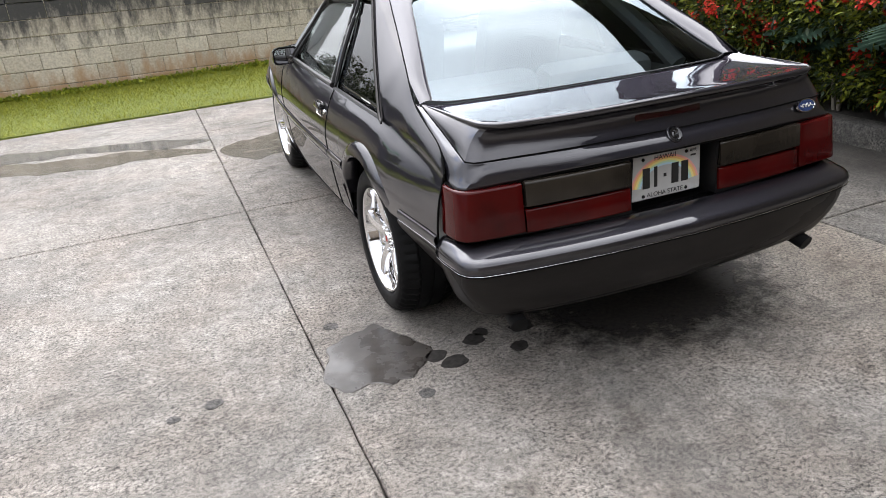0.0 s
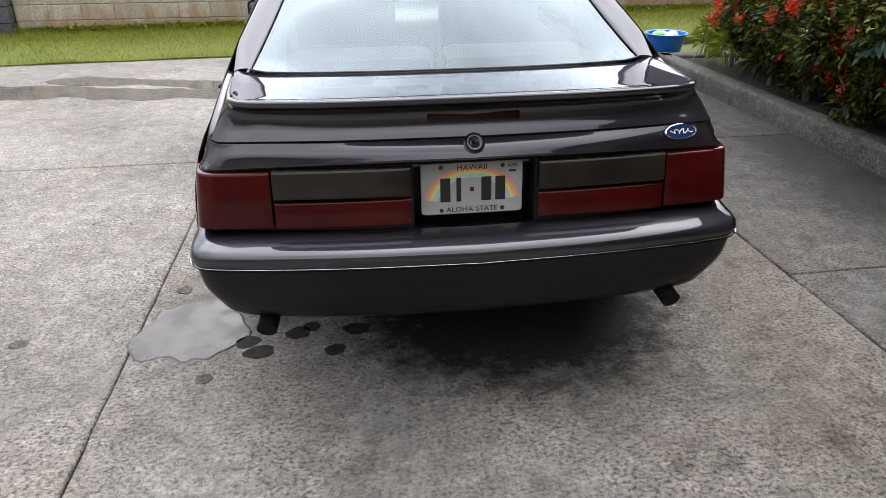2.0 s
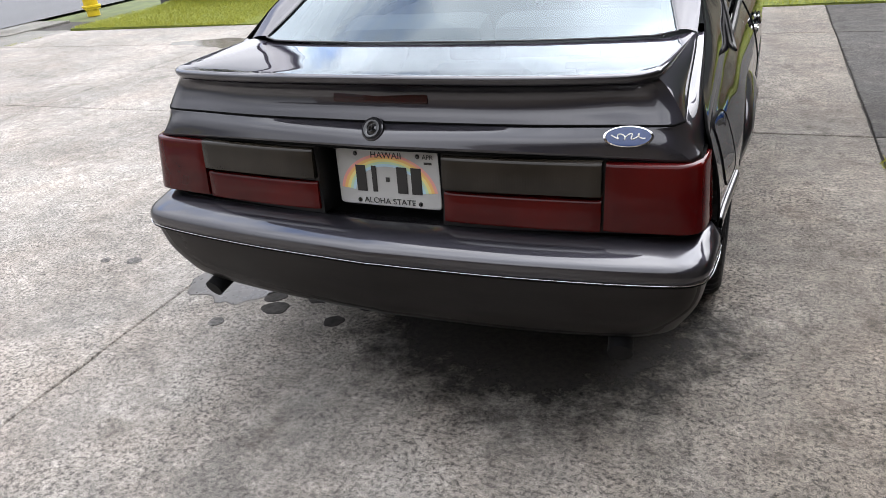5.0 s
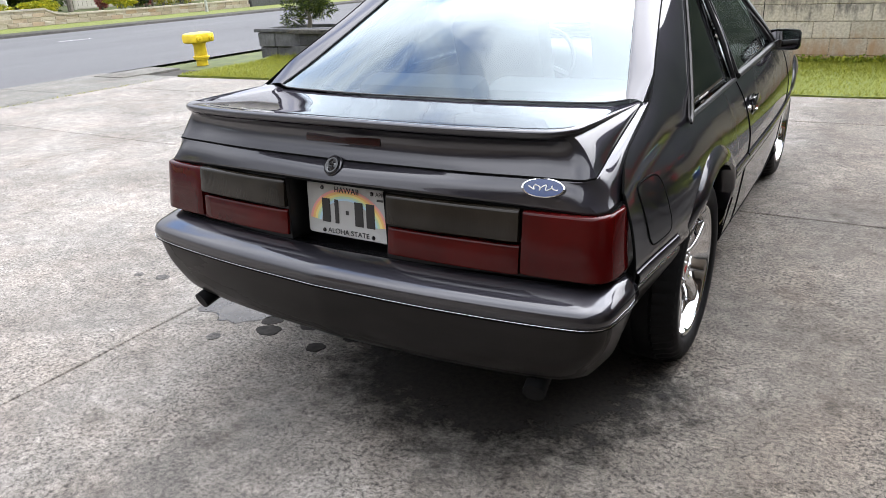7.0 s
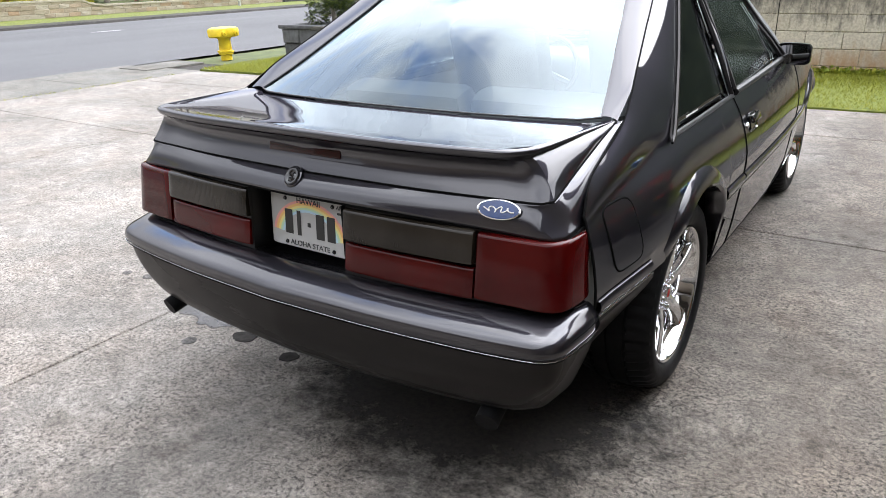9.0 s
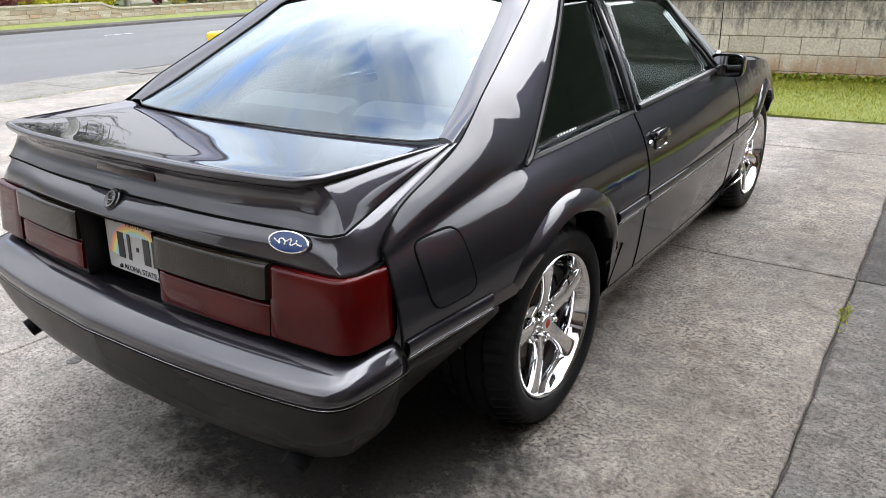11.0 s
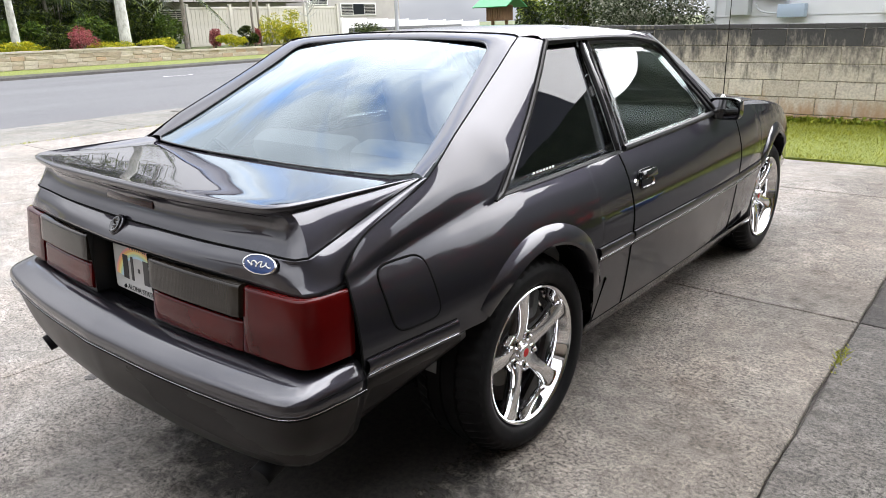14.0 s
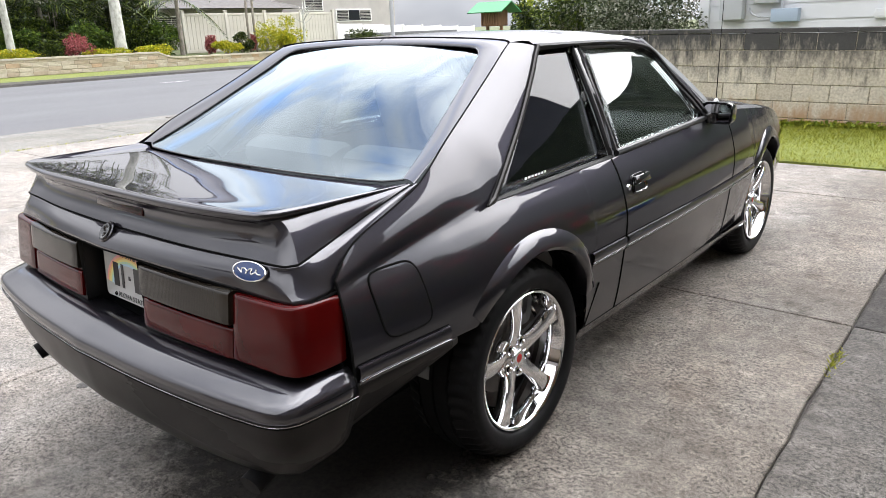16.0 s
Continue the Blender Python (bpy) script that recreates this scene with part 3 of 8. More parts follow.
def build_flank(s):
    """Quarter panel, door, wing and what sits in them, on one side."""
    # quarter panel with the sail panel behind the window
    bottom = lambda y: 0.586 if y < 0 else 0.335
    ys = arch_ys(-0.70, 0.582, REAR_ARCH, 10, 25)
    ys = sorted([y for y in ys if abs(y + 0.11) > 0.012] + [-0.11])
    shoulder_y = [y for y in ys if y <= -0.11]
    n1 = len(shoulder_y)
    low = lambda y: max(arch_low(y, REAR_ARCH, bottom), 0.586) if y < 0 else arch_low(y, REAR_ARCH, bottom)
    lower = flank(ys, low, lambda y: smoothed(y, BELT), 22)
    shoulder = [side(y, 1.0) for y in shoulder_y]
    edge = shoulder + spline(WINDOW_REAR, 16)[1:]
    edge[n1 - 1] = side(-0.11, 1.0)
    edge = [p + Vector((0.012, -0.004, 0.006)) * min(1.0, max(0.0, (u - n1 + 1) / 3)) for u, p in enumerate(edge)]
    shut = kinked([(SHUT_A, n1), (SHUT_B, 16)])
    mids = []
    for f, bulge in ((0.3, 0.010), (0.65, 0.012)):
        row = []
        for i, (a, b) in enumerate(zip(edge, shut)):
            p = a.lerp(b, f)
            w = min(1.0, i / 8)
            row.append(p + Vector((0.8, 0, 0.6)) * bulge * w)
        mids.append(row)
    sail = across([edge, *mids, shut], 14)
    nv, nu = len(sail), len(sail[0])
    for _ in range(60):
        sail = [[(sail[v - 1][u] + sail[v + 1][u] + sail[v][u - 1] + sail[v][u + 1]) / 4 if 0 < v < nv - 1 and 0 < u < nu - 1 else sail[v][u] for u in range(nu)] for v in range(nv)]
    for v in range(nv):
        f = v / (nv - 1)
        for u in range(nu):
            w = min(1.0, max(0.0, (u - n1 + 9) / 9))
            w = w * w * (3 - 2 * w)
            arched = edge[u].lerp(shut[u], f) + Vector((0.8, 0, 0.6)) * 0.020 * f * (1 - f)
            bowed = sail[v][u] + Vector((0.8, 0, 0.6)) * 0.004 * math.sin(math.pi * f) * min(1.0, u / 6)
            sail[v][u] = bowed.lerp(arched, w)
    quarter = sheet("quarter_panel", [flip(lower, s), flip(sail, s)], M_PAINT, car, "dark grey painted quarter panel", 0.0)
    # arch lip
    c, zc, r = REAR_ARCH
    for name, (c, zc, r), a0, a1 in (("rear_arch_flare", REAR_ARCH, 20, 139), ("front_arch_flare", FRONT_ARCH, 35, 146)):
        rows = []
        for dr, proud in ((-0.001, -0.05), (-0.004, 0.010), (0.005, 0.018), (0.028, 0.015), (0.050, 0.007), (0.062, -0.004)):
            row = []
            for q in np.linspace(a0, a1, 40):
                y, z = c + (r + dr) * math.cos(radians(q)), zc + (r + dr) * math.sin(radians(q))
                row.append(side_at(y, z, proud * min(1.0, 0.1 + (a1 - q) / 16, 0.1 + (q - a0) / 16) if proud > 0 else proud))
            rows.append(row)
        sheet(name, [flip(rows, s)], M_PAINT, car, "", 0.0, 50)
        bm = bmesh.new()
        rows = [[Vector((x * s, c + (r + 0.012) * math.cos(radians(q)), zc + (r + 0.012) * math.sin(radians(q)))) for q in np.linspace(4, 140 if c < 1 else 176, 30)] for x in ((0.50, 0.66, 0.80) if c < 1 else (0.46, 0.60, 0.69))]
        add_grid(bm, rows)
        rows = [[Vector(((0.50 if c < 1 else 0.46) * s, c + rr * math.cos(radians(q)), zc + rr * math.sin(radians(q)))) for q in np.linspace(2, 178, 30)] for rr in (0.02, r + 0.012)]
        add_grid(bm, rows)
        part("wheel_well", bm, M_SEAM, car)
    # fuel door on one side only
    if s > 0:
        ring = []
        for k in range(32):
            q = 2 * math.pi * k / 32
            cy, cz = math.copysign(abs(math.cos(q)) ** 0.4, math.cos(q)), math.copysign(abs(math.sin(q)) ** 0.4, math.sin(q))
            ring.append((-0.527 + 0.078 * cy - 0.012 * cz, 0.745 + 0.082 * cz))
        lid = [[side_at(-0.527 + (y + 0.527) * f, 0.745 + (z - 0.745) * f, 0.0022) for y, z in ring] for f in (0.02, 0.5, 0.9, 0.97)]
        bm = bmesh.new()
        add_grid(bm, lid, close=True)
        fuel = part("fuel_door", bm, M_PAINT, car, "rounded fuel filler door")
        seam([side_at(y, z, 0.0005) for y, z in ring], "fuel_door_gap", 0.003, parent=fuel, closed=True)
    # door
    ys = [float(v) for v in np.linspace(0.588, 1.70, 26)]
    door = sheet("door", [flip(flank(ys, lambda y: 0.335, lambda y: smoothed(y, BELT), 22), s)], M_PAINT, car, "dark grey painted door", 0.0)
    # wing
    ys = arch_ys(1.708, 3.30, FRONT_ARCH, 12, 25)
    low = lambda y: arch_low(y, FRONT_ARCH, lambda v: 0.335 if v < 2.5 else 0.50)
    wing = flank(ys, low, lambda y: smoothed(y, BELT), 20)
    top = [side(y, 1.0) for y in ys]
    hood_edge = [Vector((min(0.66, p.x - 0.05), p.y, p.z + 0.018)) for p in top]
    sheet("front_wing", [flip(wing, s), flip(across([top, [a.lerp(b, 0.5) + Vector((0.006, 0, 0.008)) for a, b in zip(top, hood_edge)], hood_edge], 6), s)], M_PAINT, car, "dark grey painted front wing", 0.0)
    # sill
    rows = [[Vector((x * s, y, z)) for y in np.linspace(0.39, 2.17, 12)] for x, z in ((0.800, 0.333), (0.785, 0.30), (0.76, 0.25), (0.72, 0.215), (0.62, 0.205))]
    sheet("sill", [rows], M_PAINT, car, "", 0.0)
    # gaps
    fl = lambda p: (p.x * s, p.y, p.z)
    seam([fl(side_at(0.585, z, 0.0)) for z in np.linspace(0.335, 0.90, 16)], "door_gap")
    seam([fl(side_at(1.704, z, 0.0)) for z in np.linspace(0.335, 0.93, 16)], "door_gap", 0.0028)
    seam([fl(side_at(y, 0.335, -0.001)) for y in np.linspace(0.39, 2.17, 16)], "sill_gap", 0.003)
    seam([fl(p) for p in shut], "hatch_gap", 0.0024)
    seam([fl(side_at(-0.70, z, 0.0)) for z in np.linspace(0.60, 0.825, 8)] + [fl(Vector(p)) for p in SHUT_A[:2]], "lamp_gap", 0.0035)
    # rub strip in four lengths
    for y0, y1 in ((-0.688, -0.385), (0.385, 0.578), (0.592, 1.697), (1.711, 2.176)):
        ys = np.linspace(y0, y1, max(4, int((y1 - y0) / 0.06)))
        rows = [[side_at(y, z, p) for y in ys] for z, p in ((0.632, -0.004), (0.630, 0.006), (0.622, 0.011), (0.604, 0.012), (0.596, 0.008), (0.591, 0.0085), (0.583, 0.007), (0.580, -0.004))]
        ends = [[side_at(y, z, p) for z, p in ((0.632, -0.004), (0.630, 0.006), (0.604, 0.012), (0.583, 0.007), (0.580, -0.004))] for y in (y0, y1)]
        strip = sheet("rub_strip", [flip(rows, s)], M_PAINT, car, "", 0.0, 40)
        seam([fl(side_at(y, 0.593, 0.0095)) for y in ys], "bright_line", 0.0016, M_CHROME_DULL, strip)
        seam([fl(side_at(y, 0.634, -0.001)) for y in ys], "rub_strip_gap", 0.0022, M_SEAM, strip)
        seam([fl(side_at(y, 0.578, -0.001)) for y in ys], "rub_strip_gap", 0.0022, M_SEAM, strip)
    # quarter window
    BR, TR, TF, BF = WINDOW_REAR[0], WINDOW_REAR[-1], (0.601, 0.602, 1.283), (0.763, 0.598, 0.905)
    left, right = spline(WINDOW_REAR, 14), spline([BF, (0.705, 0.602, 1.06), (0.652, 0.603, 1.18), TF], 14)
    def on_glass(p, x0, z0, lean, height):
        f = (p.z - z0) / height
        return Vector((x0 - lean * (p.z - z0) + 0.016 * f * (1 - f) - 0.012 * max(0.0, p.y - 1.0), p.y, p.z))

    rows = [[on_glass(a.lerp(b, i / 10), 0.756, 0.893, 0.420, 0.386) for i in range(11)] for a, b in zip(left, right)]
    qw = sheet("quarter_window", [flip(rows, s)], M_GLASS_DARK, car, "dark tinted triangular side window", 0.004)
    bm = bmesh.new()
    loop = left + spline([TR, TF], 5)[1:] + right[::-1][1:] + spline([BF, (0.766, 0.25, 0.899), BR], 10)[1:-1]
    add_tube(bm, [fl(p) for p in loop], 0.0085, 6, True)
    part("window_seal", bm, M_BLACK, qw, "black rubber window surround")
    bm = bmesh.new()
    edge_line = spline([(0.778, -0.150, 0.887)] + WINDOW_REAR, 18)
    add_tube(bm, [fl(p + Vector((0.011, -0.004, 0.006))) for p in edge_line], [0.004] + [0.0105] * 17, 8)
    trim = part("window_trim", bm, M_SKIRT, qw, "slim grey moulding edged in black")
    bm = bmesh.new()
    add_tube(bm, [fl(p + Vector((0.0135, -0.014, 0.0085))) for p in edge_line], 0.0032, 6)
    part("trim_gap", bm, M_SEAM, trim)
    bm = bmesh.new()
    for k in range(7):
        add_box(bm, (0.002, 0.0100, 0.0062), Vector((0.7575, 0.080 + 0.0185 * k, 0.9245 + 0.0004 * k)))
    bmesh.ops.transform(bm, matrix=Matrix.Diagonal((s, 1, 1, 1)), verts=bm.verts)
    part("window_emblem", bm, M_WHITE, qw, "row of small white bars", 0)
    # door window and its frame
    sill_line = spline([(0.764, 0.622, 0.925), (0.768, 1.0, 0.938), (0.766, 1.43, 0.952)], 16)
    head_line = kinked([([(0.607, 0.640, 1.272), (0.604, 0.9, 1.268), (0.597, 1.14, 1.250), (0.603, 1.235, 1.222)], 8), ([(0.603, 1.235, 1.222), (0.655, 1.318, 1.125), (0.72, 1.385, 1.03), (0.766, 1.43, 0.952)], 9)])
    rows = [[on_glass(a.lerp(b, 1.08 * i / 10 - 0.08), 0.757, 0.935, 0.474, 0.337) for i in range(11)] for a, b in zip(sill_line, head_line)]
    dw = sheet("door_window", [flip(rows, s)], M_GLASS_DOOR, car, "lightly tinted door window", 0.004)
    bm = bmesh.new()
    add_tube(bm, [fl(p) for p in spline([sill_line[0], (0.69, 0.628, 1.10), head_line[0]], 8) + head_line[1:]], 0.009, 6)
    part("window_frame", bm, M_BLACK, dw, "black window frame")
    bm = bmesh.new()
    add_tube(bm, [fl(p + Vector((0.003, 0, -0.009))) for p in sill_line], 0.0125, 8)
    part("window_frame", bm, M_BLACK, dw, "black waist strip")
    bm = bmesh.new()
    add_tube(bm, [fl(p + Vector((0.010, 0, -0.002))) for p in sill_line], 0.0018, 6)
    part("bright_line", bm, M_CHROME_DULL, dw)
    # black pillar between the windows
    a, b = spline([(0.766, 0.603, 0.905), (0.708, 0.606, 1.06), (0.606, 0.606, 1.285)], 10), spline([(0.766, 0.622, 0.918), (0.708, 0.626, 1.08), (0.608, 0.638, 1.275)], 10)
    sheet("pillar_trim", [flip([a, b], s)], M_GLOSSBLACK, car, "gloss black pillar trim", 0.0)
    # roof rail, from the sail panel down the windscreen pillar
    rail = [(0.588, 0.27, 1.302)] + ROOF_EDGE[1:]
    outer = [(0.608, 0.41, 1.290), (0.612, 0.7, 1.288), (0.608, 0.95, 1.282), (0.603, 1.15, 1.262), (0.608, 1.25, 1.235), (0.66, 1.33, 1.14), (0.725, 1.405, 1.035), (0.772, 1.46, 0.955)]
    inner = [(0.583, 0.36, 1.306), (0.575, 0.7, 1.309), (0.571, 0.95, 1.305), (0.563, 1.15, 1.290), (0.555, 1.27, 1.268), (0.60, 1.42, 1.18), (0.655, 1.58, 1.075), (0.70, 1.73, 0.965)]
    o, i = spline(outer, 24), spline(inner, 24)
    mid = [a.lerp(b, 0.5) + Vector((0.006, 0, 0.005)) for a, b in zip(o, i)]
    sheet("roof_rail", [flip(across([o, mid, i], 5), s)], M_PAINT, car, "", 0.0)
    bm = bmesh.new()
    add_tube(bm, [fl(p + Vector((0.004, 0, -0.003))) for p in o], 0.008, 6)
    part("drip_moulding", bm, M_BLACK, car, "black drip moulding")
    # door handle: a chrome cup below a black lift flap
    flip_x = Matrix.Diagonal((s, 1, 1, 1))
    base = side_at(0.700, 0.800)
    tilt = Matrix.Rotation(radians(-9), 4, 'Y')

    def rounded(cy, cz, hy, hz, x, f=1.0, n=28, e=0.35):
        out = []
        for q in np.linspace(0, 2 * math.pi, n, endpoint=False):
            c, d = math.cos(q), math.sin(q)
            out.append(Vector((x, cy + hy * f * math.copysign(abs(c) ** e, c), cz + hz * f * math.copysign(abs(d) ** e, d))))
        return out

    bm = bmesh.new()
    add_grid(bm, [rounded(0, 0, 0.060, 0.036, -0.002), rounded(0, 0, 0.060, 0.036, 0.004), rounded(0, 0, 0.055, 0.031, 0.006), rounded(0, 0, 0.052, 0.028, 0.004)], close=True)
    bmesh.ops.transform(bm, matrix=flip_x @ Matrix.Translation(base) @ tilt, verts=bm.verts)
    handle = part("door_handle", bm, M_GLOSSBLACK, car, "black handle surround with a chrome cup")
    bm = bmesh.new()
    rows = []
    for f, x in ((1.0, 0.005), (0.86, -0.004), (0.6, -0.012), (0.02, -0.014)):
        rows.append(rounded(0, -0.010, 0.050, 0.020, x, f))
    add_grid(bm, rows, close=True)
    bmesh.ops.transform(bm, matrix=flip_x @ Matrix.Translation(base + Vector((0.004, 0, 0))) @ tilt, verts=bm.verts)
    part("handle_cup", bm, M_CHROME, handle, "chrome cup")
    bm = bmesh.new()
    add_box(bm, (0.014, 0.112, 0.030), (0, 0, 0), None, 0.005)
    bmesh.ops.transform(bm, matrix=flip_x @ Matrix.Translation(base + Vector((0.012, 0.002, 0.017))) @ Matrix.Rotation(radians(-20), 4, 'Y'), verts=bm.verts)
    part("grip", bm, M_GLOSSBLACK, handle, "black lift flap")
    bm = bmesh.new()
    add_lathe(bm, [(0.006, 0.0005), (0.007, 0.008), (0.006, 0.011), (-0.002, 0.012)], 'x', 16, base + Vector((0.002, -0.082, -0.002)))
    bmesh.ops.transform(bm, matrix=flip_x, verts=bm.verts)
    part("key_lock", bm, M_CHROME, handle, "round key lock")
    # mirror
    bm = bmesh.new()
    rows = []
    for x, y, w, h in ((0, -0.006, 0.86, 0.84), (0, -0.008, 0.98, 0.97), (0, 0.012, 1.0, 1.0), (0, 0.05, 0.94, 0.9), (-0.01, 0.085, 0.7, 0.66), (-0.02, 0.105, 0.3, 0.28)):
        rows.append([Vector((0.812 + x + 0.078 * w * math.copysign(abs(math.cos(q)) ** 0.45, math.cos(q)), 1.47 + y - 0.02 * math.cos(q), 0.962 + 0.050 * h * math.copysign(abs(math.sin(q)) ** 0.45, math.sin(q)))) for q in np.linspace(0, 2 * math.pi, 28, endpoint=False)])
    vs = add_grid(bm, rows, close=True)
    bm.faces.new(vs[-1])
    add_box(bm, (0.06, 0.07, 0.05), (0.760, 1.48, 0.940), None, 0.012)
    bmesh.ops.transform(bm, matrix=Matrix.Diagonal((s, 1, 1, 1)), verts=bm.verts)
    mirror = part("door_mirror", bm, M_GLOSSBLACK, car, "black door mirror")
    bm = bmesh.new()
    vs = [bm.verts.new((0.812 + 0.066 * math.copysign(abs(math.cos(q)) ** 0.5, math.cos(q)), 1.4655 - 0.02 * math.cos(q), 0.962 + 0.040 * math.copysign(abs(math.sin(q)) ** 0.5, math.sin(q)))) for q in np.linspace(0, 2 * math.pi, 24, endpoint=False)]
    bm.faces.new(vs)
    bmesh.ops.transform(bm, matrix=Matrix.Diagonal((s, 1, 1, 1)), verts=bm.verts)
    part("mirror_glass", bm, M_MIRROR, mirror, "mirror glass")
    # lower flap ahead of the rear wheel
    bm = bmesh.new()
    p, q = side_at(0.46, 0.50, 0.002), side_at(0.41, 0.34, 0.002)
    add_tube(bm, [fl(p), fl(p.lerp(q, 0.5)), fl(q)], 0.003, 6)
    part("body_crease", bm, M_SEAM, car)


for s in (1, -1):
    build_flank(s)

# roof
rows = []
for y, zc, ze, xe in ((0.30, 1.3245, 1.303, 0.586), (0.45, 1.331, 1.307, 0.577), (0.7, 1.337, 1.309, 0.574), (0.95, 1.336, 1.305, 0.570), (1.15, 1.325, 1.290, 0.562), (1.29, 1.308, 1.268, 0.555)):
    bow = 0.035 if y > 1.1 else 0.0
    rows.append([Vector((xe * f, y + bow * (1 - f * f) + (0.0 if y > 0.3 else -0.028 * (abs(f) ** 4)), zc - (zc - ze) * (0.6 * f * f + 0.4 * f ** 4))) for f in np.linspace(-1, 1, 33)])
roof = sheet("roof", [across(rows, 24)], M_PAINT, car, "dark grey roof", 0.0)
shut_top = [(-0.588, 0.27, 1.303), (-0.56, 0.288, 1.308), (-0.45, 0.297, 1.315), (-0.2, 0.300, 1.323), (0, 0.300, 1.3245), (0.2, 0.300, 1.323), (0.45, 0.297, 1.315), (0.56, 0.288, 1.308), (0.588, 0.27, 1.303)]
seam(spline(shut_top, 40), "hatch_gap", 0.0045)

# hatch: frame round the glass
hatch_top_g = [(0.512, 0.20, 1.270), (0.478, 0.236, 1.290), (0.40, 0.246, 1.2975), (0.2, 0.254, 1.305), (0, 0.257, 1.307)]
hatch_top_o = [(0.588, 0.27, 1.302), (0.55, 0.290, 1.309), (0.45, 0.297, 1.315), (0.2, 0.300, 1.323), (0, 0.300, 1.3245)]
inner = kinked([(GLASS_SIDE, 20), (hatch_top_g, 20)])
outer = kinked([([(0.712, -0.358, 0.986), (0.702, -0.235, 1.058), (0.69, -0.187, 1.082), (0.65, -0.01, 1.167), (0.61, 0.17, 1.258), (0.588, 0.27, 1.302)], 20), (hatch_top_o, 20)])
fr = []
for f, up in ((0, -0.003), (0.10, 0.001), (0.5, 0.0045), (0.9, 0.0022), (1.0, 0.0)):
    fr.append([a.lerp(b, f) + Vector((0.4, 0, 0.9)) * up for a, b in zip(inner, outer)])
grid = across(fr, 12)
hatch = sheet("hatch", [flip(grid, 1), flip(grid, -1)], M_PAINT, car, "rear hatch with a large glass and a spoiler", 0.0)
# glass
bottom = spline([(-0.664, -0.345, 0.992), (-0.60, -0.372, 0.986), (-0.3, -0.398, 0.983), (0, -0.404, 0.983), (0.3, -0.398, 0.983), (0.60, -0.372, 0.986), (0.664, -0.345, 0.992)], 25)
rows = [[p + Vector((0, 0.0, -0.006)) for p in bottom]]
side_pts = spline(GLASS_SIDE + [(0.505, 0.213, 1.277)], 20)
for i, p in enumerate(side_pts[1:], 1):
    f = i / (len(side_pts) - 1)
    row = []
    for x in np.linspace(-1, 1, 25):
        yc = -0.404 + (0.257 + 0.404) * f
        ye = p.y
        bow = 1 - x * x
        row.append(Vector((p.x * x, ye + (yc - ye) * bow, p.z - 0.008 + bow * (0.045 * math.sin(math.pi * f) + (0.033 * f - 0.005 * (1 - f))))))
    rows.append(row)
sheet("hatch_glass", [rows], M_GLASS, hatch, "large sloping tinted rear window reflecting the sky", 0.0, 60)
loop = [Vector((p.x, p.y, p.z)) for p in inner] + [Vector((-p.x, p.y, p.z)) for p in inner[::-1][1:]] + bottom[1:-1]
bm = bmesh.new()
add_tube(bm, [p + Vector((0, 0, -0.004)) for p in loop], 0.0030, 6, True)
part("glass_seal", bm, M_SEALGREY, hatch, "black rubber glass seal")

# hatch: rear panel below the spoiler, sloping out to the lamps
FOLD = [(0.712, -0.366, 0.985), (0.721, -0.476, 0.960), (0.729, -0.637, 0.913), (0.738, -0.762, 0.881)]
FOLD2 = [(0.738, -0.762, 0.881), (0.712, -0.784, 0.878), (0.60, -0.794, 0.877), (0.36, -0.815, 0.876), (0, -0.824, 0.875)]
LOW = [(0.728, -0.362, 0.986), (0.745, -0.48, 0.945), (0.759, -0.60, 0.902), (0.768, -0.652, 0.872), (0.782, -0.702, 0.812)]
LOW2 = [(0.782, -0.702, 0.812), (0.779, -0.776, 0.805), (0.745, -0.806, 0.806), (0.60, -0.823, 0.812), (0.36, -0.852, 0.822), (0, -0.872, 0.826)]
f_row, l_row = kinked([(FOLD, 20), (FOLD2, 26)]), kinked([(LOW, 20), (LOW2, 26)])
m_row = []
for i, (a, b) in enumerate(zip(f_row, l_row)):
    w = min(1.0, max(0.0, (i - 14) / 8))
    m_row.append(a.lerp(b, 0.5) + Vector((0.006 * (1 - w), -0.006 * w, 0.004)))
grid = across([f_row, m_row, l_row], 12)
sheet("hatch_panel", [flip(grid, 1), flip(grid, -1)], M_PAINT, hatch, "painted panel above the tail lamps", 0.004, 35)
seam(mirror_row(f_row[::-1]), "spoiler_gap", 0.0026, M_SEAM, hatch)
seam([p + Vector((0, 0.006, -0.004)) for p in mirror_row(l_row[19:][::-1])], "hatch_lower_gap", 0.0045, M_SEAM, hatch)

# spoiler: a ducktail flowing out of the deck behind the glass
LIP = [(0.708, -0.372, 0.988), (0.704, -0.50, 0.991), (0.694, -0.66, 0.993), (0.680, -0.755, 0.994)]
LIP2 = [(0.680, -0.755, 0.994), (0.656, -0.786, 0.994), (0.60, -0.810, 0.994), (0.36, -0.844, 0.996), (0, -0.852, 0.997)]
DECK = [(0.700, -0.366, 0.988), (0.690, -0.361, 0.986), (0.676, -0.357, 0.982), (0.660, -0.357, 0.978)]
DECK2 = [(0.660, -0.357, 0.978), (0.60, -0.380, 0.975), (0.3, -0.406, 0.973), (0, -0.412, 0.973)]
lip, deck = kinked([(LIP, 20), (LIP2, 26)]), kinked([(DECK, 20), (DECK2, 26)])
rows = [[a.lerp(b, f) + Vector((0, 0, -0.006 * math.sin(math.pi * f) * min(1.0, i / 24))) for i, (a, b) in enumerate(zip(deck, lip))] for f in (0.0, 0.2, 0.45, 0.7, 0.85)]


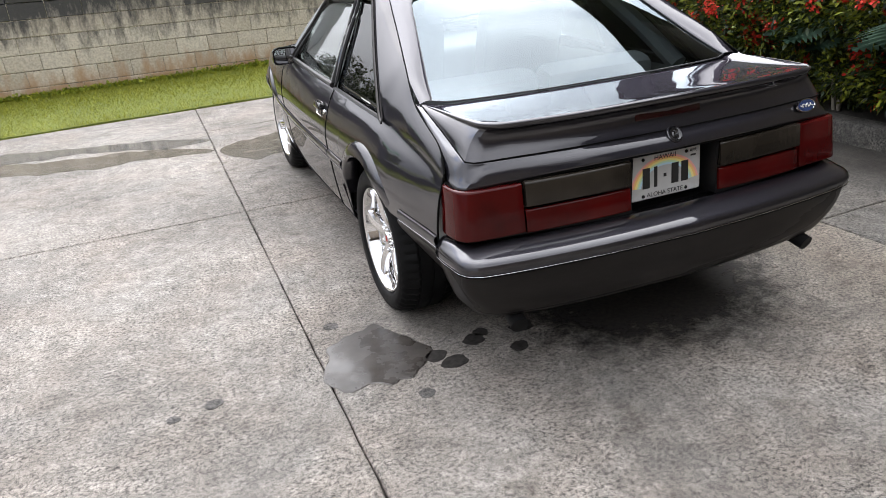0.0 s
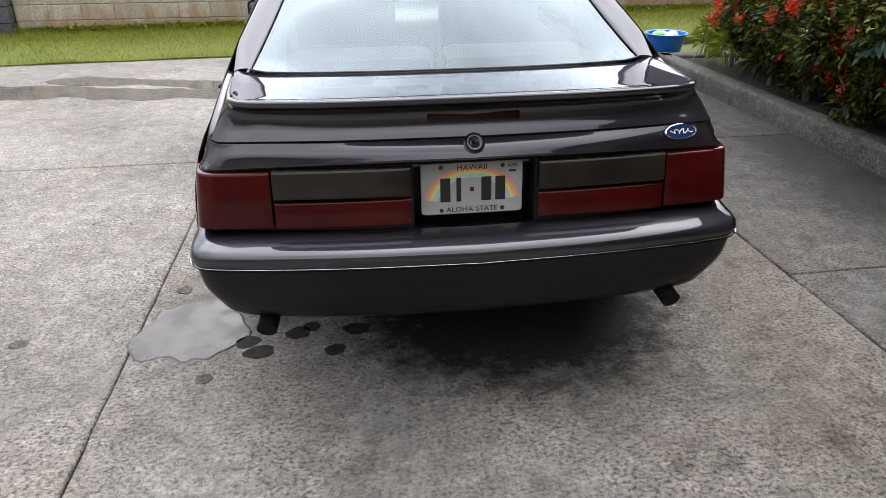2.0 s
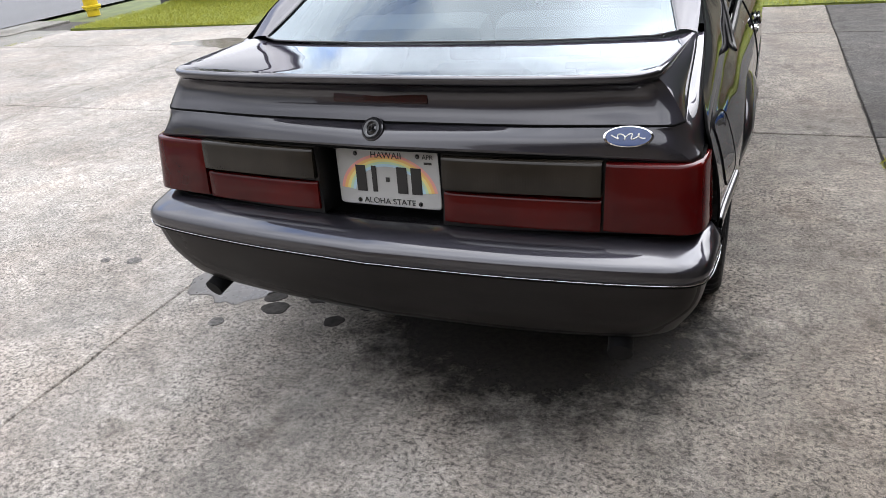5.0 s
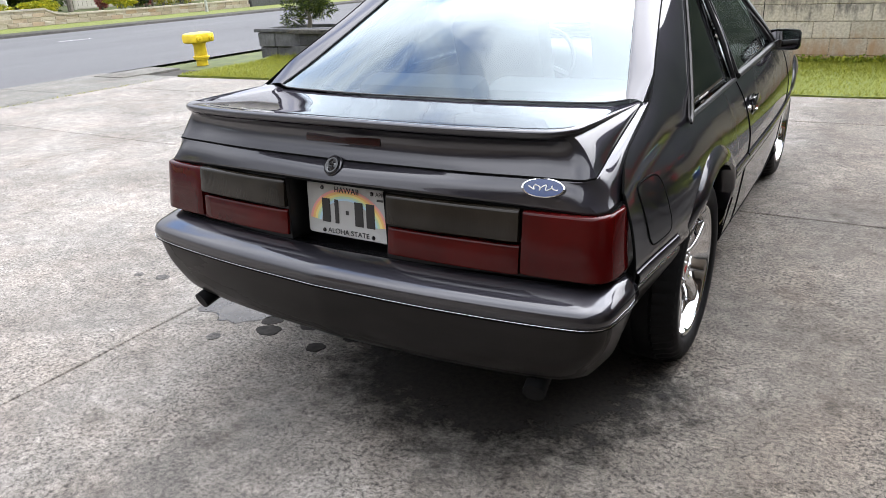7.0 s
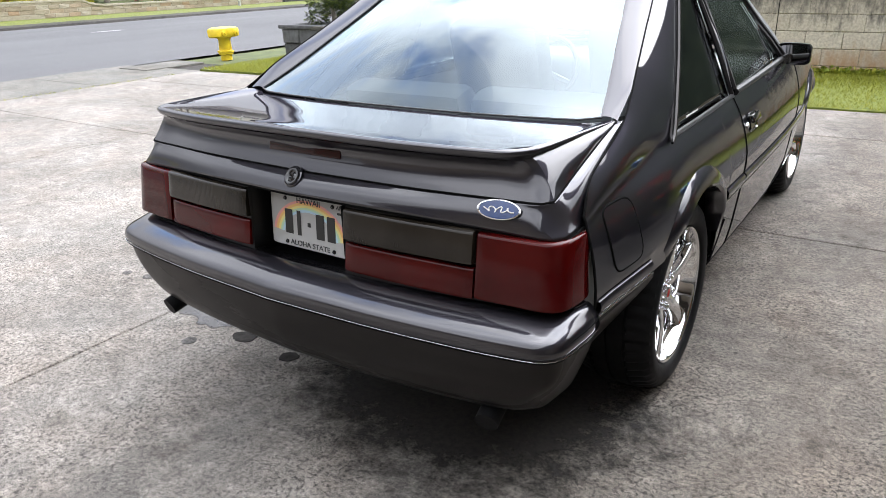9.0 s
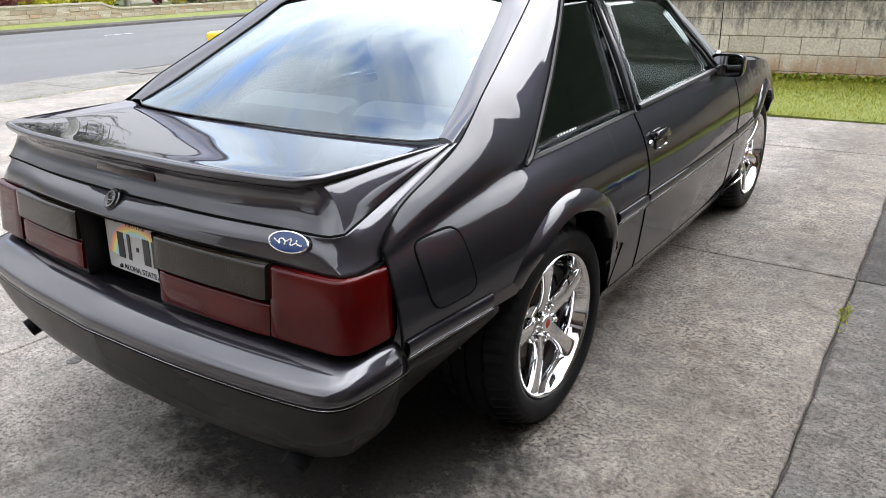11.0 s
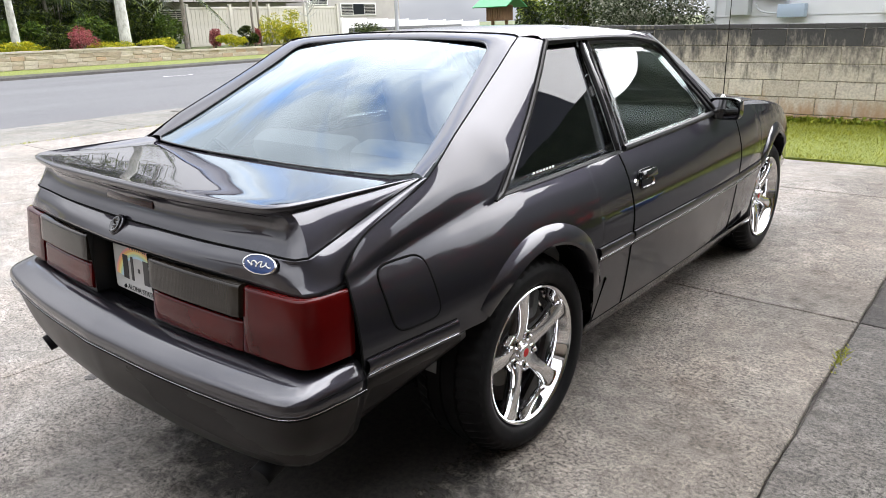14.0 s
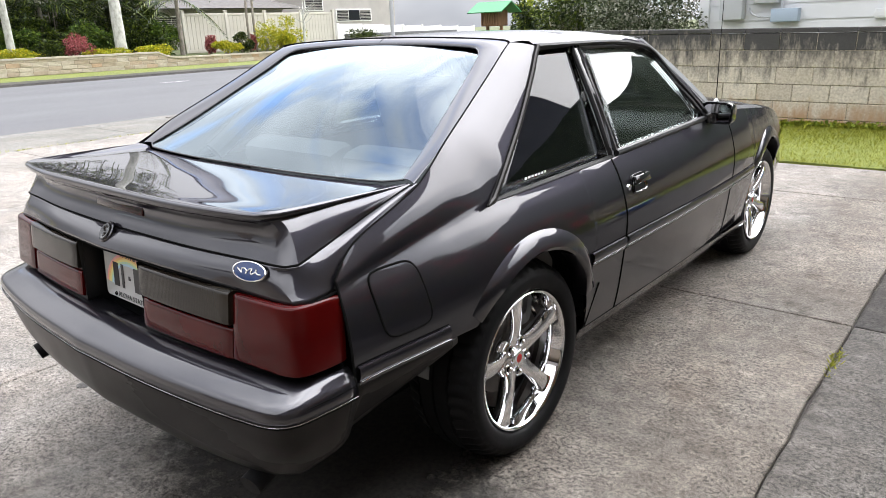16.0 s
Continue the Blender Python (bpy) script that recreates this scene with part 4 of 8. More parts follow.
def lip_out(d, dz):
    out = []
    for i, p in enumerate(lip):
        t = (lip[min(i + 1, len(lip) - 1)] - lip[max(i - 1, 0)]).normalized()
        nrm = Vector((-t.y, t.x, 0)).normalized()
        if nrm.y > 0.3 or nrm.x < -0.3:
            nrm = -nrm
        k = min(1.0, 0.05 + i / 18)
        out.append(p + nrm * d * k + Vector((0, 0, dz * k)))
    return out


rows += [lip_out(-0.012, 0.0008), lip_out(-0.004, 0.0002), lip_out(0.001, -0.0025), lip_out(0.0025, -0.007), lip_out(0.001, -0.013), lip_out(-0.004, -0.020)]
low_lip = rows[-1]
for f, inn, dz in ((0.12, 0.72, 0.0), (0.35, 1.0, -0.002), (0.62, 0.72, -0.004), (0.85, 0.28, -0.002)):
    row = []
    for i, (a, b) in enumerate(zip(low_lip, f_row)):
        w = min(1.0, max(0.0, (i - 17) / 6))
        w = w * w * (3 - 2 * w)
        row.append(a.lerp(b, f) + Vector((0.007 * (1 - w) * math.sin(math.pi * f) * min(1.0, i / 8), 0.036 * inn * w, dz * w)))
    rows.append(row)
rows += [[p + Vector((0, 0.001, 0.002)) for p in f_row]]
sm = across(rows, 56)
spoiler = sheet("spoiler", [flip(sm, 1), flip(sm, -1)], M_PAINT, hatch, "painted ducktail spoiler with a high brake lamp", 0.0, 32)
# high brake lamp
bm = bmesh.new()
add_box(bm, (0.270, 0.012, 0.046), (0.004, -0.796, 0.938), Matrix.Rotation(radians(-14), 4, 'X'), 0.004)
part("high_brake_lamp", bm, M_REDDARK, hatch, "dark red high brake lamp")
# lock
bm = bmesh.new()
add_lathe(bm, [(0.004, 0.031), (0.009, 0.030), (0.011, 0.027), (0.008, 0.024)], 'z', 28)
bmesh.ops.transform(bm, matrix=Matrix.Translation((-0.001, -0.841, 0.860)) @ Matrix.Rotation(radians(52), 4, 'X'), verts=bm.verts)
lock = part("hatch_lock", bm, M_PAINT, hatch, "round hatch lock with a black barrel")
bm = bmesh.new()
add_lathe(bm, [(0.006, 0.002), (0.012, 0.008), (0.009, 0.013), (0.013, 0.018), (0.013, 0.022), (0.006, 0.025)], 'z', 24)
bmesh.ops.transform(bm, matrix=Matrix.Translation((-0.001, -0.843, 0.8605)) @ Matrix.Rotation(radians(52), 4, 'X'), verts=bm.verts)
part("barrel", bm, M_GLOSSBLACK, lock, "black lock barrel")
# oval badge: plain shapes only
bm = bmesh.new()
add_lathe(bm, [(0.0, 0.055), (0.005, 0.054), (0.006, 0.0495), (0.004, 0.048)], 'z', 36)
bad_m = Matrix.Translation((0.625, -0.811, 0.859)) @ Matrix.Rotation(radians(9), 4, 'Z') @ Matrix.Rotation(radians(64), 4, 'X') @ Matrix.Diagonal((1, 0.42, 1, 1))
bmesh.ops.transform(bm, matrix=bad_m, verts=bm.verts)
badge = part("oval_badge", bm, M_CHROME, hatch, "blue oval badge with a chrome rim")
bm = bmesh.new()
add_lathe(bm, [(0.0050, 0.0005), (0.0050, 0.03), (0.0045, 0.0485)], 'z', 36)
bmesh.ops.transform(bm, matrix=bad_m, verts=bm.verts)
part("badge_face", bm, M_BADGE, badge, "blue enamel face")
bm = bmesh.new()
add_tube(bm, [bad_m @ Vector((0.033 * t + 0.004 * math.sin(14 * t), (0.016 - 0.006 * abs(t)) * math.sin(11 * t + 0.6), 0.0060)) for t in np.linspace(-1, 1, 60)], 0.0015, 5)
part("badge_mark", bm, M_WHITE, badge, "light scroll shape")

# tail panel and lamps
TAIL = [(0.0, -0.862), (0.19, -0.858), (0.36, -0.848), (0.575, -0.822), (0.72, -0.800)]


def tail_y(x):
    return smoothed(abs(x), TAIL)


bm = bmesh.new()
rows = [[Vector((x, tail_y(x) + (0.045 if abs(x) > 0.19 else 0.12), z)) for x in (-0.755, -0.6, -0.4, -0.191, -0.189, 0, 0.189, 0.191, 0.4, 0.6, 0.755)] for z in (0.60, 0.70, 0.85)]
add_grid(bm, rows)
part("tail_panel", bm, M_BLACK, car, "black recessed tail panel", 20)


def lens(name, path, z0, z1, mat, parent, label, depth=0.04, lean=0.0):
    """A lamp lens: a plan line given a height, with rounded edges; lean draws its top in beside the car."""
    pts = spline(path, 30)
    rows = []
    for dz, inn in ((0.0, depth), (0.0, 0.006), (0.0025, 0.001), (0.008, 0.0)):
        rows.append((z0 + dz, inn))
    for dz, inn in ((0.008, 0.0), (0.0025, 0.001), (0.0, 0.006), (0.0, depth)):
        rows.append((z1 - dz, inn))
    grid = []
    n = len(pts)
    for z, inn in rows:
        row = []
        for i, p in enumerate(pts):
            t = (pts[min(i + 1, n - 1)] - pts[max(i - 1, 0)]).normalized()
            nrm = Vector((t.y, -t.x, 0))
            end = min(i, n - 1 - i)
            extra = (0.004, 0.001, 0.0)[min(end, 2)]
            row.append(p - nrm * (inn + extra) + Vector((-math.copysign(lean * max(0.0, abs(p.x) - 0.60) / 0.2, p.x) * (z - z0), (z - z0) * 0.13, z)))
        grid.append(row)
    bm = bmesh.new()
    add_grid(bm, grid)
    for end in (0, -1):
        q = pts[end]
        t = (pts[1] - pts[0]).normalized() if end == 0 else (pts[-1] - pts[-2]).normalized()
        nrm = Vector((t.y, -t.x, 0))
        add_grid(bm, [[row[end] for row in grid], [row[end] - nrm * depth for row in grid]])
    return part(name, bm, mat, parent, label, 50)


for s in (1, -1):
    outer_plan = [(0.582, -0.860, 0), (0.69, -0.851, 0), (0.762, -0.842, 0), (0.796, -0.818, 0), (0.808, -0.766, 0), (0.812, -0.706, 0)]
    inner_plan = [(0.187, -0.876, 0), (0.36, -0.872, 0), (0.574, -0.858, 0)]
    if s < 0:
        outer_plan = [(-x, y, z) for x, y, z in outer_plan[::-1]]
        inner_plan = [(-x, y, z) for x, y, z in inner_plan[::-1]]
    lamp = lens("tail_lamp", outer_plan, 0.650, 0.804, M_REDLENS, car, "tail lamp with red and smoked grey lenses", 0.04, 0.09)
    lens("smoked_lens", inner_plan, 0.730, 0.808, M_SMOKELENS, lamp, "smoked grey ribbed lens")
    lens("lower_red_lens", inner_plan, 0.645, 0.720, M_REDLENS, lamp, "narrow dark red lens")
    bm = bmesh.new()
    rows = [[Vector((x * s, tail_y(x) + d, z)) for x in np.linspace(0.178, 0.76, 14)] for z, d in ((0.632, 0.02), (0.632, -0.006), (0.815, 0.012), (0.815, 0.04))]
    add_grid(bm, rows)
    rows = [[Vector((0.179 * s, y, z)) for y in (-0.862, -0.74)] for z in (0.632, 0.815)]
    add_grid(bm, rows)
    part("lamp_surround", bm, M_BLACK, lamp, "black lamp surround", 30)

# number plate: white, with a rainbow; its number as plain bars
pm = Matrix.Translation((0, -0.806, 0.720)) @ Matrix.Rotation(radians(86), 4, 'X')
bm = bmesh.new()
rows = []
for f, z in ((1.0, -0.002), (1.0, 0.001), (0.985, 0.0025), (0.97, 0.0015), (0.02, 0.0015)):
    rows.append([Vector((0.1525 * math.copysign(abs(math.cos(q)) ** 0.09, math.cos(q)) * (f if f > 0.5 else f), 0.076 * math.copysign(abs(math.sin(q)) ** 0.09, math.sin(q)) * (1 - (1 - f) * 2 if f > 0.5 else f), z)) for q in np.linspace(0, 2 * math.pi, 48, endpoint=False)])
add_grid(bm, rows, close=True)
bmesh.ops.transform(bm, matrix=pm, verts=bm.verts)
plate = part("number_plate", bm, M_PLATE, car, "white number plate with a rainbow arch")
for name, r0, r1, color in (("rainbow_red", 0.137, 0.146, (0.75, 0.33, 0.28)), ("rainbow_orange", 0.128, 0.137, (0.80, 0.48, 0.16)), ("rainbow_yellow", 0.119, 0.128, (0.80, 0.68, 0.25)), ("rainbow_green", 0.111, 0.119, (0.50, 0.66, 0.45)), ("rainbow_blue", 0.102, 0.111, (0.42, 0.62, 0.72))):
    bm = bmesh.new()
    rows = []
    for r in (r0, r1):
        row = []
        for q in np.linspace(8, 172, 40):
            x, y = r * 1.0 * math.cos(radians(q)), -0.046 + r * 0.76 * math.sin(radians(q))
            row.append(pm @ Vector((x, min(y, 0.069), 0.0022)))
        rows.append(row)
    add_grid(bm, rows)
    part("rainbow_band", bm, Mat(name, color, 0.4).mat, plate, "")


def words(text, size, at, m, mat, parent, name="lettering", squash=1.0):
    cu = bpy.data.curves.new("words", 'FONT')
    cu.body, cu.size, cu.align_x, cu.align_y, cu.extrude = text, size, 'CENTER', 'CENTER', 0.0004
    tmp = bpy.data.objects.new("words", cu)
    scene.collection.objects.link(tmp)
    me = bpy.data.meshes.new_from_object(tmp.evaluated_get(bpy.context.evaluated_depsgraph_get()))
    bpy.data.objects.remove(tmp)
    me.transform(m @ Matrix.Translation(at) @ Matrix.Diagonal((squash, 1, 1, 1)))
    me.materials.clear()
    me.materials.append(mat)
    ob = new(name, me)
    ob.parent = parent
    return ob


words("HAWAII", 0.0235, (0, 0.0605, 0.003), pm, M_INK, plate, squash=1.1)
words("ALOHA STATE", 0.0215, (0, -0.0625, 0.003), pm, M_INK, plate, squash=1.12)
words("APR", 0.0165, (0.121, 0.0615, 0.003), pm, M_INK, plate, squash=1.05)
for x, w in ((-0.080, 0.030), (-0.040, 0.014), (0.0, 0.011), (0.043, 0.030), (0.085, 0.030)):
    bm = bmesh.new()
    if w > 0.012:
        add_box(bm, (w, 0.070, 0.001), (x, -0.003, 0.003))
    else:
        add_box(bm, (w, 0.012, 0.001), (x, -0.003, 0.003))
    bmesh.ops.transform(bm, matrix=pm, verts=bm.verts)
    part("plate_bar", bm, M_INK, plate, "", 0)
for x, y in ((-0.092, 0.062), (0.092, 0.062), (-0.092, -0.064), (0.092, -0.064)):
    bm = bmesh.new()
    add_lathe(bm, [(0.006, 0.0005), (0.006, 0.004), (0.003, 0.0062), (0.001, 0.0065)], 'z', 14)
    bmesh.ops.transform(bm, matrix=pm @ Matrix.Translation((x, y, 0)), verts=bm.verts)
    part("plate_screw", bm, M_GLOSSBLACK, plate, "")
bm = bmesh.new()
add_box(bm, (0.022, 0.006, 0.001), (0.121, 0.046, 0.003))
bmesh.ops.transform(bm, matrix=pm, verts=bm.verts)
part("sticker", bm, M_INK, plate, "", 0)

# rear bumper: lines from the middle to the end of its side
BUMPER = [
    (0.612, [(0, -0.800), (0.37, -0.785), (0.67, -0.760), (0.765, -0.735), (0.782, -0.71), (0.786, -0.705)]),
    (0.630, [(0, -0.868), (0.37, -0.852), (0.67, -0.822), (0.770, -0.787), (0.796, -0.735), (0.800, -0.702)]),
    (0.633, [(0, -0.890), (0.37, -0.874), (0.67, -0.843), (0.773, -0.803), (0.801, -0.744), (0.806, -0.702)]),
    (0.626, [(0, -0.925), (0.37, -0.909), (0.672, -0.876), (0.780, -0.834), (0.811, -0.762), (0.817, -0.702)]),
    (0.614, [(0, -0.957), (0.37, -0.941), (0.68, -0.906), (0.792, -0.867), (0.820, -0.778), (0.824, -0.702)]),
    (0.606, [(0, -0.973), (0.37, -0.957), (0.687, -0.921), (0.800, -0.881), (0.826, -0.784), (0.829, -0.702)]),
    (0.598, [(0, -0.981), (0.37, -0.965), (0.692, -0.928), (0.805, -0.887), (0.830, -0.786), (0.832, -0.702)]),
    (0.590, [(0, -0.984), (0.37, -0.967), (0.695, -0.930), (0.808, -0.889), (0.832, -0.787), (0.834, -0.702)]),
    (0.582, [(0, -0.985), (0.37, -0.968), (0.696, -0.931), (0.809, -0.890), (0.833, -0.787), (0.835, -0.702)]),
    (0.567, [(0, -0.983), (0.37, -0.966), (0.694, -0.929), (0.807, -0.888), (0.831, -0.786), (0.833, -0.702)]),
    (0.563, [(0, -0.977), (0.37, -0.960), (0.689, -0.923), (0.801, -0.883), (0.825, -0.782), (0.827, -0.702)]),
    (0.545, [(0, -0.974), (0.37, -0.957), (0.686, -0.921), (0.797, -0.880), (0.822, -0.780), (0.825, -0.702)]),
    (0.480, [(0, -0.965), (0.37, -0.947), (0.675, -0.911), (0.786, -0.870), (0.809, -0.777), (0.806, -0.702)]),
    (0.420, [(0, -0.952), (0.37, -0.934), (0.658, -0.897), (0.757, -0.849), (0.788, -0.770), (0.782, -0.702)]),
    (0.375, [(0, -0.928), (0.37, -0.909), (0.630, -0.872), (0.725, -0.828), (0.757, -0.756), (0.750, -0.695)]),
    (0.357, [(0, -0.880), (0.37, -0.862), (0.57, -0.828), (0.660, -0.785), (0.700, -0.730), (0.735, -0.66)]),
    (0.365, [(0, -0.80), (0.37, -0.79), (0.52, -0.76), (0.58, -0.74), (0.62, -0.70), (0.66, -0.64)]),
]
rows = []


def rise(y, z):
    """The lower edge climbs from the corner towards the wheel arch."""
    return max(z, 0.372 + 0.50 * (y + 0.815))


for k, (z, line) in enumerate(BUMPER):
    pts = [Vector((p.x, p.y, rise(p.y, z) if k > 9 else z)) for p in spline([(x, y, z) for x, y in line[:6]], 44)]
    rows.append(mirror_row(pts))


def cover_low(y):
    return 0.4285 + 0.40 * (y + 0.702)


grid = flank([float(y) for y in np.linspace(-0.702, -0.352, 12)], cover_low, lambda y: 0.584, 8)
grid = [[p - Vector((0.38 * max(0.0, 0.560 - p.z), 0, 0)) for p in row] for row in grid]
bumper = sheet("rear_bumper", [across(rows[:10], 40)], M_PAINT, car, "painted rear bumper with a raised band", 0.004, 40, (0, 0, 0.5))
sheet("bumper_skirt", [across(rows[9:], 28), flip(grid, 1), flip(grid, -1)], M_SKIRT, bumper, "worn satin lower bumper cover", 0.004, 40, (0, 0, 0.5))
ledge = spline([(0, -0.700, 0.596), (0.37, -0.690, 0.596), (0.67, -0.680, 0.596), (0.764, -0.680, 0.596)], 30)
ledge_out = spline([(x, y - 0.045, 0.617) for x, y in BUMPER[0][1]], 30)
sheet("bumper_ledge", [[mirror_row(ledge), mirror_row(ledge_out)]], M_TYRE, bumper, "dull black shelf behind the bumper", 0.0)
# painted corners that close the shelf under the outer lamps
for s in (1, -1):
    out = spline([(0.700, -0.8120, 0.632), (0.770, -0.7865, 0.632), (0.796, -0.735, 0.632), (0.801, -0.704, 0.632)], 14)
    inn = spline([(0.700, -0.7900, 0.634), (0.752, -0.7600, 0.638), (0.773, -0.725, 0.640), (0.780, -0.704, 0.641)], 14)
    sheet("bumper_corner", [flip([out, inn], s)], M_PAINT, bumper, "", 0.0)
stripe = spline([(x, y - 0.0005, 0.5655) for x, y in BUMPER[8][1]], 44)
stripe = [p + Vector((0.001 if p.x > 0.74 else 0, 0, 0)) for p in stripe]
seam(mirror_row(stripe), "bright_line", 0.0011, M_CHROME_DULL, bumper)
groove = spline([(x, y + 0.0008, 0.5915) for x, y in BUMPER[6][1]], 44)
seam(mirror_row(groove), "band_groove", 0.0026, M_SEAM, bumper)
groove = spline([(x, y - 0.0003, 0.5600) for x, y in BUMPER[9][1]], 44)
seam(mirror_row(groove), "band_groove", 0.0022, M_SEAM, bumper)
for s in (1, -1):
    seam([(s * x, -0.7015, z) for x, z in ((0.800, 0.63), (0.830, 0.604), (0.836, 0.582), (0.828, 0.562))], "bumper_gap", 0.003)
    # quarter valance behind the wheel is closed by the quarter panel; exhaust tail pipe
    bm = bmesh.new()
    pts = spline([(s * 0.60, -0.50, 0.38), (s * 0.61, -0.66, 0.372), (s * 0.622, -0.80, 0.360), (s * 0.634, -0.890, 0.336)], 12)
    add_tube(bm, pts, 0.031, 16)
    add_tube(bm, pts[:-1] + [pts[-1] + Vector((0, 0.004, 0.002))], 0.027, 16)
    part("exhaust_pipe", bm, M_TYRE, car, "black turned-down exhaust tail pipe")

# bonnet, scuttle, windscreen, nose
rows = []
for y, xe, ze, zc in ((1.80, 0.655, 0.960, 1.0), (2.1, 0.652, 0.938, 0.985), (2.5, 0.645, 0.904, 0.95), (2.9, 0.628, 0.845, 0.885), (3.2, 0.60, 0.78, 0.81), (3.38, 0.56, 0.72, 0.745)):
    rows.append([Vector((xe * f, y + 0.05 * (1 - f * f) * (y - 1.8) / 1.5, zc - (zc - ze) * abs(f) ** 2.5)) for f in np.linspace(-1, 1, 25)])
sheet("bonnet", [across(rows, 20)], M_PAINT, car, "dark grey bonnet", 0.004)
bm = bmesh.new()
rows = []
for a, b in zip([(0.715, 1.72, 0.962), (0.60, 1.42, 1.18), (0.553, 1.28, 1.272)], [0.19, 0.10, 0.045]):
    rows.append([Vector((a[0] * f, a[1] + b * (1 - f * f), a[2] + 0.012 * (1 - f * f))) for f in np.linspace(-1, 1, 21)])
ws = sheet("windscreen", [across(rows, 10)], M_GLASS_DOOR, car, "laminated windscreen", 0.0)
bm = bmesh.new()
add_tube(bm, [p + Vector((0, 0, 0.003)) for p in across(rows, 10)[-1]], 0.012, 6)
part("windscreen_seal", bm, M_BLACK, ws)
rows = [[Vector((x, y + 0.19 * (1 - (x / 0.72) ** 2), z)) for x in np.linspace(-0.72, 0.72, 15)] for y, z in ((1.70, 0.955), (1.80, 0.965))]
sheet("scuttle", [rows], M_BLACK, car, "black scuttle panel", 0.0)
for s in (1, -1):
    bm = bmesh.new()
    add_tube(bm, spline([(s * 0.10, 1.86, 0.975), (s * 0.35, 1.80, 0.995), (s * 0.55, 1.70, 1.0)], 10), 0.007, 6)
    part("wiper", bm, M_BLACK, ws, "black wiper arm")
rows = []
for z, w, y in ((0.70, 0.54, 3.38), (0.66, 0.57, 3.42), (0.58, 0.61, 3.45), (0.52, 0.64, 3.48), (0.42, 0.64, 3.47), (0.32, 0.60, 3.42), (0.24, 0.56, 3.34)):
    half = spline([(0, y, z), (w * 0.6, y - 0.02, z), (w * 0.95, y - 0.09, z), (w + 0.02, y - 0.20, z), (w + 0.06, 2.94, z)], 18)
    rows.append(mirror_row(half))
fb = sheet("front_bumper", [across(rows, 16)], M_PAINT, car, "painted front bumper", 0.004)
for s in (1, -1):
    bm = bmesh.new()
    rows = [[Vector((s * x, y, z)) for x, y in ((0.42, 3.40), (0.56, 3.36), (0.63, 3.29), (0.655, 3.22))] for z in (0.60, 0.66, 0.71)]
    add_grid(bm, rows)
    part("headlamp", bm, M_MIRROR, fb, "clear headlamp wrapping the corner", 60, 0.003)

for pane in bpy.data.objects:
    if pane.name.split(".")[0] in ("hatch_glass", "windscreen", "door_window", "quarter_window"):
        pane.visible_shadow = False

# aerial on the wing
bm = bmesh.new()
add_lathe(bm, [(0.0, 0.020), (0.012, 0.016), (0.028, 0.008), (0.034, 0.003)], 'z', 16, (0.655, 1.93, 0.945))
ae = part("aerial_base", bm, M_CHROME_DULL, car, "thin whip aerial")
bm = bmesh.new()
add_tube(bm, [(0.655, 1.93, 0.97), (0.656, 1.925, 1.35), (0.657, 1.92, 1.74)], [0.0024, 0.0018, 0.0012], 6)
part("aerial_rod", bm, M_GLOSSBLACK, ae, "black aerial rod")

# underside
bm = bmesh.new()
add_box(bm, (0.98, 3.5, 0.16), (0, 1.42, 0.30), None, 0.02)
add_box(bm, (1.26, 1.55, 0.10), (0, 1.27, 0.27), None, 0.02)
add_box(bm, (1.12, 0.48, 0.24), (0, -0.50, 0.42), None, 0.05)
part("underbody", bm, M_SEAM, car, "black underbody")
bm = bmesh.new()
add_tube(bm, [(-0.6, 0, 0.325), (0.6, 0, 0.325)], 0.04, 10)
add_lathe(bm, [(-0.14, 0.05), (-0.07, 0.12), (0.07, 0.12), (0.14, 0.05)], 'x', 16, (0, 0, 0.325))
part("rear_axle", bm, M_STEEL, car)

# cabin
bm = bmesh.new()
add_box(bm, (1.36, 2.3, 0.04), (0, 0.85, 0.40))
add_box(bm, (1.30, 0.75, 0.04), (0, -0.40, 0.80))
add_box(bm, (1.25, 0.03, 0.24), (0, -0.70, 0.70))
part("cabin_floor", bm, M_DASH, car, "", 0)
for s in (1, -1):
    bm = bmesh.new()
    rows = [[Vector((s * x, y, z)) for y in np.linspace(-0.60, 1.70, 12)] for x, z in ((0.66, 0.42), (0.72, 0.60), (0.725, 0.80), (0.715, 0.885))]
    add_grid(bm, rows)
    part("door_card", bm, M_VINYL, car, "grey vinyl inner trim")
bm = bmesh.new()
rows = [[Vector((x, y, z - 0.03 * (x / 0.53) ** 2)) for x in np.linspace(-0.53, 0.53, 9)] for y, z in ((0.30, 1.288), (0.7, 1.305), (1.1, 1.298), (1.26, 1.275))]
add_grid(bm, rows)
part("headlining", bm, M_VINYL, car, "grey headlining")
for s in (1, -1):
    bm = bmesh.new()
    add_tube(bm, spline([(s * 0.505, 0.38, 1.250), (s * 0.585, 0.12, 1.085), (s * 0.64, -0.1, 0.92)], 8), 0.040, 8)
    part("pillar_lining", bm, M_VINYL, car, "")
    bm = bmesh.new()
    add_tube(bm, spline([(s * 0.560, 1.215, 1.258), (s * 0.615, 1.36, 1.165), (s * 0.695, 1.56, 1.005), (s * 0.72, 1.62, 0.93)], 10), 0.030, 8)
    part("pillar_lining", bm, M_DASH, car, "")


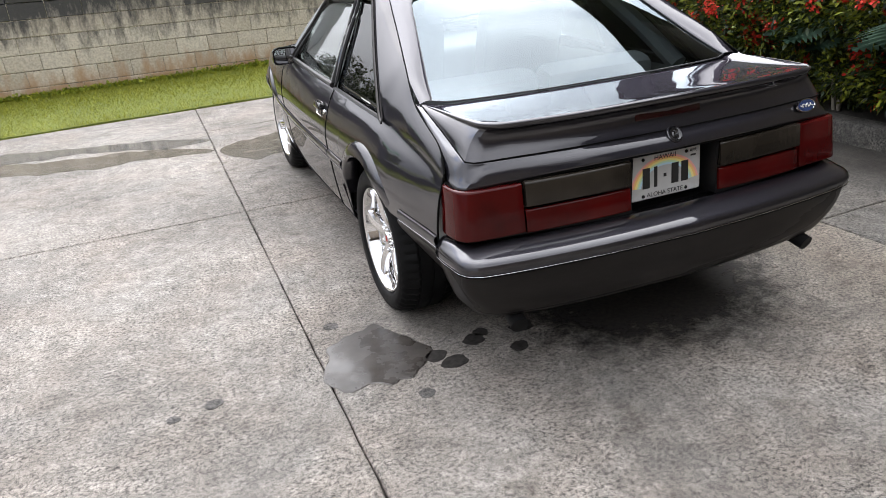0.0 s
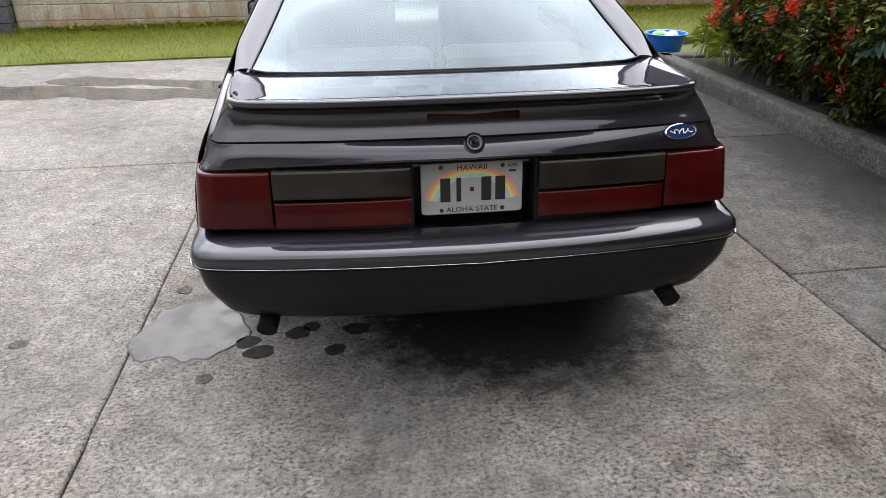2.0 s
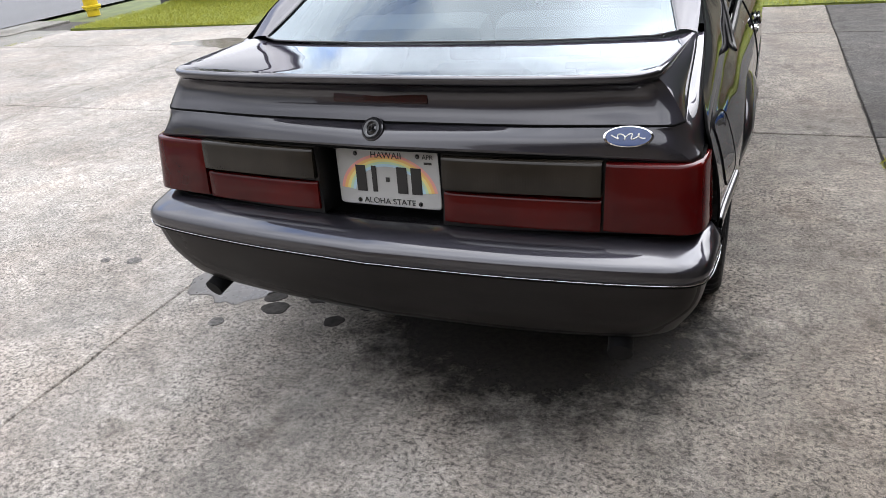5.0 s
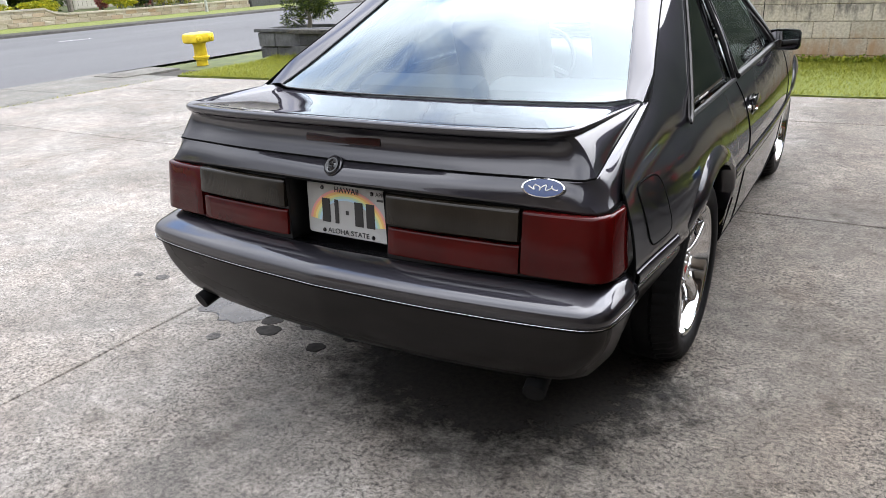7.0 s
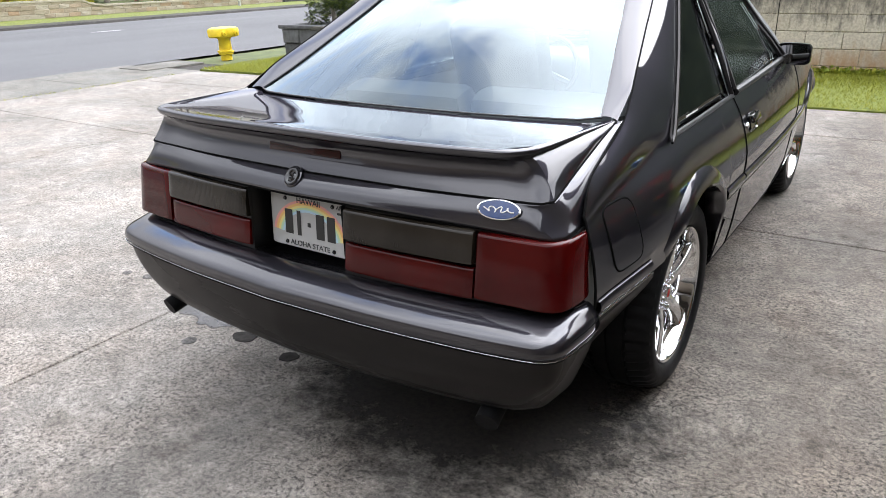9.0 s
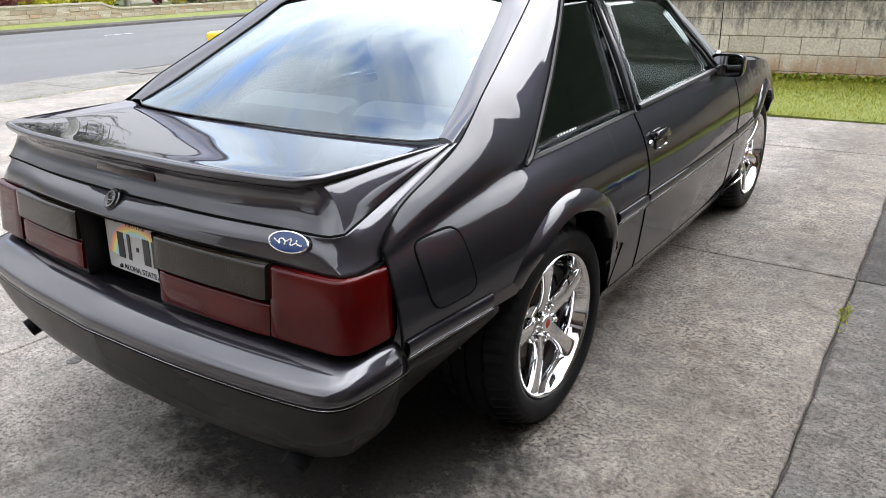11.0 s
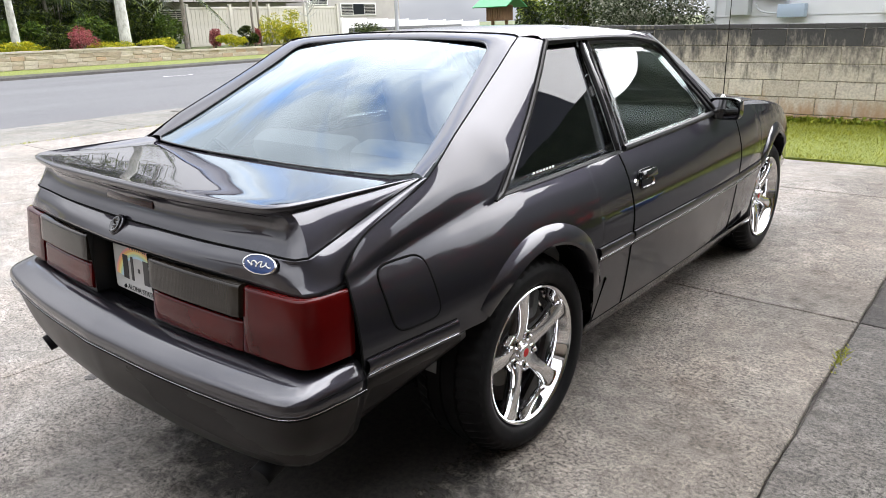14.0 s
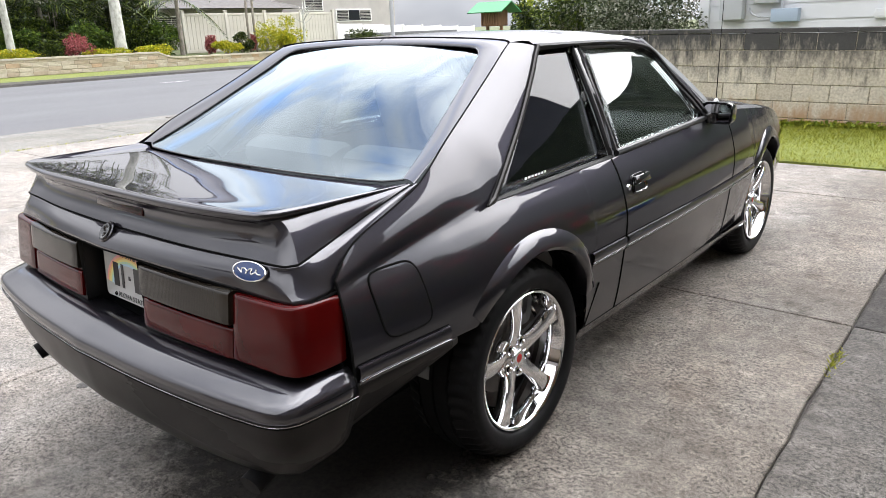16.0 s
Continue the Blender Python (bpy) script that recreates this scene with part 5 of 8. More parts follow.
def seat(x, y, w, parent_name="front_seat", h=0.60, head=True):
    bm = bmesh.new()
    add_box(bm, (w, 0.52, 0.17), (x, y + 0.25, 0.52), Matrix.Rotation(radians(8), 4, 'X'), 0.05)
    ob = part(parent_name, bm, M_CLOTH, car, "grey cloth seat")
    bm = bmesh.new()
    lean = Matrix.Rotation(radians(16), 4, 'X')
    add_box(bm, (w, 0.15, h), (x, y - 0.06, 0.56 + h / 2), lean, 0.055)
    part("seat_back", bm, M_CLOTH, ob)
    if head:
        bm = bmesh.new()
        add_box(bm, (w * 0.56, 0.10, 0.17), (x, y - 0.17, 0.56 + h + 0.085), lean, 0.04)
        part("headrest", bm, M_CLOTH, ob)
    return ob


seat(0.36, 0.93, 0.50)
seat(-0.36, 0.93, 0.50)
seat(0.30, 0.16, 0.58, "rear_seat", 0.42, False)
seat(-0.30, 0.16, 0.58, "rear_seat", 0.42, False)
rows = []
for y, z in ((1.40, 0.66), (1.38, 0.82), (1.42, 0.89), (1.55, 0.905), (1.85, 0.93)):
    rows.append([Vector((x, y + 0.06 * (1 - (x / 0.68) ** 2) * (1 if y > 1.5 else 0.2), z + (0.03 if -0.60 < x < -0.14 and 0.85 < z < 0.91 else 0))) for x in np.linspace(-0.68, 0.68, 23)])
dash = sheet("dashboard", [across(rows, 14)], M_DASH, car, "dark plastic dashboard", 0.0)
bm = bmesh.new()
wm = Matrix.Translation((-0.36, 1.27, 0.86)) @ Matrix.Rotation(radians(62), 4, 'X')
add_tube(bm, [wm @ Vector((0.185 * math.cos(q), 0.185 * math.sin(q), 0)) for q in np.linspace(0, 2 * math.pi, 32, endpoint=False)], 0.014, 8, True)
for q in (200, 340, 270):
    add_tube(bm, [wm @ Vector((0, 0, -0.02)), wm @ Vector((0.18 * math.cos(radians(q)), 0.18 * math.sin(radians(q)), 0))], 0.016, 6)
part("steering_wheel", bm, M_DASH, dash, "dark steering wheel")
bm = bmesh.new()
add_box(bm, (0.22, 0.03, 0.06), (0, 1.42, 1.20), Matrix.Rotation(radians(-12), 4, 'X'), 0.012)
add_tube(bm, [(0, 1.43, 1.21), (0, 1.47, 1.245)], 0.008, 6)
part("inside_mirror", bm, M_DASH, ws, "black inside mirror")
bm = bmesh.new()
add_box(bm, (0.008, 0.008, 0.075), (0.01, 1.47, 1.06), None, 0.002)
add_box(bm, (0.055, 0.008, 0.008), (0.01, 1.47, 1.07), None, 0.002)
add_tube(bm, [(0.01, 1.47, 1.095), (0.005, 1.48, 1.18)], 0.0015, 5)
solid("hanging_ornament", bm, M_CHROME_DULL, "small silver cross hanging from the inside mirror", "ornament")


# the drawn body is brought to the car's true length, width and height
def true_body(p):
    ax = abs(p.x)
    u = min(1.0, max(0.0, (ax - 0.60) / 0.20))
    g = min(1.0, max(0.0, (p.y + 0.66) / 0.60))
    dx = 0.021 * u * u * (3 - 2 * u) * g * g * (3 - 2 * g)
    dy = smoothed(p.y, [(-1.1, -0.050), (-0.85, -0.043), (-0.35, -0.027), (-0.11, -0.023), (0.03, -0.020), (0.15, -0.016), (0.3, -0.026), (0.44, -0.042), (0.6, 0.018), (1.0, 0.045), (1.45, 0.080), (1.95, 0.085), (2.2, 0.015), (2.4, 0.0), (3.6, 0.0)])
    dz = smoothed(p.z, [(0.10, 0.0), (0.2, -0.006), (0.36, -0.020), (0.6, -0.021), (0.8, -0.014), (0.9, -0.010), (1.0, -0.009), (1.2, 0.002), (1.31, 0.012), (1.8, 0.012)])
    return Vector((p.x + math.copysign(dx, p.x), p.y + dy, p.z + dz))


body_parts = [car]
for ob in body_parts:
    body_parts += [o for o in bpy.data.objects if o.parent == ob]
done = set()
for ob in body_parts:
    if ob.data and ob.data.name not in done:
        done.add(ob.data.name)
        for v in ob.data.vertices:
            v.co = true_body(v.co)

# wheels: built once about the x axis, outer face towards +x
WHEEL = {}
R = 0.333
SEG = 72
bm = bmesh.new()
prof = [(-0.112, 0.232), (-0.128, 0.250), (-0.133, 0.275), (-0.126, 0.303), (-0.110, 0.318), (-0.085, 0.3245), (-0.062, R), (-0.060, R - 0.007), (-0.052, R - 0.007), (-0.050, R),
        (-0.005, R), (-0.003, R - 0.007), (0.003, R - 0.007), (0.005, R), (0.050, R), (0.052, R - 0.007), (0.060, R - 0.007), (0.062, R), (0.085, 0.3245), (0.110, 0.318), (0.126, 0.303), (0.131, 0.290), (0.1325, 0.288), (0.133, 0.275), (0.131, 0.258), (0.128, 0.250), (0.121, 0.241), (0.110, 0.237)]
vs = add_lathe(bm, prof, 'x', SEG * 2)
for i, (a, r) in enumerate(prof):
    if r > 0.3175 and 0.05 < abs(a) < 0.125:
        for k in range(0, SEG * 2, 3):
            v = vs[i][k]
            f = (r - 0.007) / r
            v.co.y *= f
            v.co.z *= f
me = link("tyre", bm, M_TYRE, 35)
WHEEL["tyre"] = me.data
bpy.data.objects.remove(me)
bm = bmesh.new()
add_lathe(bm, [(0.100, 0.2335), (0.114, 0.2365), (0.119, 0.235), (0.121, 0.232), (0.119, 0.227), (0.112, 0.223), (0.104, 0.221), (0.086, 0.212), (0.06, 0.205), (-0.02, 0.202), (-0.10, 0.205), (-0.11, 0.232)], 'x', 72)
me = link("wheel", bm, M_CHROME, 50)
WHEEL["wheel"] = me.data
bpy.data.objects.remove(me)
bm = bmesh.new()
rows = []
# spoke: sections from hub to rim, each (radius, half width, face, back)
for r, w, face, back in ((0.020, 0.044, 0.072, 0.02), (0.055, 0.034, 0.078, 0.03), (0.085, 0.026, 0.088, 0.045), (0.120, 0.025, 0.096, 0.055), (0.160, 0.027, 0.101, 0.062), (0.195, 0.031, 0.1035, 0.066), (0.212, 0.036, 0.104, 0.068), (0.221, 0.040, 0.1035, 0.07)):
    rows.append([Vector((back, w * 0.9, r)), Vector((face - 0.016, w, r)), Vector((face - 0.003, w * 0.82, r)), Vector((face, w * 0.45, r)), Vector((face + 0.001, 0, r)), Vector((face, -w * 0.45, r)), Vector((face - 0.003, -w * 0.82, r)), Vector((face - 0.016, -w, r)), Vector((back, -w * 0.9, r))])
add_grid(bm, rows, close=True)
me = link("spoke", bm, M_CHROME, 42)
WHEEL["spoke"] = me.data
bpy.data.objects.remove(me)
bm = bmesh.new()
add_lathe(bm, [(0.03, 0.080), (0.066, 0.078), (0.074, 0.070), (0.076, 0.034), (0.070, 0.031)], 'x', 40)
me = link("hub", bm, M_CHROME, 42)
WHEEL["hub"] = me.data
bpy.data.objects.remove(me)
bm = bmesh.new()
add_lathe(bm, [(0.070, 0.032), (0.084, 0.031), (0.089, 0.027), (0.088, 0.015)], 'x', 28)
me = link("cap_ring", bm, M_CHROME, 42)
WHEEL["cap"] = me.data
bpy.data.objects.remove(me)
bm = bmesh.new()
add_lathe(bm, [(0.0895, 0.0004), (0.0895, 0.010), (0.0875, 0.016)], 'x', 24)
me = link("cap_face", bm, Mat("red_cap", (0.35, 0.02, 0.02), 0.25).mat, 42)
WHEEL["capface"] = me.data
bpy.data.objects.remove(me)
bm = bmesh.new()
add_lathe(bm, [(0.060, 0.017), (0.080, 0.017), (0.081, 0.0150), (0.070, 0.0135), (0.070, 0.010), (0.088, 0.0095), (0.092, 0.005), (0.092, 0.0004)], 'x', 14, (0, 0.054, 0))
me = link("lug_nut", bm, M_CHROME, 42)
WHEEL["nut"] = me.data
bpy.data.objects.remove(me)
bm = bmesh.new()
add_lathe(bm, [(0.0, 0.03), (0.012, 0.06), (0.014, 0.135), (-0.01, 0.135)], 'x', 40)
add_box(bm, (0.05, 0.10, 0.09), (0.005, -0.115, 0.02), None, 0.012)
add_lathe(bm, [(-0.10, 0.185), (-0.06, 0.02)], 'x', 32)
me = link("brake_disc", bm, M_STEEL, 42)
WHEEL["brake"] = me.data
bpy.data.objects.remove(me)
bm = bmesh.new()
add_tube(bm, [(0.075, 0.203, 0.0), (0.10, 0.188, 0.0)], [0.004, 0.0035], 8)
me = link("valve", bm, M_BLACK, 42)
WHEEL["valve"] = me.data
bpy.data.objects.remove(me)


def wheel(x, y, s, turn, spread=1.0):
    ob = tagged(new("wheel", WHEEL["wheel"]), "chrome five-spoke wheel with a low-profile tyre")
    ob.parent = car
    ob.matrix_basis = Matrix.Translation((x * s, y, R - 0.005)) @ (Matrix.Rotation(math.pi, 4, 'Z') if s < 0 else Matrix()) @ Matrix.Rotation(radians(turn), 4, 'X')

    def sub(name, data, rot=0.0, label=""):
        o = tagged(new(name, data), label)
        o.parent = ob
        o.matrix_basis = Matrix.Rotation(radians(rot), 4, 'X')
        return o

    t = sub("tyre", WHEEL["tyre"], 0, "black low-profile tyre")
    t.scale = (spread, 1, 1)
    sub("brake_disc", WHEEL["brake"], -turn, "dark brake disc and caliper")
    sub("hub", WHEEL["hub"])
    sub("centre_cap", WHEEL["cap"])
    sub("cap_face", WHEEL["capface"], 0, "red cap centre")
    sub("valve", WHEEL["valve"], 40)
    for k in range(5):
        sub("spoke", WHEEL["spoke"], 72 * k)
        sub("lug_nut", WHEEL["nut"], 72 * k + 54)


for s in (1, -1):
    wheel(0.700, 0.007, s, 8, 1.0)
    wheel(0.648, 2.553, s, 30, 0.9)


# ---- ground, driveway, road ----
bm = bmesh.new()
add_grid(bm, [[Vector((x, y, -0.06)) for x in (-900, -200, -60, -34, -10, 10, 60, 200, 900)] for y in (-900, -200, -60, -20, 20, 60, 200, 900)])
ground = solid("ground", bm, M_SOIL, "bare earth and rough grass reaching into the distance", "ground", kind="structure", smooth=0)


# joints of the slab grid, each a line x = a + b*y or y = a + b*x
def jx(i, y):
    a, b = ((-8.38, 0.0), (-4.80, -0.01), (-1.210, -0.004), (1.500, -0.018), (2.79, -0.036))[i]
    return a + b * y


def jy(j, x):
    a, b = ((-9.0, 0.0), (-5.2, 0.0), (-1.85, 0.0), (1.715, 0.0), (4.30, 0.03), (5.53, 0.05))[j]
    return a + b * x


def cross(i, j):
    y = 0.0
    for _ in range(8):
        y = jy(j, jx(i, y))
    return Vector((jx(i, y), y, 0))


driveway = tagged(new("driveway"), "weathered light grey concrete driveway cut by joints", "driveway", kind="structure")


def slab(corners, mat, parent, gap=0.003, thick=0.08, z=0.0, name="slab", ragged=-1):
    """A concrete slab with eased and slightly ragged edges."""
    rng = random.Random(int(corners[0][0] * 100) + int(corners[0][1] * 17))
    c = sum((Vector((p[0], p[1], 0)) for p in corners), Vector()) / len(corners)
    ring = []
    for e, (a, b) in enumerate(zip(corners, corners[1:] + corners[:1])):
        a, b = Vector((a[0], a[1], 0)), Vector((b[0], b[1], 0))
        t = (b - a).normalized()
        drift = 0.0
        inn = Vector((-t.y, t.x, 0))
        n = max(2, int((b - a).length / (0.05 if e == ragged else 0.10)))
        for k in range(n):
            p = a.lerp(b, k / n)
            wob = 0 if k == 0 else rng.uniform(-0.003, 0.003)
            if e == ragged and k:
                drift = 0.75 * drift + rng.uniform(-0.0035, 0.0035)
                wob = 0.002 + drift
            ring.append(p + inn * (gap + wob) + (t * gap if k == 0 else Vector()))
    bm = bmesh.new()
    rows = []
    for f, dz in ((0.0, -thick), (0.0, -0.008), (0.005, -0.002), (0.014, 0.0)):
        rows.append([bm.verts.new(p + (c - p).normalized() * f + Vector((0, 0, z + dz))) for p in ring])
    m = len(ring)
    for a, b in zip(rows, rows[1:]):
        for i in range(m):
            bm.faces.new((a[i], a[(i + 1) % m], b[(i + 1) % m], b[i]))
    bm.faces.new(rows[-1])
    bmesh.ops.triangulate(bm, faces=[f for f in bm.faces if len(f.verts) > 4])
    me = bpy.data.meshes.new(name)
    bm.to_mesh(me)
    bm.free()
    me.materials.append(mat)
    ob = new(name, me)
    ob.parent = parent
    return ob


for i in range(4):
    for j in range(5):
        # slabs along the bed carry the hedge's shade in their colour
        mat = (M_SLAB_DARK if j > 2 else M_SLAB_BEDSIDE) if i == 3 else M_SLAB_MID if i == 2 else M_SLAB
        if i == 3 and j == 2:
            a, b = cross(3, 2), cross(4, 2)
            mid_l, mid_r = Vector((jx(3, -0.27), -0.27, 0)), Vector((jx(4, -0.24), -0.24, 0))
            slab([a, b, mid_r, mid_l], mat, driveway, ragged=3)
            slab([mid_l, mid_r, cross(4, 3), cross(3, 3)], M_SLAB_BEDSIDE, driveway, ragged=3)
            continue
        slab([cross(i, j), cross(i + 1, j), cross(i + 1, j + 1), cross(i, j + 1)], mat, driveway, ragged={2: 1, 3: 3}.get(i, -1))
# open ground behind the camera and beside the street
slab([(-8.38, -20), (2.72, -20), (2.72, jy(0, 2.72)), (-8.38, jy(0, -8.38))], M_SLAB, driveway)
bm = bmesh.new()
add_box(bm, (11.4, 26.0, 0.03), (-2.6, -7.2, -0.035))
part("joint_bed", bm, M_JOINT, driveway, "dark earth in the joints", 0)

# apron towards the street
apron = tagged(new("apron"), "pale concrete apron between driveway and street", "pavement", kind="structure")
for y0, y1 in ((-9.0, -3.6), (-3.6, 0.45), (0.45, 3.45), (3.45, 5.2)):
    slab([(-10.42, y0), (-8.38, y0), (-8.38, y1), (-10.42, y1)], M_PALE, apron, z=-0.003)
bm = bmesh.new()
add_box(bm, (2.6, 16.0, 0.03), (-9.45, -2.0, -0.04))
part("joint_bed", bm, M_JOINT, apron, "", 0)

bm = bmesh.new()
add_grid(bm, [[Vector((x, y, -0.018 + 0.05 * (1 - ((x + 17.3) / 7.0) ** 2))) for x in np.linspace(-24.25, -10.38, 9)] for y in np.linspace(-90, 120, 22)])
road = solid("road", bm, M_ASPHALT, "grey asphalt street with a faint crown", "road", kind="structure")
bm = bmesh.new()
add_grid(bm, [[Vector((x, y, z)) for x, z in ((-23.02, -0.03), (-23.1, 0.055), (-23.25, 0.07), (-24.3, 0.075))] for y in np.linspace(-90, 120, 43)])
solid("kerb", bm, M_SLAB_DARK, "dull concrete gutter and low kerb across the street", "kerb", kind="structure")

# wooded ridge beyond the gardens, some haze mixed into its colour
bm = bmesh.new()
low, mid, top = [], [], []
for k in range(110):
    deg_e = -4 + 134 * k / 109
    az = radians(deg_e)
    h = 330 * (smoothed(deg_e, [(-4, 0.37), (5, 0.364), (10, 0.338), (20, 0.325), (25, 0.325), (28, 0.306), (31, 0.296), (35, 0.268), (45, 0.21), (60, 0.14), (130, 0.12)]) + 0.003 * math.sin(13 * az) + 0.0015 * math.sin(83 * az))
    x, y = math.sin(az), math.cos(az)
    low.append(Vector((x * 300, y * 300, -0.5)))
    mid.append(Vector((x * 316, y * 316, h * 0.55)))
    top.append(Vector((x * 330, y * 330, h)))
add_grid(bm, [low, mid, top, [Vector((p.x * 1.3, p.y * 1.3, -0.5)) for p in top]])
_m = Mat("wooded_slope", (0.03, 0.045, 0.02), 0.95)
_m.to("Base Color", _m.ramp(_m.noise(0.12, 8, 0.7), [(0.35, (0.030, 0.042, 0.034)), (0.65, (0.066, 0.084, 0.058))]))
solid("ridge", bm, _m.mat, "dark wooded ridge in the distance", "backdrop", kind="structure", smooth=0)

# mountains behind it, their haze put into the colour
bm = bmesh.new()
rows = [[], [], []]
for k in range(90):
    deg_e = 22 + 46 * k / 89
    az = radians(deg_e)
    h = 1500 * (smoothed(deg_e, [(22, 0.10), (25, 0.30), (28, 0.40), (31, 0.40), (35, 0.30), (40, 0.21), (50, 0.14), (60, 0.12), (68, 0.05)]) + 0.012 * math.sin(23 * az) + 0.005 * math.sin(71 * az))
    for row, d, f in zip(rows, (1350, 1430, 1500), (0.0, 0.5, 1.0)):
        row.append(Vector((d * math.sin(az), d * math.cos(az), h * f - 0.5)))
add_grid(bm, rows)
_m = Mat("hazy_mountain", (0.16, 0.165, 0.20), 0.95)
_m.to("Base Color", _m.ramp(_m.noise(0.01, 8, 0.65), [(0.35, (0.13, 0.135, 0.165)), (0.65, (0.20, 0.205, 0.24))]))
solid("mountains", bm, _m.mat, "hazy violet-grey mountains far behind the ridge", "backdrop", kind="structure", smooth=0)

# painted marks on the road
bm = bmesh.new()
add_grid(bm, [[Vector((-18.3 + 0.12 * math.sin(t * 2.6) + d, 8.2 + 1.2 * t, 0.028)) for t in np.linspace(0, 0.75, 12)] for d in (0, 0.06)])
solid("road_mark", bm, M_WHITE, "short curved white survey mark on the asphalt", "road marking", kind="structure", smooth=0)

# verge across the street and its low stone wall
bm = bmesh.new()
add_grid(bm, [[Vector((x, y, z)) for x, z in ((-24.25, 0.07), (-25.2, 0.085), (-26.4, 0.085), (-26.42, 0.0))] for y in np.linspace(-90, 120, 43)])
solid("verge", bm, M_LAWN, "strip of mown grass along the far kerb", "grass", kind="structure")
bm = bmesh.new()
add_grid(bm, [[Vector((x, y, 0.07)) for x in (-26.4, -27.9)] for y in np.linspace(-90, 120, 20)])
solid("verge_edge", bm, M_LAWN, "mown grass reaching the foot of the stone wall", "grass", kind="structure")

stone_wall = tagged(new("garden_wall"), "low tan stone retaining wall with a sloping step", "wall", kind="structure")


def wall_top(y):
    return smoothed(y, [(-60, 0.70), (13.6, 0.70), (14.3, 0.45), (40, 0.45)])


unit = {}
rng = random.Random(4)


def brick_mesh(key, sx, sy, sz, mat, jitter=0.006, bev=0.008):
    if key not in unit:
        bm = bmesh.new()
        add_box(bm, (sx, sy, sz), (0, 0, 0))
        bmesh.ops.bevel(bm, geom=list(bm.edges), offset=bev, segments=1, affect='EDGES')
        for v in bm.verts:
            v.co += Vector((rng.uniform(-jitter, jitter), rng.uniform(-jitter, jitter), rng.uniform(-jitter, jitter) * 0.5))
        me = bpy.data.meshes.new(key)
        bm.to_mesh(me)
        bm.free()
        me.materials.append(mat)
        unit[key] = me
    return unit[key]


def put(name, me, m, parent):
    ob = new(name, me)
    ob.parent = parent
    ob.matrix_basis = m
    return ob


WX = -27.9
for row in range(4):
    z = 0.07 + 0.085 + row * 0.165
    y = -2.0 - 0.23 * (row % 2)
    while y < 24.5:
        w = rng.choice((0.42, 0.5, 0.58))
        if z + 0.07 < wall_top(y + w / 2) + 0.06:
            put("stone", brick_mesh(f"stone{w}{rng.randrange(3)}", 0.28, w - 0.015, 0.155, M_STONE, 0.012), Matrix.Translation((WX - 0.14 + rng.uniform(-0.008, 0.008), y + w / 2, z)), stone_wall)
        y += w
bm = bmesh.new()
rows = []
for y in np.linspace(-60, 24.6, 170):
    t = wall_top(y)
    rows.append([Vector((WX - 0.27, y, 0)), Vector((WX - 0.012, y, 0)), Vector((WX - 0.012, y, t - 0.04)), Vector((WX + 0.03, y, t - 0.04)), Vector((WX + 0.03, y, t + 0.03)), Vector((WX - 0.33, y, t + 0.03)), Vector((WX - 0.33, y, t - 0.05))])
add_grid(bm, rows)
part("mortar_core", bm, M_STONE, stone_wall, "", 30)
# darker rock wall beyond it
bm = bmesh.new()
add_box(bm, (0.35, 9.5, 1.15), (-28.1, 29.6, 0.57), None, 0.03)
solid("rock_wall", bm, M_LAVA, "dark grey rock wall farther down the street", "wall", kind="structure")
bm = bmesh.new()
add_grid(bm, [[Vector((x, y, z)) for x, z in ((-28.05, 0.30), (-30.5, 0.55), (-45, 0.8))] for y in np.linspace(-60, 60, 30)])
solid("garden_bed", bm, M_SOIL, "planted earth bank behind the stone wall", "ground", kind="structure")

# ---- block wall, lawn ----
WALL_A = math.atan(0.075)
wall_m = Matrix.Translation((0, 7.66, 0)) @ Matrix.Rotation(WALL_A, 4, 'Z') @ Matrix.Rotation(0.012, 4, 'Y')
block_wall = tagged(new("wall_north"), "tan concrete block wall black with mould along its top", "wall", kind="structure")
block_wall.matrix_world = wall_m


def block_run(x0, x1, courses, base, depth, parent, first=0):
    for row in range(courses):
        x = x0 + (0 if (row + first) % 2 else -0.203)
        while x < x1 - 0.02:
            a, b = max(x, x0), min(x + 0.406, x1)
            if b - a > 0.05:
                w = round(b - a, 2)
                put("block", brick_mesh(f"block{w}{rng.randrange(3)}", w - 0.010, depth, 0.193, M_BLOCK, 0.0025, 0.006),
                    Matrix.Translation(((a + b) / 2, depth / 2 + rng.uniform(-0.002, 0.002), base + 0.2 * row + 0.1)), parent)
            x += 0.406


block_run(-4.66, 7.5, 6, -0.045, 0.19, block_wall)
bm = bmesh.new()
add_box(bm, (12.16, 0.175, 1.20), (1.42, 0.097, 0.55))
part("mortar_core", bm, M_MORTAR, block_wall, "", 0)
x = -4.66
while x < 7.4:
    put("cap_block", brick_mesh(f"cap{rng.randrange(3)}", 0.396, 0.20, 0.055, M_BLOCK, 0.003, 0.006), Matrix.Translation((x + 0.203, 0.095, 1.185)), block_wall)
    x += 0.406

pilaster = tagged(new("pilaster"), "stained grey block pilaster at the end of the wall", "wall", kind="structure")
pilaster.matrix_world = wall_m
for row in range(6):
    put("block", brick_mesh(f"pil{row % 3}", 0.62, 0.42, 0.193, M_LAVA, 0.004, 0.006), Matrix.Translation((-4.98, 0.05, -0.045 + 0.2 * row + 0.1)), pilaster)
low_wall = tagged(new("low_wall"), "low mouldy block wall beside the driveway", "wall", kind="structure")
low_wall.matrix_world = wall_m
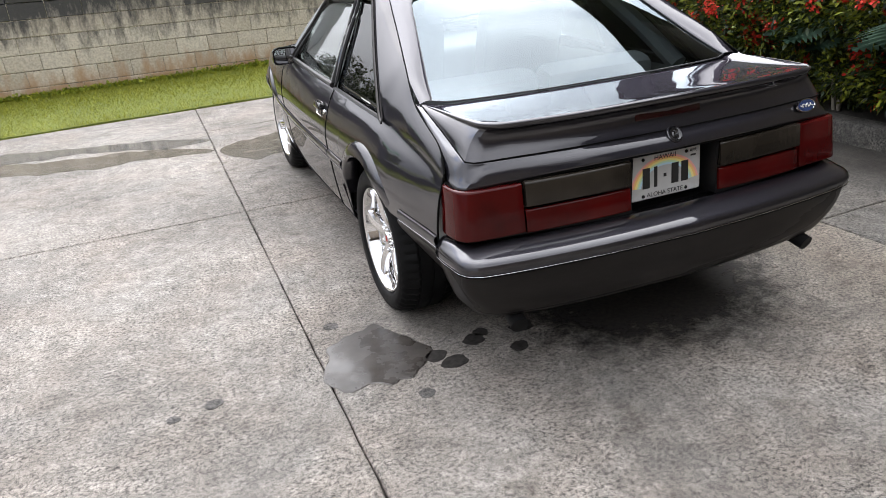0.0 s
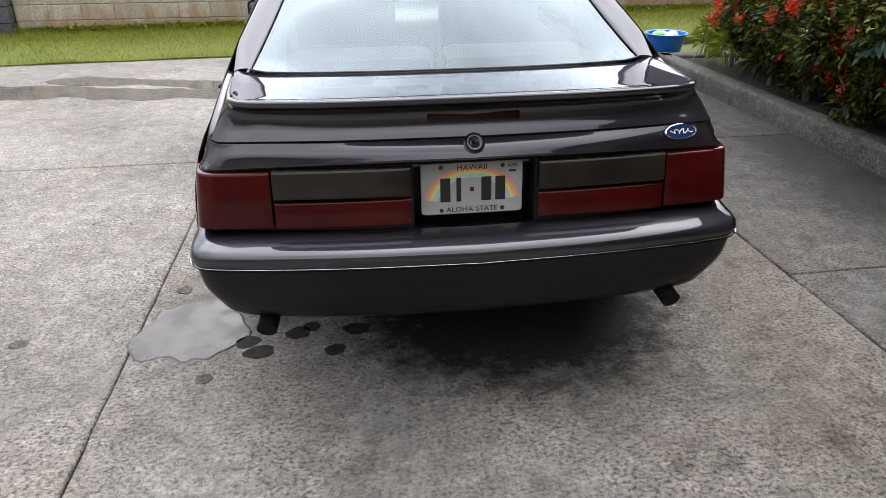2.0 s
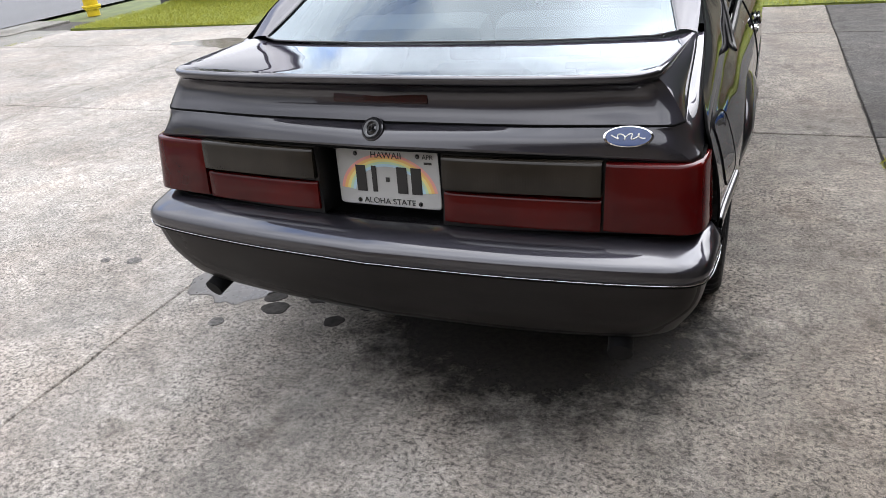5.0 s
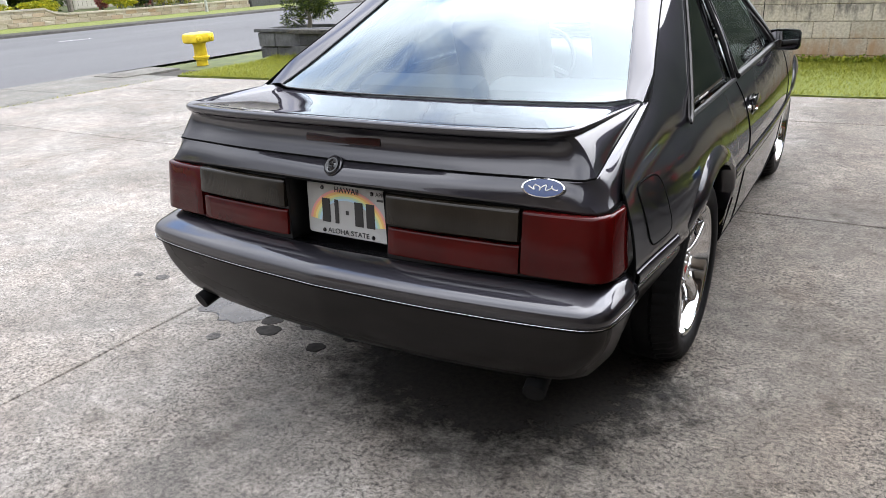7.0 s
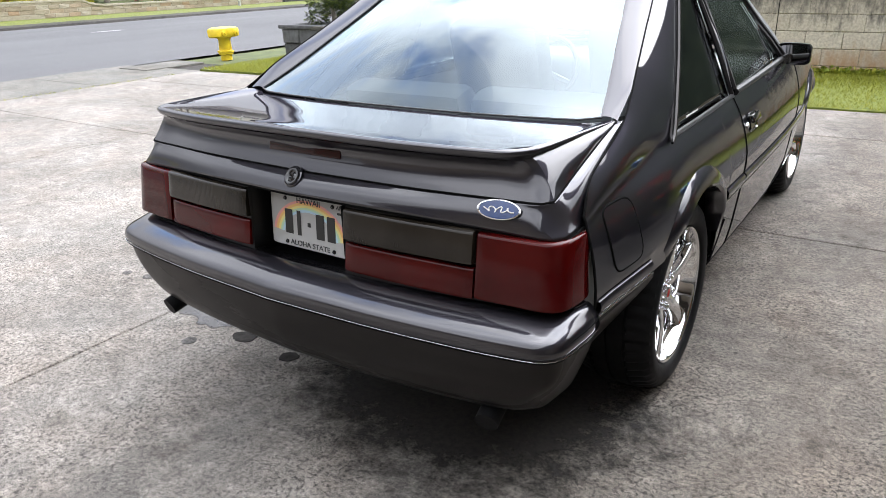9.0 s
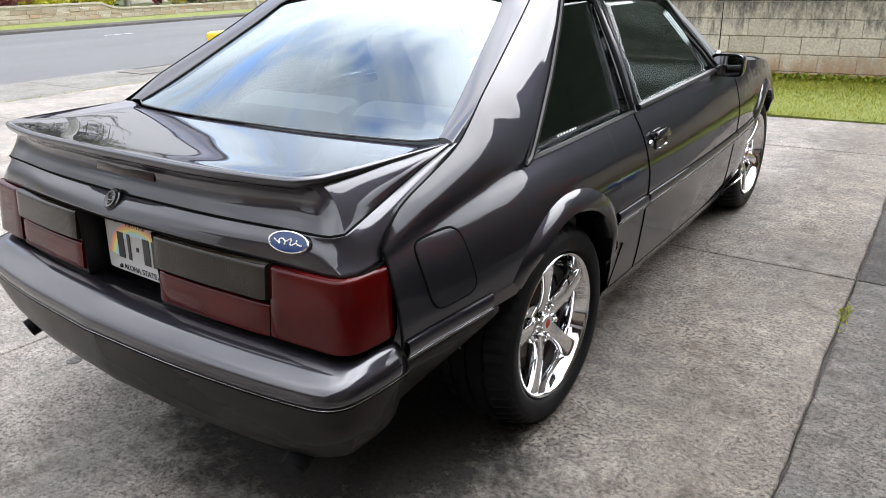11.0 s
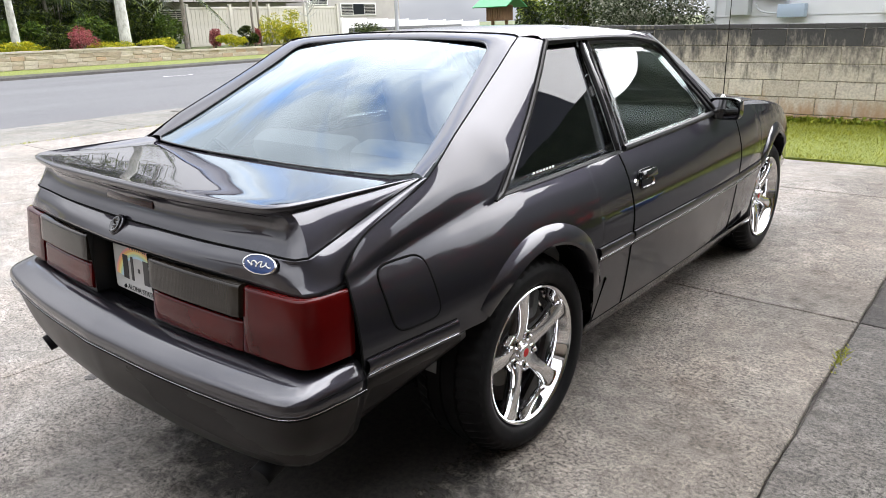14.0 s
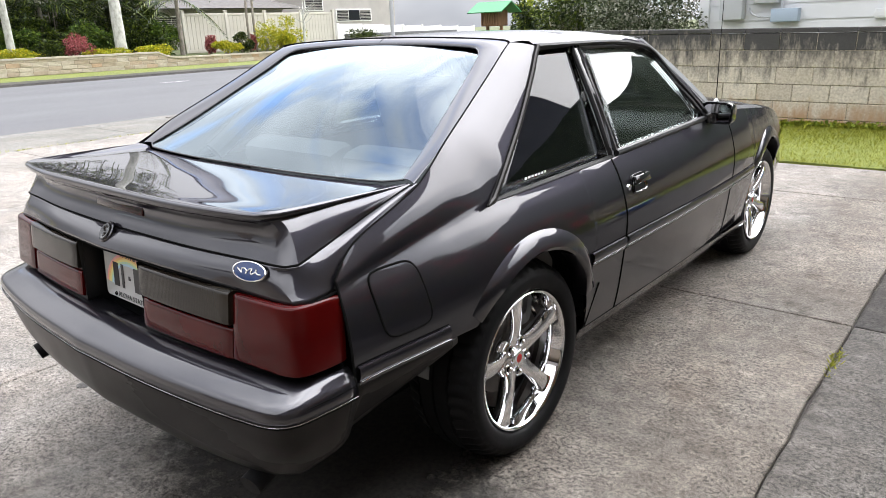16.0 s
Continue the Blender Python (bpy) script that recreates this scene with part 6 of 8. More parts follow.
for row in range(2):
    for k in range(6):
        put("block", brick_mesh(f"low{k % 3}", 0.396, 0.19, 0.193, M_LAVA, 0.003, 0.006), Matrix.Translation((-5.5 - 0.406 * k + 0.2 * row, 0.12, -0.02 + 0.2 * row + 0.1)), low_wall)
bm = bmesh.new()
add_box(bm, (2.5, 0.30, 0.07), (-6.5, 0.12, 0.415), None, 0.008)
part("coping", bm, M_KERB, low_wall, "")


def lawn_front(x):
    return jy(5, x) if x > -8.3 else 5.1


def wall_line(x):
    return 7.66 + 0.075 * x


bm = bmesh.new()
rows = []
for f, dz in ((0.0, -0.05), (0.004, 0.015), (0.05, 0.035), (0.5, 0.045), (0.9, 0.06), (1.0, 0.09)):
    rows.append([Vector((x, lawn_front(x) + (wall_line(x) - lawn_front(x)) * f + 0.02 * math.sin(x * 5.1) * (f < 0.1), dz)) for x in np.linspace(-8.25, 7.5, 90)])
add_grid(bm, rows)
lawn = solid("lawn", bm, M_LAWN, "narrow strip of bright mown grass below the block wall", "grass", kind="structure")


def blades(n, place, h0, h1, w, seed, lean=0.6):
    """Vertices and faces of single grass blades."""
    rg = np.random.default_rng(seed)
    vs, fs = [], []
    for k in range(n):
        x, y, z = place(rg)
        a = rg.uniform(0, 2 * math.pi)
        h, b = rg.uniform(h0, h1), rg.uniform(0, 2 * math.pi)
        dx, dy = math.cos(a) * w / 2, math.sin(a) * w / 2
        lx, ly = math.cos(b) * h * lean, math.sin(b) * h * lean
        i = len(vs)
        vs += [(x - dx, y - dy, z), (x + dx, y + dy, z), (x + lx, y + ly, z + h)]
        fs.append((i, i + 1, i + 2))
    return vs, fs


def leaves(n, place, size, seed, aspect=0.42, droop=0.25, points=None):
    """Small folded leaves, each of two faces."""
    rg = np.random.default_rng(seed)
    vs, fs = [], []
    for _ in range(n):
        p, out = place(rg)
        p, out = Vector(p), Vector(out)
        if out.length < 1e-6:
            out = Vector((0, 0, 1))
        d = (out.normalized() + Vector(rg.normal(0, 0.55, 3))).normalized()
        sd = d.cross(Vector(rg.normal(0, 1, 3)))
        if sd.length < 1e-3:
            continue
        sd.normalize()
        L = size * rg.uniform(0.6, 1.3)
        w = L * aspect / 2
        up = d.cross(sd)
        mid, tip = p + d * L * 0.5 + up * L * 0.06, p + d * L - Vector((0, 0, droop * L))
        i = len(vs)
        vs += [p, mid + sd * w, tip, mid - sd * w]
        fs += [(i, i + 1, i + 2), (i, i + 2, i + 3)]
    return vs, fs


def leaf_mesh(name, v, f, mat):
    me = bpy.data.meshes.new(name)
    me.from_pydata(v, [], f)
    me.materials.append(mat)
    return me


def lawn_place(rg):
    x, f = rg.uniform(-8.1, 5.5), rg.uniform(0, 1)
    return x, lawn_front(x) + (wall_line(x) - lawn_front(x) - 0.01) * f + rg.normal(0, 0.012), 0.02 + 0.06 * f * f


me = bpy.data.meshes.new("grass")
v, f = blades(90000, lawn_place, 0.02, 0.05, 0.007, 3, 0.8)
v2, f2 = blades(5000, lambda rg: (lambda x: (x, wall_line(x) - abs(rg.normal(0, 0.07)) - 0.01, 0.06))(rg.uniform(-8.1, 5.5)), 0.05, 0.12, 0.012, 5, 0.7)
f2 = [tuple(i + len(v) for i in t) for t in f2]
me.from_pydata(v + v2, [], f + f2)
me.materials.append(M_GRASS)
tagged(new("grass", me), "short bright green grass blades with weeds along the wall", "grass", kind="stuff")

v, f = leaves(7000, lambda rg: (lambda x: ((x, wall_line(x) - 0.02 - abs(rg.normal(0, 0.06)), 0.075 + abs(rg.normal(0, 0.022))), (0.2, -0.5, 0.6)))(rg.uniform(-5.0, 5.5)), 0.05, 31, 0.75)
tagged(new("wall_weeds", leaf_mesh("wall_weeds", v, f, M_LEAF_LIME)), "bright broad-leaved weeds along the foot of the wall", "weeds", kind="stuff")

# grass patch beside the hydrant
bm = bmesh.new()
patch = [(-8.05, 4.72), (-6.1, 4.80), (-5.2, 5.05), (-5.2, 6.9), (-8.1, 6.7)]
c = Vector((-6.6, 5.7, 0.05))
ring = [Vector((x, y, 0.03)) for x, y in patch]
low = [Vector((x, y, -0.05)) for x, y in patch]
vs = add_grid(bm, [low, ring], close=True)
bm.faces.new(vs[1])
solid("grass_patch", bm, M_LAWN, "small patch of lawn beside the driveway mouth", "grass", kind="structure", smooth=0)
me = bpy.data.meshes.new("patch_grass")
v, f = blades(16000, lambda rg: (rg.uniform(-8.05, -5.2), rg.uniform(4.75, 6.8), 0.025), 0.02, 0.05, 0.009, 8, 0.8)
me.from_pydata(v, [], f)
me.materials.append(M_GRASS)
tagged(new("patch_grass", me), "short green grass blades", "grass", kind="stuff")

# puddle band and water stains on the slab
_w = Mat("wet_concrete", (0.06, 0.05, 0.043), 0.10, Specular_IOR_Level=0.3)
_w.to("Base Color", _w.ramp(_w.noise(14, 5), [(0.3, (0.030, 0.026, 0.023)), (0.7, (0.060, 0.053, 0.047))]))
_w.to("Roughness", _w.ramp(_w.noise(9, 5), [(0.38, (0.10, 0.10, 0.10)), (0.62, (0.42, 0.42, 0.42))]))
M_WET = _w.mat
_w = Mat("oil_stain", (0.045, 0.043, 0.04), 0.85, Specular_IOR_Level=0.15)
_w.to("Base Color", _w.ramp(_w.noise(40, 4), [(0.3, (0.016, 0.014, 0.013)), (0.7, (0.04, 0.036, 0.033))]))
M_OIL = _w.mat


def stain(name, x, y, rx, ry, mat, label, category, seed, rough=0.2, z=0.0025, kind="", turn=0.0):
    rg = random.Random(seed)
    ph = [rg.uniform(0, 6.28) for _ in range(5)]
    ring = []
    for k in range(48):
        q = 2 * math.pi * k / 48
        r = 1 + rough * (0.5 * math.sin(2 * q + ph[0]) + 0.35 * math.sin(3 * q + ph[1]) + 0.3 * math.sin(5 * q + ph[2]) + 0.16 * math.sin(9 * q + ph[3]) + 0.1 * math.sin(14 * q + ph[4]))
        u, v = rx * r * math.cos(q), ry * r * math.sin(q)
        ct, st = math.cos(turn), math.sin(turn)
        ring.append(Vector((x + u * ct - v * st, y + u * st + v * ct, 0)))
    bm = bmesh.new()
    a = [bm.verts.new(p + Vector((0, 0, 0.0002))) for p in ring]
    c = Vector((x, y, 0))
    b = [bm.verts.new(c + (p - c) * 0.97 + Vector((0, 0, z))) for p in ring]
    for i in range(48):
        bm.faces.new((a[i], a[(i + 1) % 48], b[(i + 1) % 48], b[i]))
    bm.faces.new(b)
    return solid(name, bm, mat, label, category, kind=kind, smooth=0)


stain("puddle", -1.005, -0.375, 0.185, 0.255, M_WET, "shallow brown wet stain on the concrete behind the wheel", "puddle", 3, 0.26)
for k, (x, y, r) in enumerate(((-0.60, -0.454, 0.042), (-0.734, -0.567, 0.046), (-0.783, -0.493, 0.040), (-0.459, -0.589, 0.034), (-0.551, -0.415, 0.030), (-0.38, -0.454, 0.042), (-0.906, -0.709, 0.028), (-1.10, -0.046, 0.030), (-1.634, -0.392, 0.030), (-1.78, -0.42, 0.022))):
    stain("oil_spot", x, y, r * 1.15, r, M_OIL if k < 6 else M_FAINT, "small dark drip stain on the concrete", "stain", 20 + k, 0.14)
# old oil and the shade under the tail painted as one patch, fading unevenly at its rim
_w = Mat("oil_and_tail_shade", (0.035, 0.030, 0.026), 0.8)
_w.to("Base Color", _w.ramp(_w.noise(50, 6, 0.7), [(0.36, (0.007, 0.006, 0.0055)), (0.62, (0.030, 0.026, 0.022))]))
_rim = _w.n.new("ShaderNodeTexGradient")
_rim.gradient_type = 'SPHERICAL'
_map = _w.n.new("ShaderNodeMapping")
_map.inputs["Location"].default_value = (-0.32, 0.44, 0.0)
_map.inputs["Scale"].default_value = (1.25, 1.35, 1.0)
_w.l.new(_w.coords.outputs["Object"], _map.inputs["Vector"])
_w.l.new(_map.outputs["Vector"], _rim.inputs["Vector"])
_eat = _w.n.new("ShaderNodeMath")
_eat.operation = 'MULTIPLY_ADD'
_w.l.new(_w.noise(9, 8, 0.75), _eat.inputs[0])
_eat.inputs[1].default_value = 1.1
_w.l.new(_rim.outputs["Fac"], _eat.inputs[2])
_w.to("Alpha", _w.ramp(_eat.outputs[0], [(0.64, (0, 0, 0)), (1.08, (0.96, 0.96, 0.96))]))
M_OIL_SHADE = _w.mat
stain("oil_stain", 0.24, -0.375, 0.95, 0.89, M_OIL_SHADE, "old oil stain and the tail's shade painted as one dark patch on the concrete", "stain", 61, 0.05, 0.002, kind="stuff")


def wet_strip(x0, x1, mid, half, seed, label, mat=None):
    """A long puddle with wavering banks."""
    rg = random.Random(seed)
    ph = [rg.uniform(0, 6.28) for _ in range(8)]
    near, far = [], []
    for x in np.linspace(x0, x1, 90):
        u = (x - x0) / (x1 - x0)
        taper = min(1.0, 6 * u, 6 * (1 - u)) ** 0.5
        w0 = half * taper * (1 + 0.35 * math.sin(2.1 * x + ph[0]) + 0.22 * math.sin(5.3 * x + ph[1]) + 0.12 * math.sin(13 * x + ph[2]) + 0.06 * math.sin(31 * x + ph[3]))
        w1 = half * taper * (1 + 0.20 * math.sin(1.7 * x + ph[4]) + 0.12 * math.sin(4.1 * x + ph[5]) + 0.07 * math.sin(15 * x + ph[6]) + 0.05 * math.sin(37 * x + ph[7]))
        y = mid(x)
        near.append(Vector((x, y - w0, 0.0018)))
        far.append(Vector((x, y + w1, 0.0018)))
    bm = bmesh.new()
    add_grid(bm, [near, far])
    return solid("wet_band", bm, mat or M_MUDDY, label, "puddle", smooth=0)


_w = Mat("muddy_water_film", (0.08, 0.068, 0.052), 0.14, Specular_IOR_Level=0.5)
_w.to("Base Color", _w.ramp(_w.noise(6, 7, 0.7), [(0.32, (0.078, 0.068, 0.053)), (0.5, (0.115, 0.101, 0.081)), (0.7, (0.18, 0.162, 0.138))]))
M_MUDDY = _w.mat
_w = Mat("clear_water_film", (0.12, 0.115, 0.105), 0.05, Specular_IOR_Level=0.5)
_w.to("Base Color", _w.ramp(_w.noise(8, 6, 0.7), [(0.32, (0.085, 0.08, 0.073)), (0.7, (0.16, 0.153, 0.142))]))
M_FILM = _w.mat
def dip(x):
    """Line along which the driveway holds water."""
    return 3.47 - 0.31 * (max(x, -3.0) + 1.27) - 0.08 * (min(x, -3.0) + 3.0)


wet_strip(-5.6, -1.225, dip, 0.235, 7, "long thin muddy puddle where the driveway dips")
wet_strip(-3.3, -1.228, lambda x: dip(x) + 0.42, 0.17, 12, "thin film of clear water beyond the muddy puddle", M_FILM)
wet_strip(-1.195, 0.15, lambda x: 3.42 + 0.02 * x, 0.36, 9, "short dark wet patch beside the front wheel")

# ---- planting bed with its kerb ----
kerb = tagged(new("bed_kerb"), "weathered raised concrete kerb of a planting bed", "kerb", kind="structure")
bm = bmesh.new()
prof = ((0.0, -0.06), (0.0, 0.115), (0.012, 0.133), (0.035, 0.14), (0.15, 0.14), (0.17, 0.13), (0.18, -0.06))
ys = np.linspace(-14, 4.15, 110)
rows = [[Vector((jx(4, y) + 0.03 + x + 0.004 * math.sin(7 * y + x * 20), y, z)) for x, z in prof] for y in ys]
vs = add_grid(bm, rows)
bm.faces.new(vs[-1])
rows = [[Vector((x, 3.97 + yy, z)) for yy, z in prof] for x in np.linspace(2.72, 7.5, 24)]
add_grid(bm, rows)
part("kerb_stone", bm, M_KERB, kerb, "", 40)
bm = bmesh.new()
add_grid(bm, [[Vector((x, y, 0.11)) for x in (2.80, 4.5, 7.5)] for y in (-14, -5, 0, 4.05)])
solid("bed_soil", bm, M_MULCH, "dark mulch in the planting bed", "soil", kind="structure")


def shrub(name, c, r, n, size, mat, label, seed, flowers=0, flower_mat=None, stems=7, aspect=0.42, category="shrub", group="", clumps=14):
    """A shrub: stems from the ground and a crown out of many uneven clumps of leaves."""
    rg = random.Random(seed)
    ob = thing(name, label, category, group, at=(c[0], c[1], 0))
    bm = bmesh.new()
    z0 = max(0.0, c[2] - r[2])
    for _ in range(stems):
        q, k = rg.uniform(0, 6.28), rg.uniform(0.2, 0.75)
        tip = Vector((r[0] * k * math.cos(q), r[1] * k * math.sin(q), c[2] + r[2] * rg.uniform(-0.1, 0.5)))
        add_tube(bm, spline([(tip.x * 0.12, tip.y * 0.12, z0 - 0.05), (tip.x * 0.5, tip.y * 0.5, (z0 + tip.z) * 0.5 + 0.04), tip], 6), [0.016, 0.014, 0.012, 0.010, 0.007, 0.004], 5)
    part("stem", bm, M_BARK, ob)
    cl = []
    for _ in range(clumps):
        q, zz = rg.uniform(0, 6.28), rg.uniform(-0.75, 0.95)
        k = math.sqrt(max(0.05, 1 - zz * zz)) * rg.uniform(0.45, 0.95)
        cl.append((Vector((r[0] * k * math.cos(q), r[1] * k * math.sin(q), c[2] + r[2] * zz * rg.uniform(0.7, 1.0))), rg.uniform(0.26, 0.46)))

    def place(g):
        cc, s = cl[g.integers(len(cl))]
        d = Vector(g.normal(0, 1, 3)).normalized()
        p = cc + Vector((d.x * r[0], d.y * r[1], d.z * r[2])) * s * (0.55 + 0.45 * g.random())
        p.z = max(p.z, z0 + 0.02)
        return p, d * 0.6 + Vector((p.x / r[0], p.y / r[1], 0.5)) * 0.5

    v, f = leaves(n, place, size, seed, aspect)
    crown = new("crown", leaf_mesh("crown", v, f, mat))
    crown.parent = ob
    if flowers:
        vs, fs = [], []
        g = np.random.default_rng(seed + 77)
        for _ in range(flowers):
            cc, s = cl[g.integers(len(cl))]
            d = Vector((g.normal(-0.35, 0.7), g.normal(0, 0.7), g.normal(0.35, 0.5))).normalized()
            p = cc + Vector((d.x * r[0], d.y * r[1], d.z * r[2])) * s * 1.02
            a, b = leaves(44, lambda gg, p=p, d=d: (p + Vector(gg.normal(0, 0.026, 3)), d), 0.034, int(g.integers(1e6)), 0.8)
            fs += [tuple(i + len(vs) for i in t) for t in b]
            vs += a
        fl = tagged(new("blossom", leaf_mesh("blossom", vs, fs, flower_mat or M_FLOWER)), "clusters of red-orange flowers")
        fl.parent = ob
    return ob


HEDGE = "flowering shrubs in the planting bed"
for k, (x, y, h, w) in enumerate(((3.46, 3.40, 1.15, 0.58), (3.40, 2.80, 1.2, 0.62), (3.38, 2.1, 1.25, 0.62), (3.36, 1.45, 1.25, 0.68), (3.32, 0.6, 1.2, 0.68), (3.36, -0.3, 1.2, 0.68), (4.6, 3.3, 1.45, 0.8), (4.7, 2.2, 1.5, 0.8), (4.7, 1.0, 1.5, 0.8), (4.8, -0.3, 1.45, 0.8))):
    shrub("ixora_shrub", (x, y, 0.15 + h * 0.52), (w, w * 0.95, h * 0.52), 15000 if x < 4.2 else 6000, 0.052, M_LEAF_SMALL, "dense dark green shrub with red-orange flower clusters", 100 + k, 46 + (k * 5) % 14, clumps=34, group=HEDGE)
for k, (x, y) in enumerate(((3.05, 3.3), (3.0, 2.55), (3.08, 3.75))):
    shrub("spider_plant", (x, y, 0.36), (0.17, 0.20, 0.16), 380, 0.12, M_LEAF_LIME if k % 2 == 0 else M_LEAF, "low tuft of narrow green leaves at the foot of the hedge", 140 + k, 0, stems=3, aspect=0.12, clumps=8, group="tufts along the kerb")

for k, (x, y) in enumerate(((3.12, -0.15), (3.06, 0.45), (3.10, 1.0), (3.04, 1.6), (3.08, 2.15))):
    shrub("low_ixora", (x, y, 0.40), (0.20, 0.40, 0.27), 3200, 0.050, M_LEAF_SMALL, "low ixora growth spilling towards the kerb with red flowers", 160 + k, 9, stems=5, clumps=14, group="low growth along the kerb")

for k, (x, y, z) in enumerate(((2.97, 0.62, 0.66), (2.97, 1.22, 0.53), (2.98, 0.86, 0.92), (2.97, 0.42, 0.34))):
    shrub("young_shoot", (x, y, z), (0.09, 0.10, 0.07), 13, 0.15, M_LEAF_LIME, "fresh light green shoot with broad leaves among the hedge", 180 + k, 0, stems=2, aspect=0.36, category="plant", clumps=3, group="fresh shoots in the hedge")


def frond_plant(x, y, z, n, length, seed, label):
    """A plant with large split leaves on long stalks."""
    rg = random.Random(seed)
    ob = thing("split_leaf_plant", label, "plant", at=(x, y, 0))
    for k in range(n):
        q = rg.uniform(0, 6.28)
        L = length * rg.uniform(0.7, 1.1)
        d = Vector((math.cos(q), math.sin(q), 0))
        base, top = Vector((0, 0, z)), d * L * 0.55 + Vector((0, 0, z + L * 0.75))
        bm = bmesh.new()
        add_tube(bm, spline([base, d * L * 0.2 + Vector((0, 0, z + L * 0.45)), top], 6), 0.012, 5)
        stalk = part("stalk", bm, M_LEAF, ob)
        vs, fs = [], []
        side_v = Vector((-d.y, d.x, 0))
        for j in range(11):
            t = j / 10
            r0 = top + d * L * 0.55 * t + Vector((0, 0, -0.22 * L * t * t))
            wl = L * 0.34 * math.sin(math.pi * (0.12 + 0.85 * t)) + 0.04
            for sg in (1, -1):
                tip = r0 + side_v * sg * wl + d * wl * 0.45 - Vector((0, 0, wl * 0.35))
                i = len(vs)
                vs += [r0 - d * 0.024, r0.lerp(tip, 0.55) - d * 0.030 + Vector((0, 0, 0.01)), tip, r0.lerp(tip, 0.55) + d * 0.028, r0 + d * 0.024]
                fs += [(i, i + 1, i + 3, i + 4), (i + 1, i + 2, i + 3)]
        me = leaf_mesh("leaf_blade", vs, fs, M_LEAF_BLUE)
        b = new("leaf_blade", me)
        b.parent = ob
    return ob


frond_plant(3.30, 0.45, 0.35, 8, 0.75, 5, "large dark green split-leaf plant over the hedge")
frond_plant(3.30, 1.0, 0.35, 7, 0.60, 6, "large dark green split-leaf plant over the hedge")

# blue tub with toys
tub = thing("wash_tub", "blue plastic tub standing at the end of the kerb", "tub", at=(3.16, 4.98, 0))
bm = bmesh.new()
add_lathe(bm, [(0.0, 0.001), (0.0, 0.165), (0.01, 0.175), (0.185, 0.215), (0.19, 0.235), (0.20, 0.238), (0.203, 0.228), (0.198, 0.21), (0.02, 0.168), (0.015, 0.001)], 'z', 40)
_m = Mat("blue_plastic", (0.02, 0.16, 0.62), 0.35)
part("tub_body", bm, _m.mat, tub)
for k, (x, y, r, col) in enumerate(((-0.08, 0.02, 0.075, (0.25, 0.6, 0.12)), (0.09, 0.03, 0.07, (0.75, 0.78, 0.8)), (0.02, -0.09, 0.06, (0.3, 0.62, 0.75)), (0.0, 0.1, 0.065, (0.72, 0.75, 0.75)))):
    bm = bmesh.new()
    bmesh.ops.create_uvsphere(bm, u_segments=18, v_segments=10, radius=r)
    for v in bm.verts:
        v.co.z *= 0.8
        v.co.x *= 1 + 0.1 * math.sin(5 * v.co.y / r)
    bmesh.ops.transform(bm, matrix=Matrix.Translation((3.16 + x, 4.98 + y, 0.018 + r * 0.8 + 0.085)), verts=bm.verts)
    solid("toy", bm, Mat("toy_colour", col, 0.4).mat, "small coloured plastic toy lying in the tub", "toy", "toys in the tub")

# ---- street side: hydrant, planter, street furniture ----
_m = Mat("yellow_hydrant_paint", (0.72, 0.52, 0.02), 0.4)
_m.to("Base Color", _m.ramp(_m.noise(12, 4), [(0.3, (0.62, 0.43, 0.015)), (0.7, (0.78, 0.58, 0.03))]))
M_YELLOW = _m.mat
hyd = thing("fire_hydrant", "bright yellow squat fire hydrant beside the street", "hydrant", at=(-9.3, 6.2, 0))
bm = bmesh.new()
add_lathe(bm, [(-0.05, 0.10), (0.05, 0.10), (0.055, 0.13), (0.085, 0.132), (0.09, 0.145), (0.115, 0.145), (0.12, 0.115), (0.30, 0.105), (0.34, 0.13)], 'z', 28)
part("barrel", bm, M_YELLOW, hyd)
bm = bmesh.new()
rows = []
for z, w in ((0.34, 0.12), (0.35, 0.26), (0.37, 0.285), (0.46, 0.29), (0.50, 0.27), (0.52, 0.20), (0.525, 0.01)):
    rows.append([Vector((w * 1.0 * math.copysign(abs(math.cos(q)) ** 0.7, math.cos(q)) * 0.62, w * math.copysign(abs(math.sin(q)) ** 0.7, math.sin(q)), z)) for q in np.linspace(0, 2 * math.pi, 36, endpoint=False)])
add_grid(bm, rows, close=True)
part("head", bm, M_YELLOW, hyd)
for y in (-0.13, 0.13):
    bm = bmesh.new()
    add_lathe(bm, [(0.15, 0.05), (0.20, 0.05), (0.205, 0.042), (0.205, 0.018), (0.225, 0.016), (0.225, 0.001)], 'x', 20, (0, y, 0.42))
    part("outlet_cap", bm, M_YELLOW, hyd)

# lid in the concrete near the hydrant
bm = bmesh.new()
add_box(bm, (0.75, 1.1, 0.05), (-9.35, 4.9, -0.015), None, 0.006)
solid("meter_lid", bm, M_PALE, "pale weathered utility lid set in the ground", "lid", kind="structure")

planter = thing("planter_box", "dark lava-rock planter holding a clipped pine", "planter", at=(-7.33, 7.22, 0))
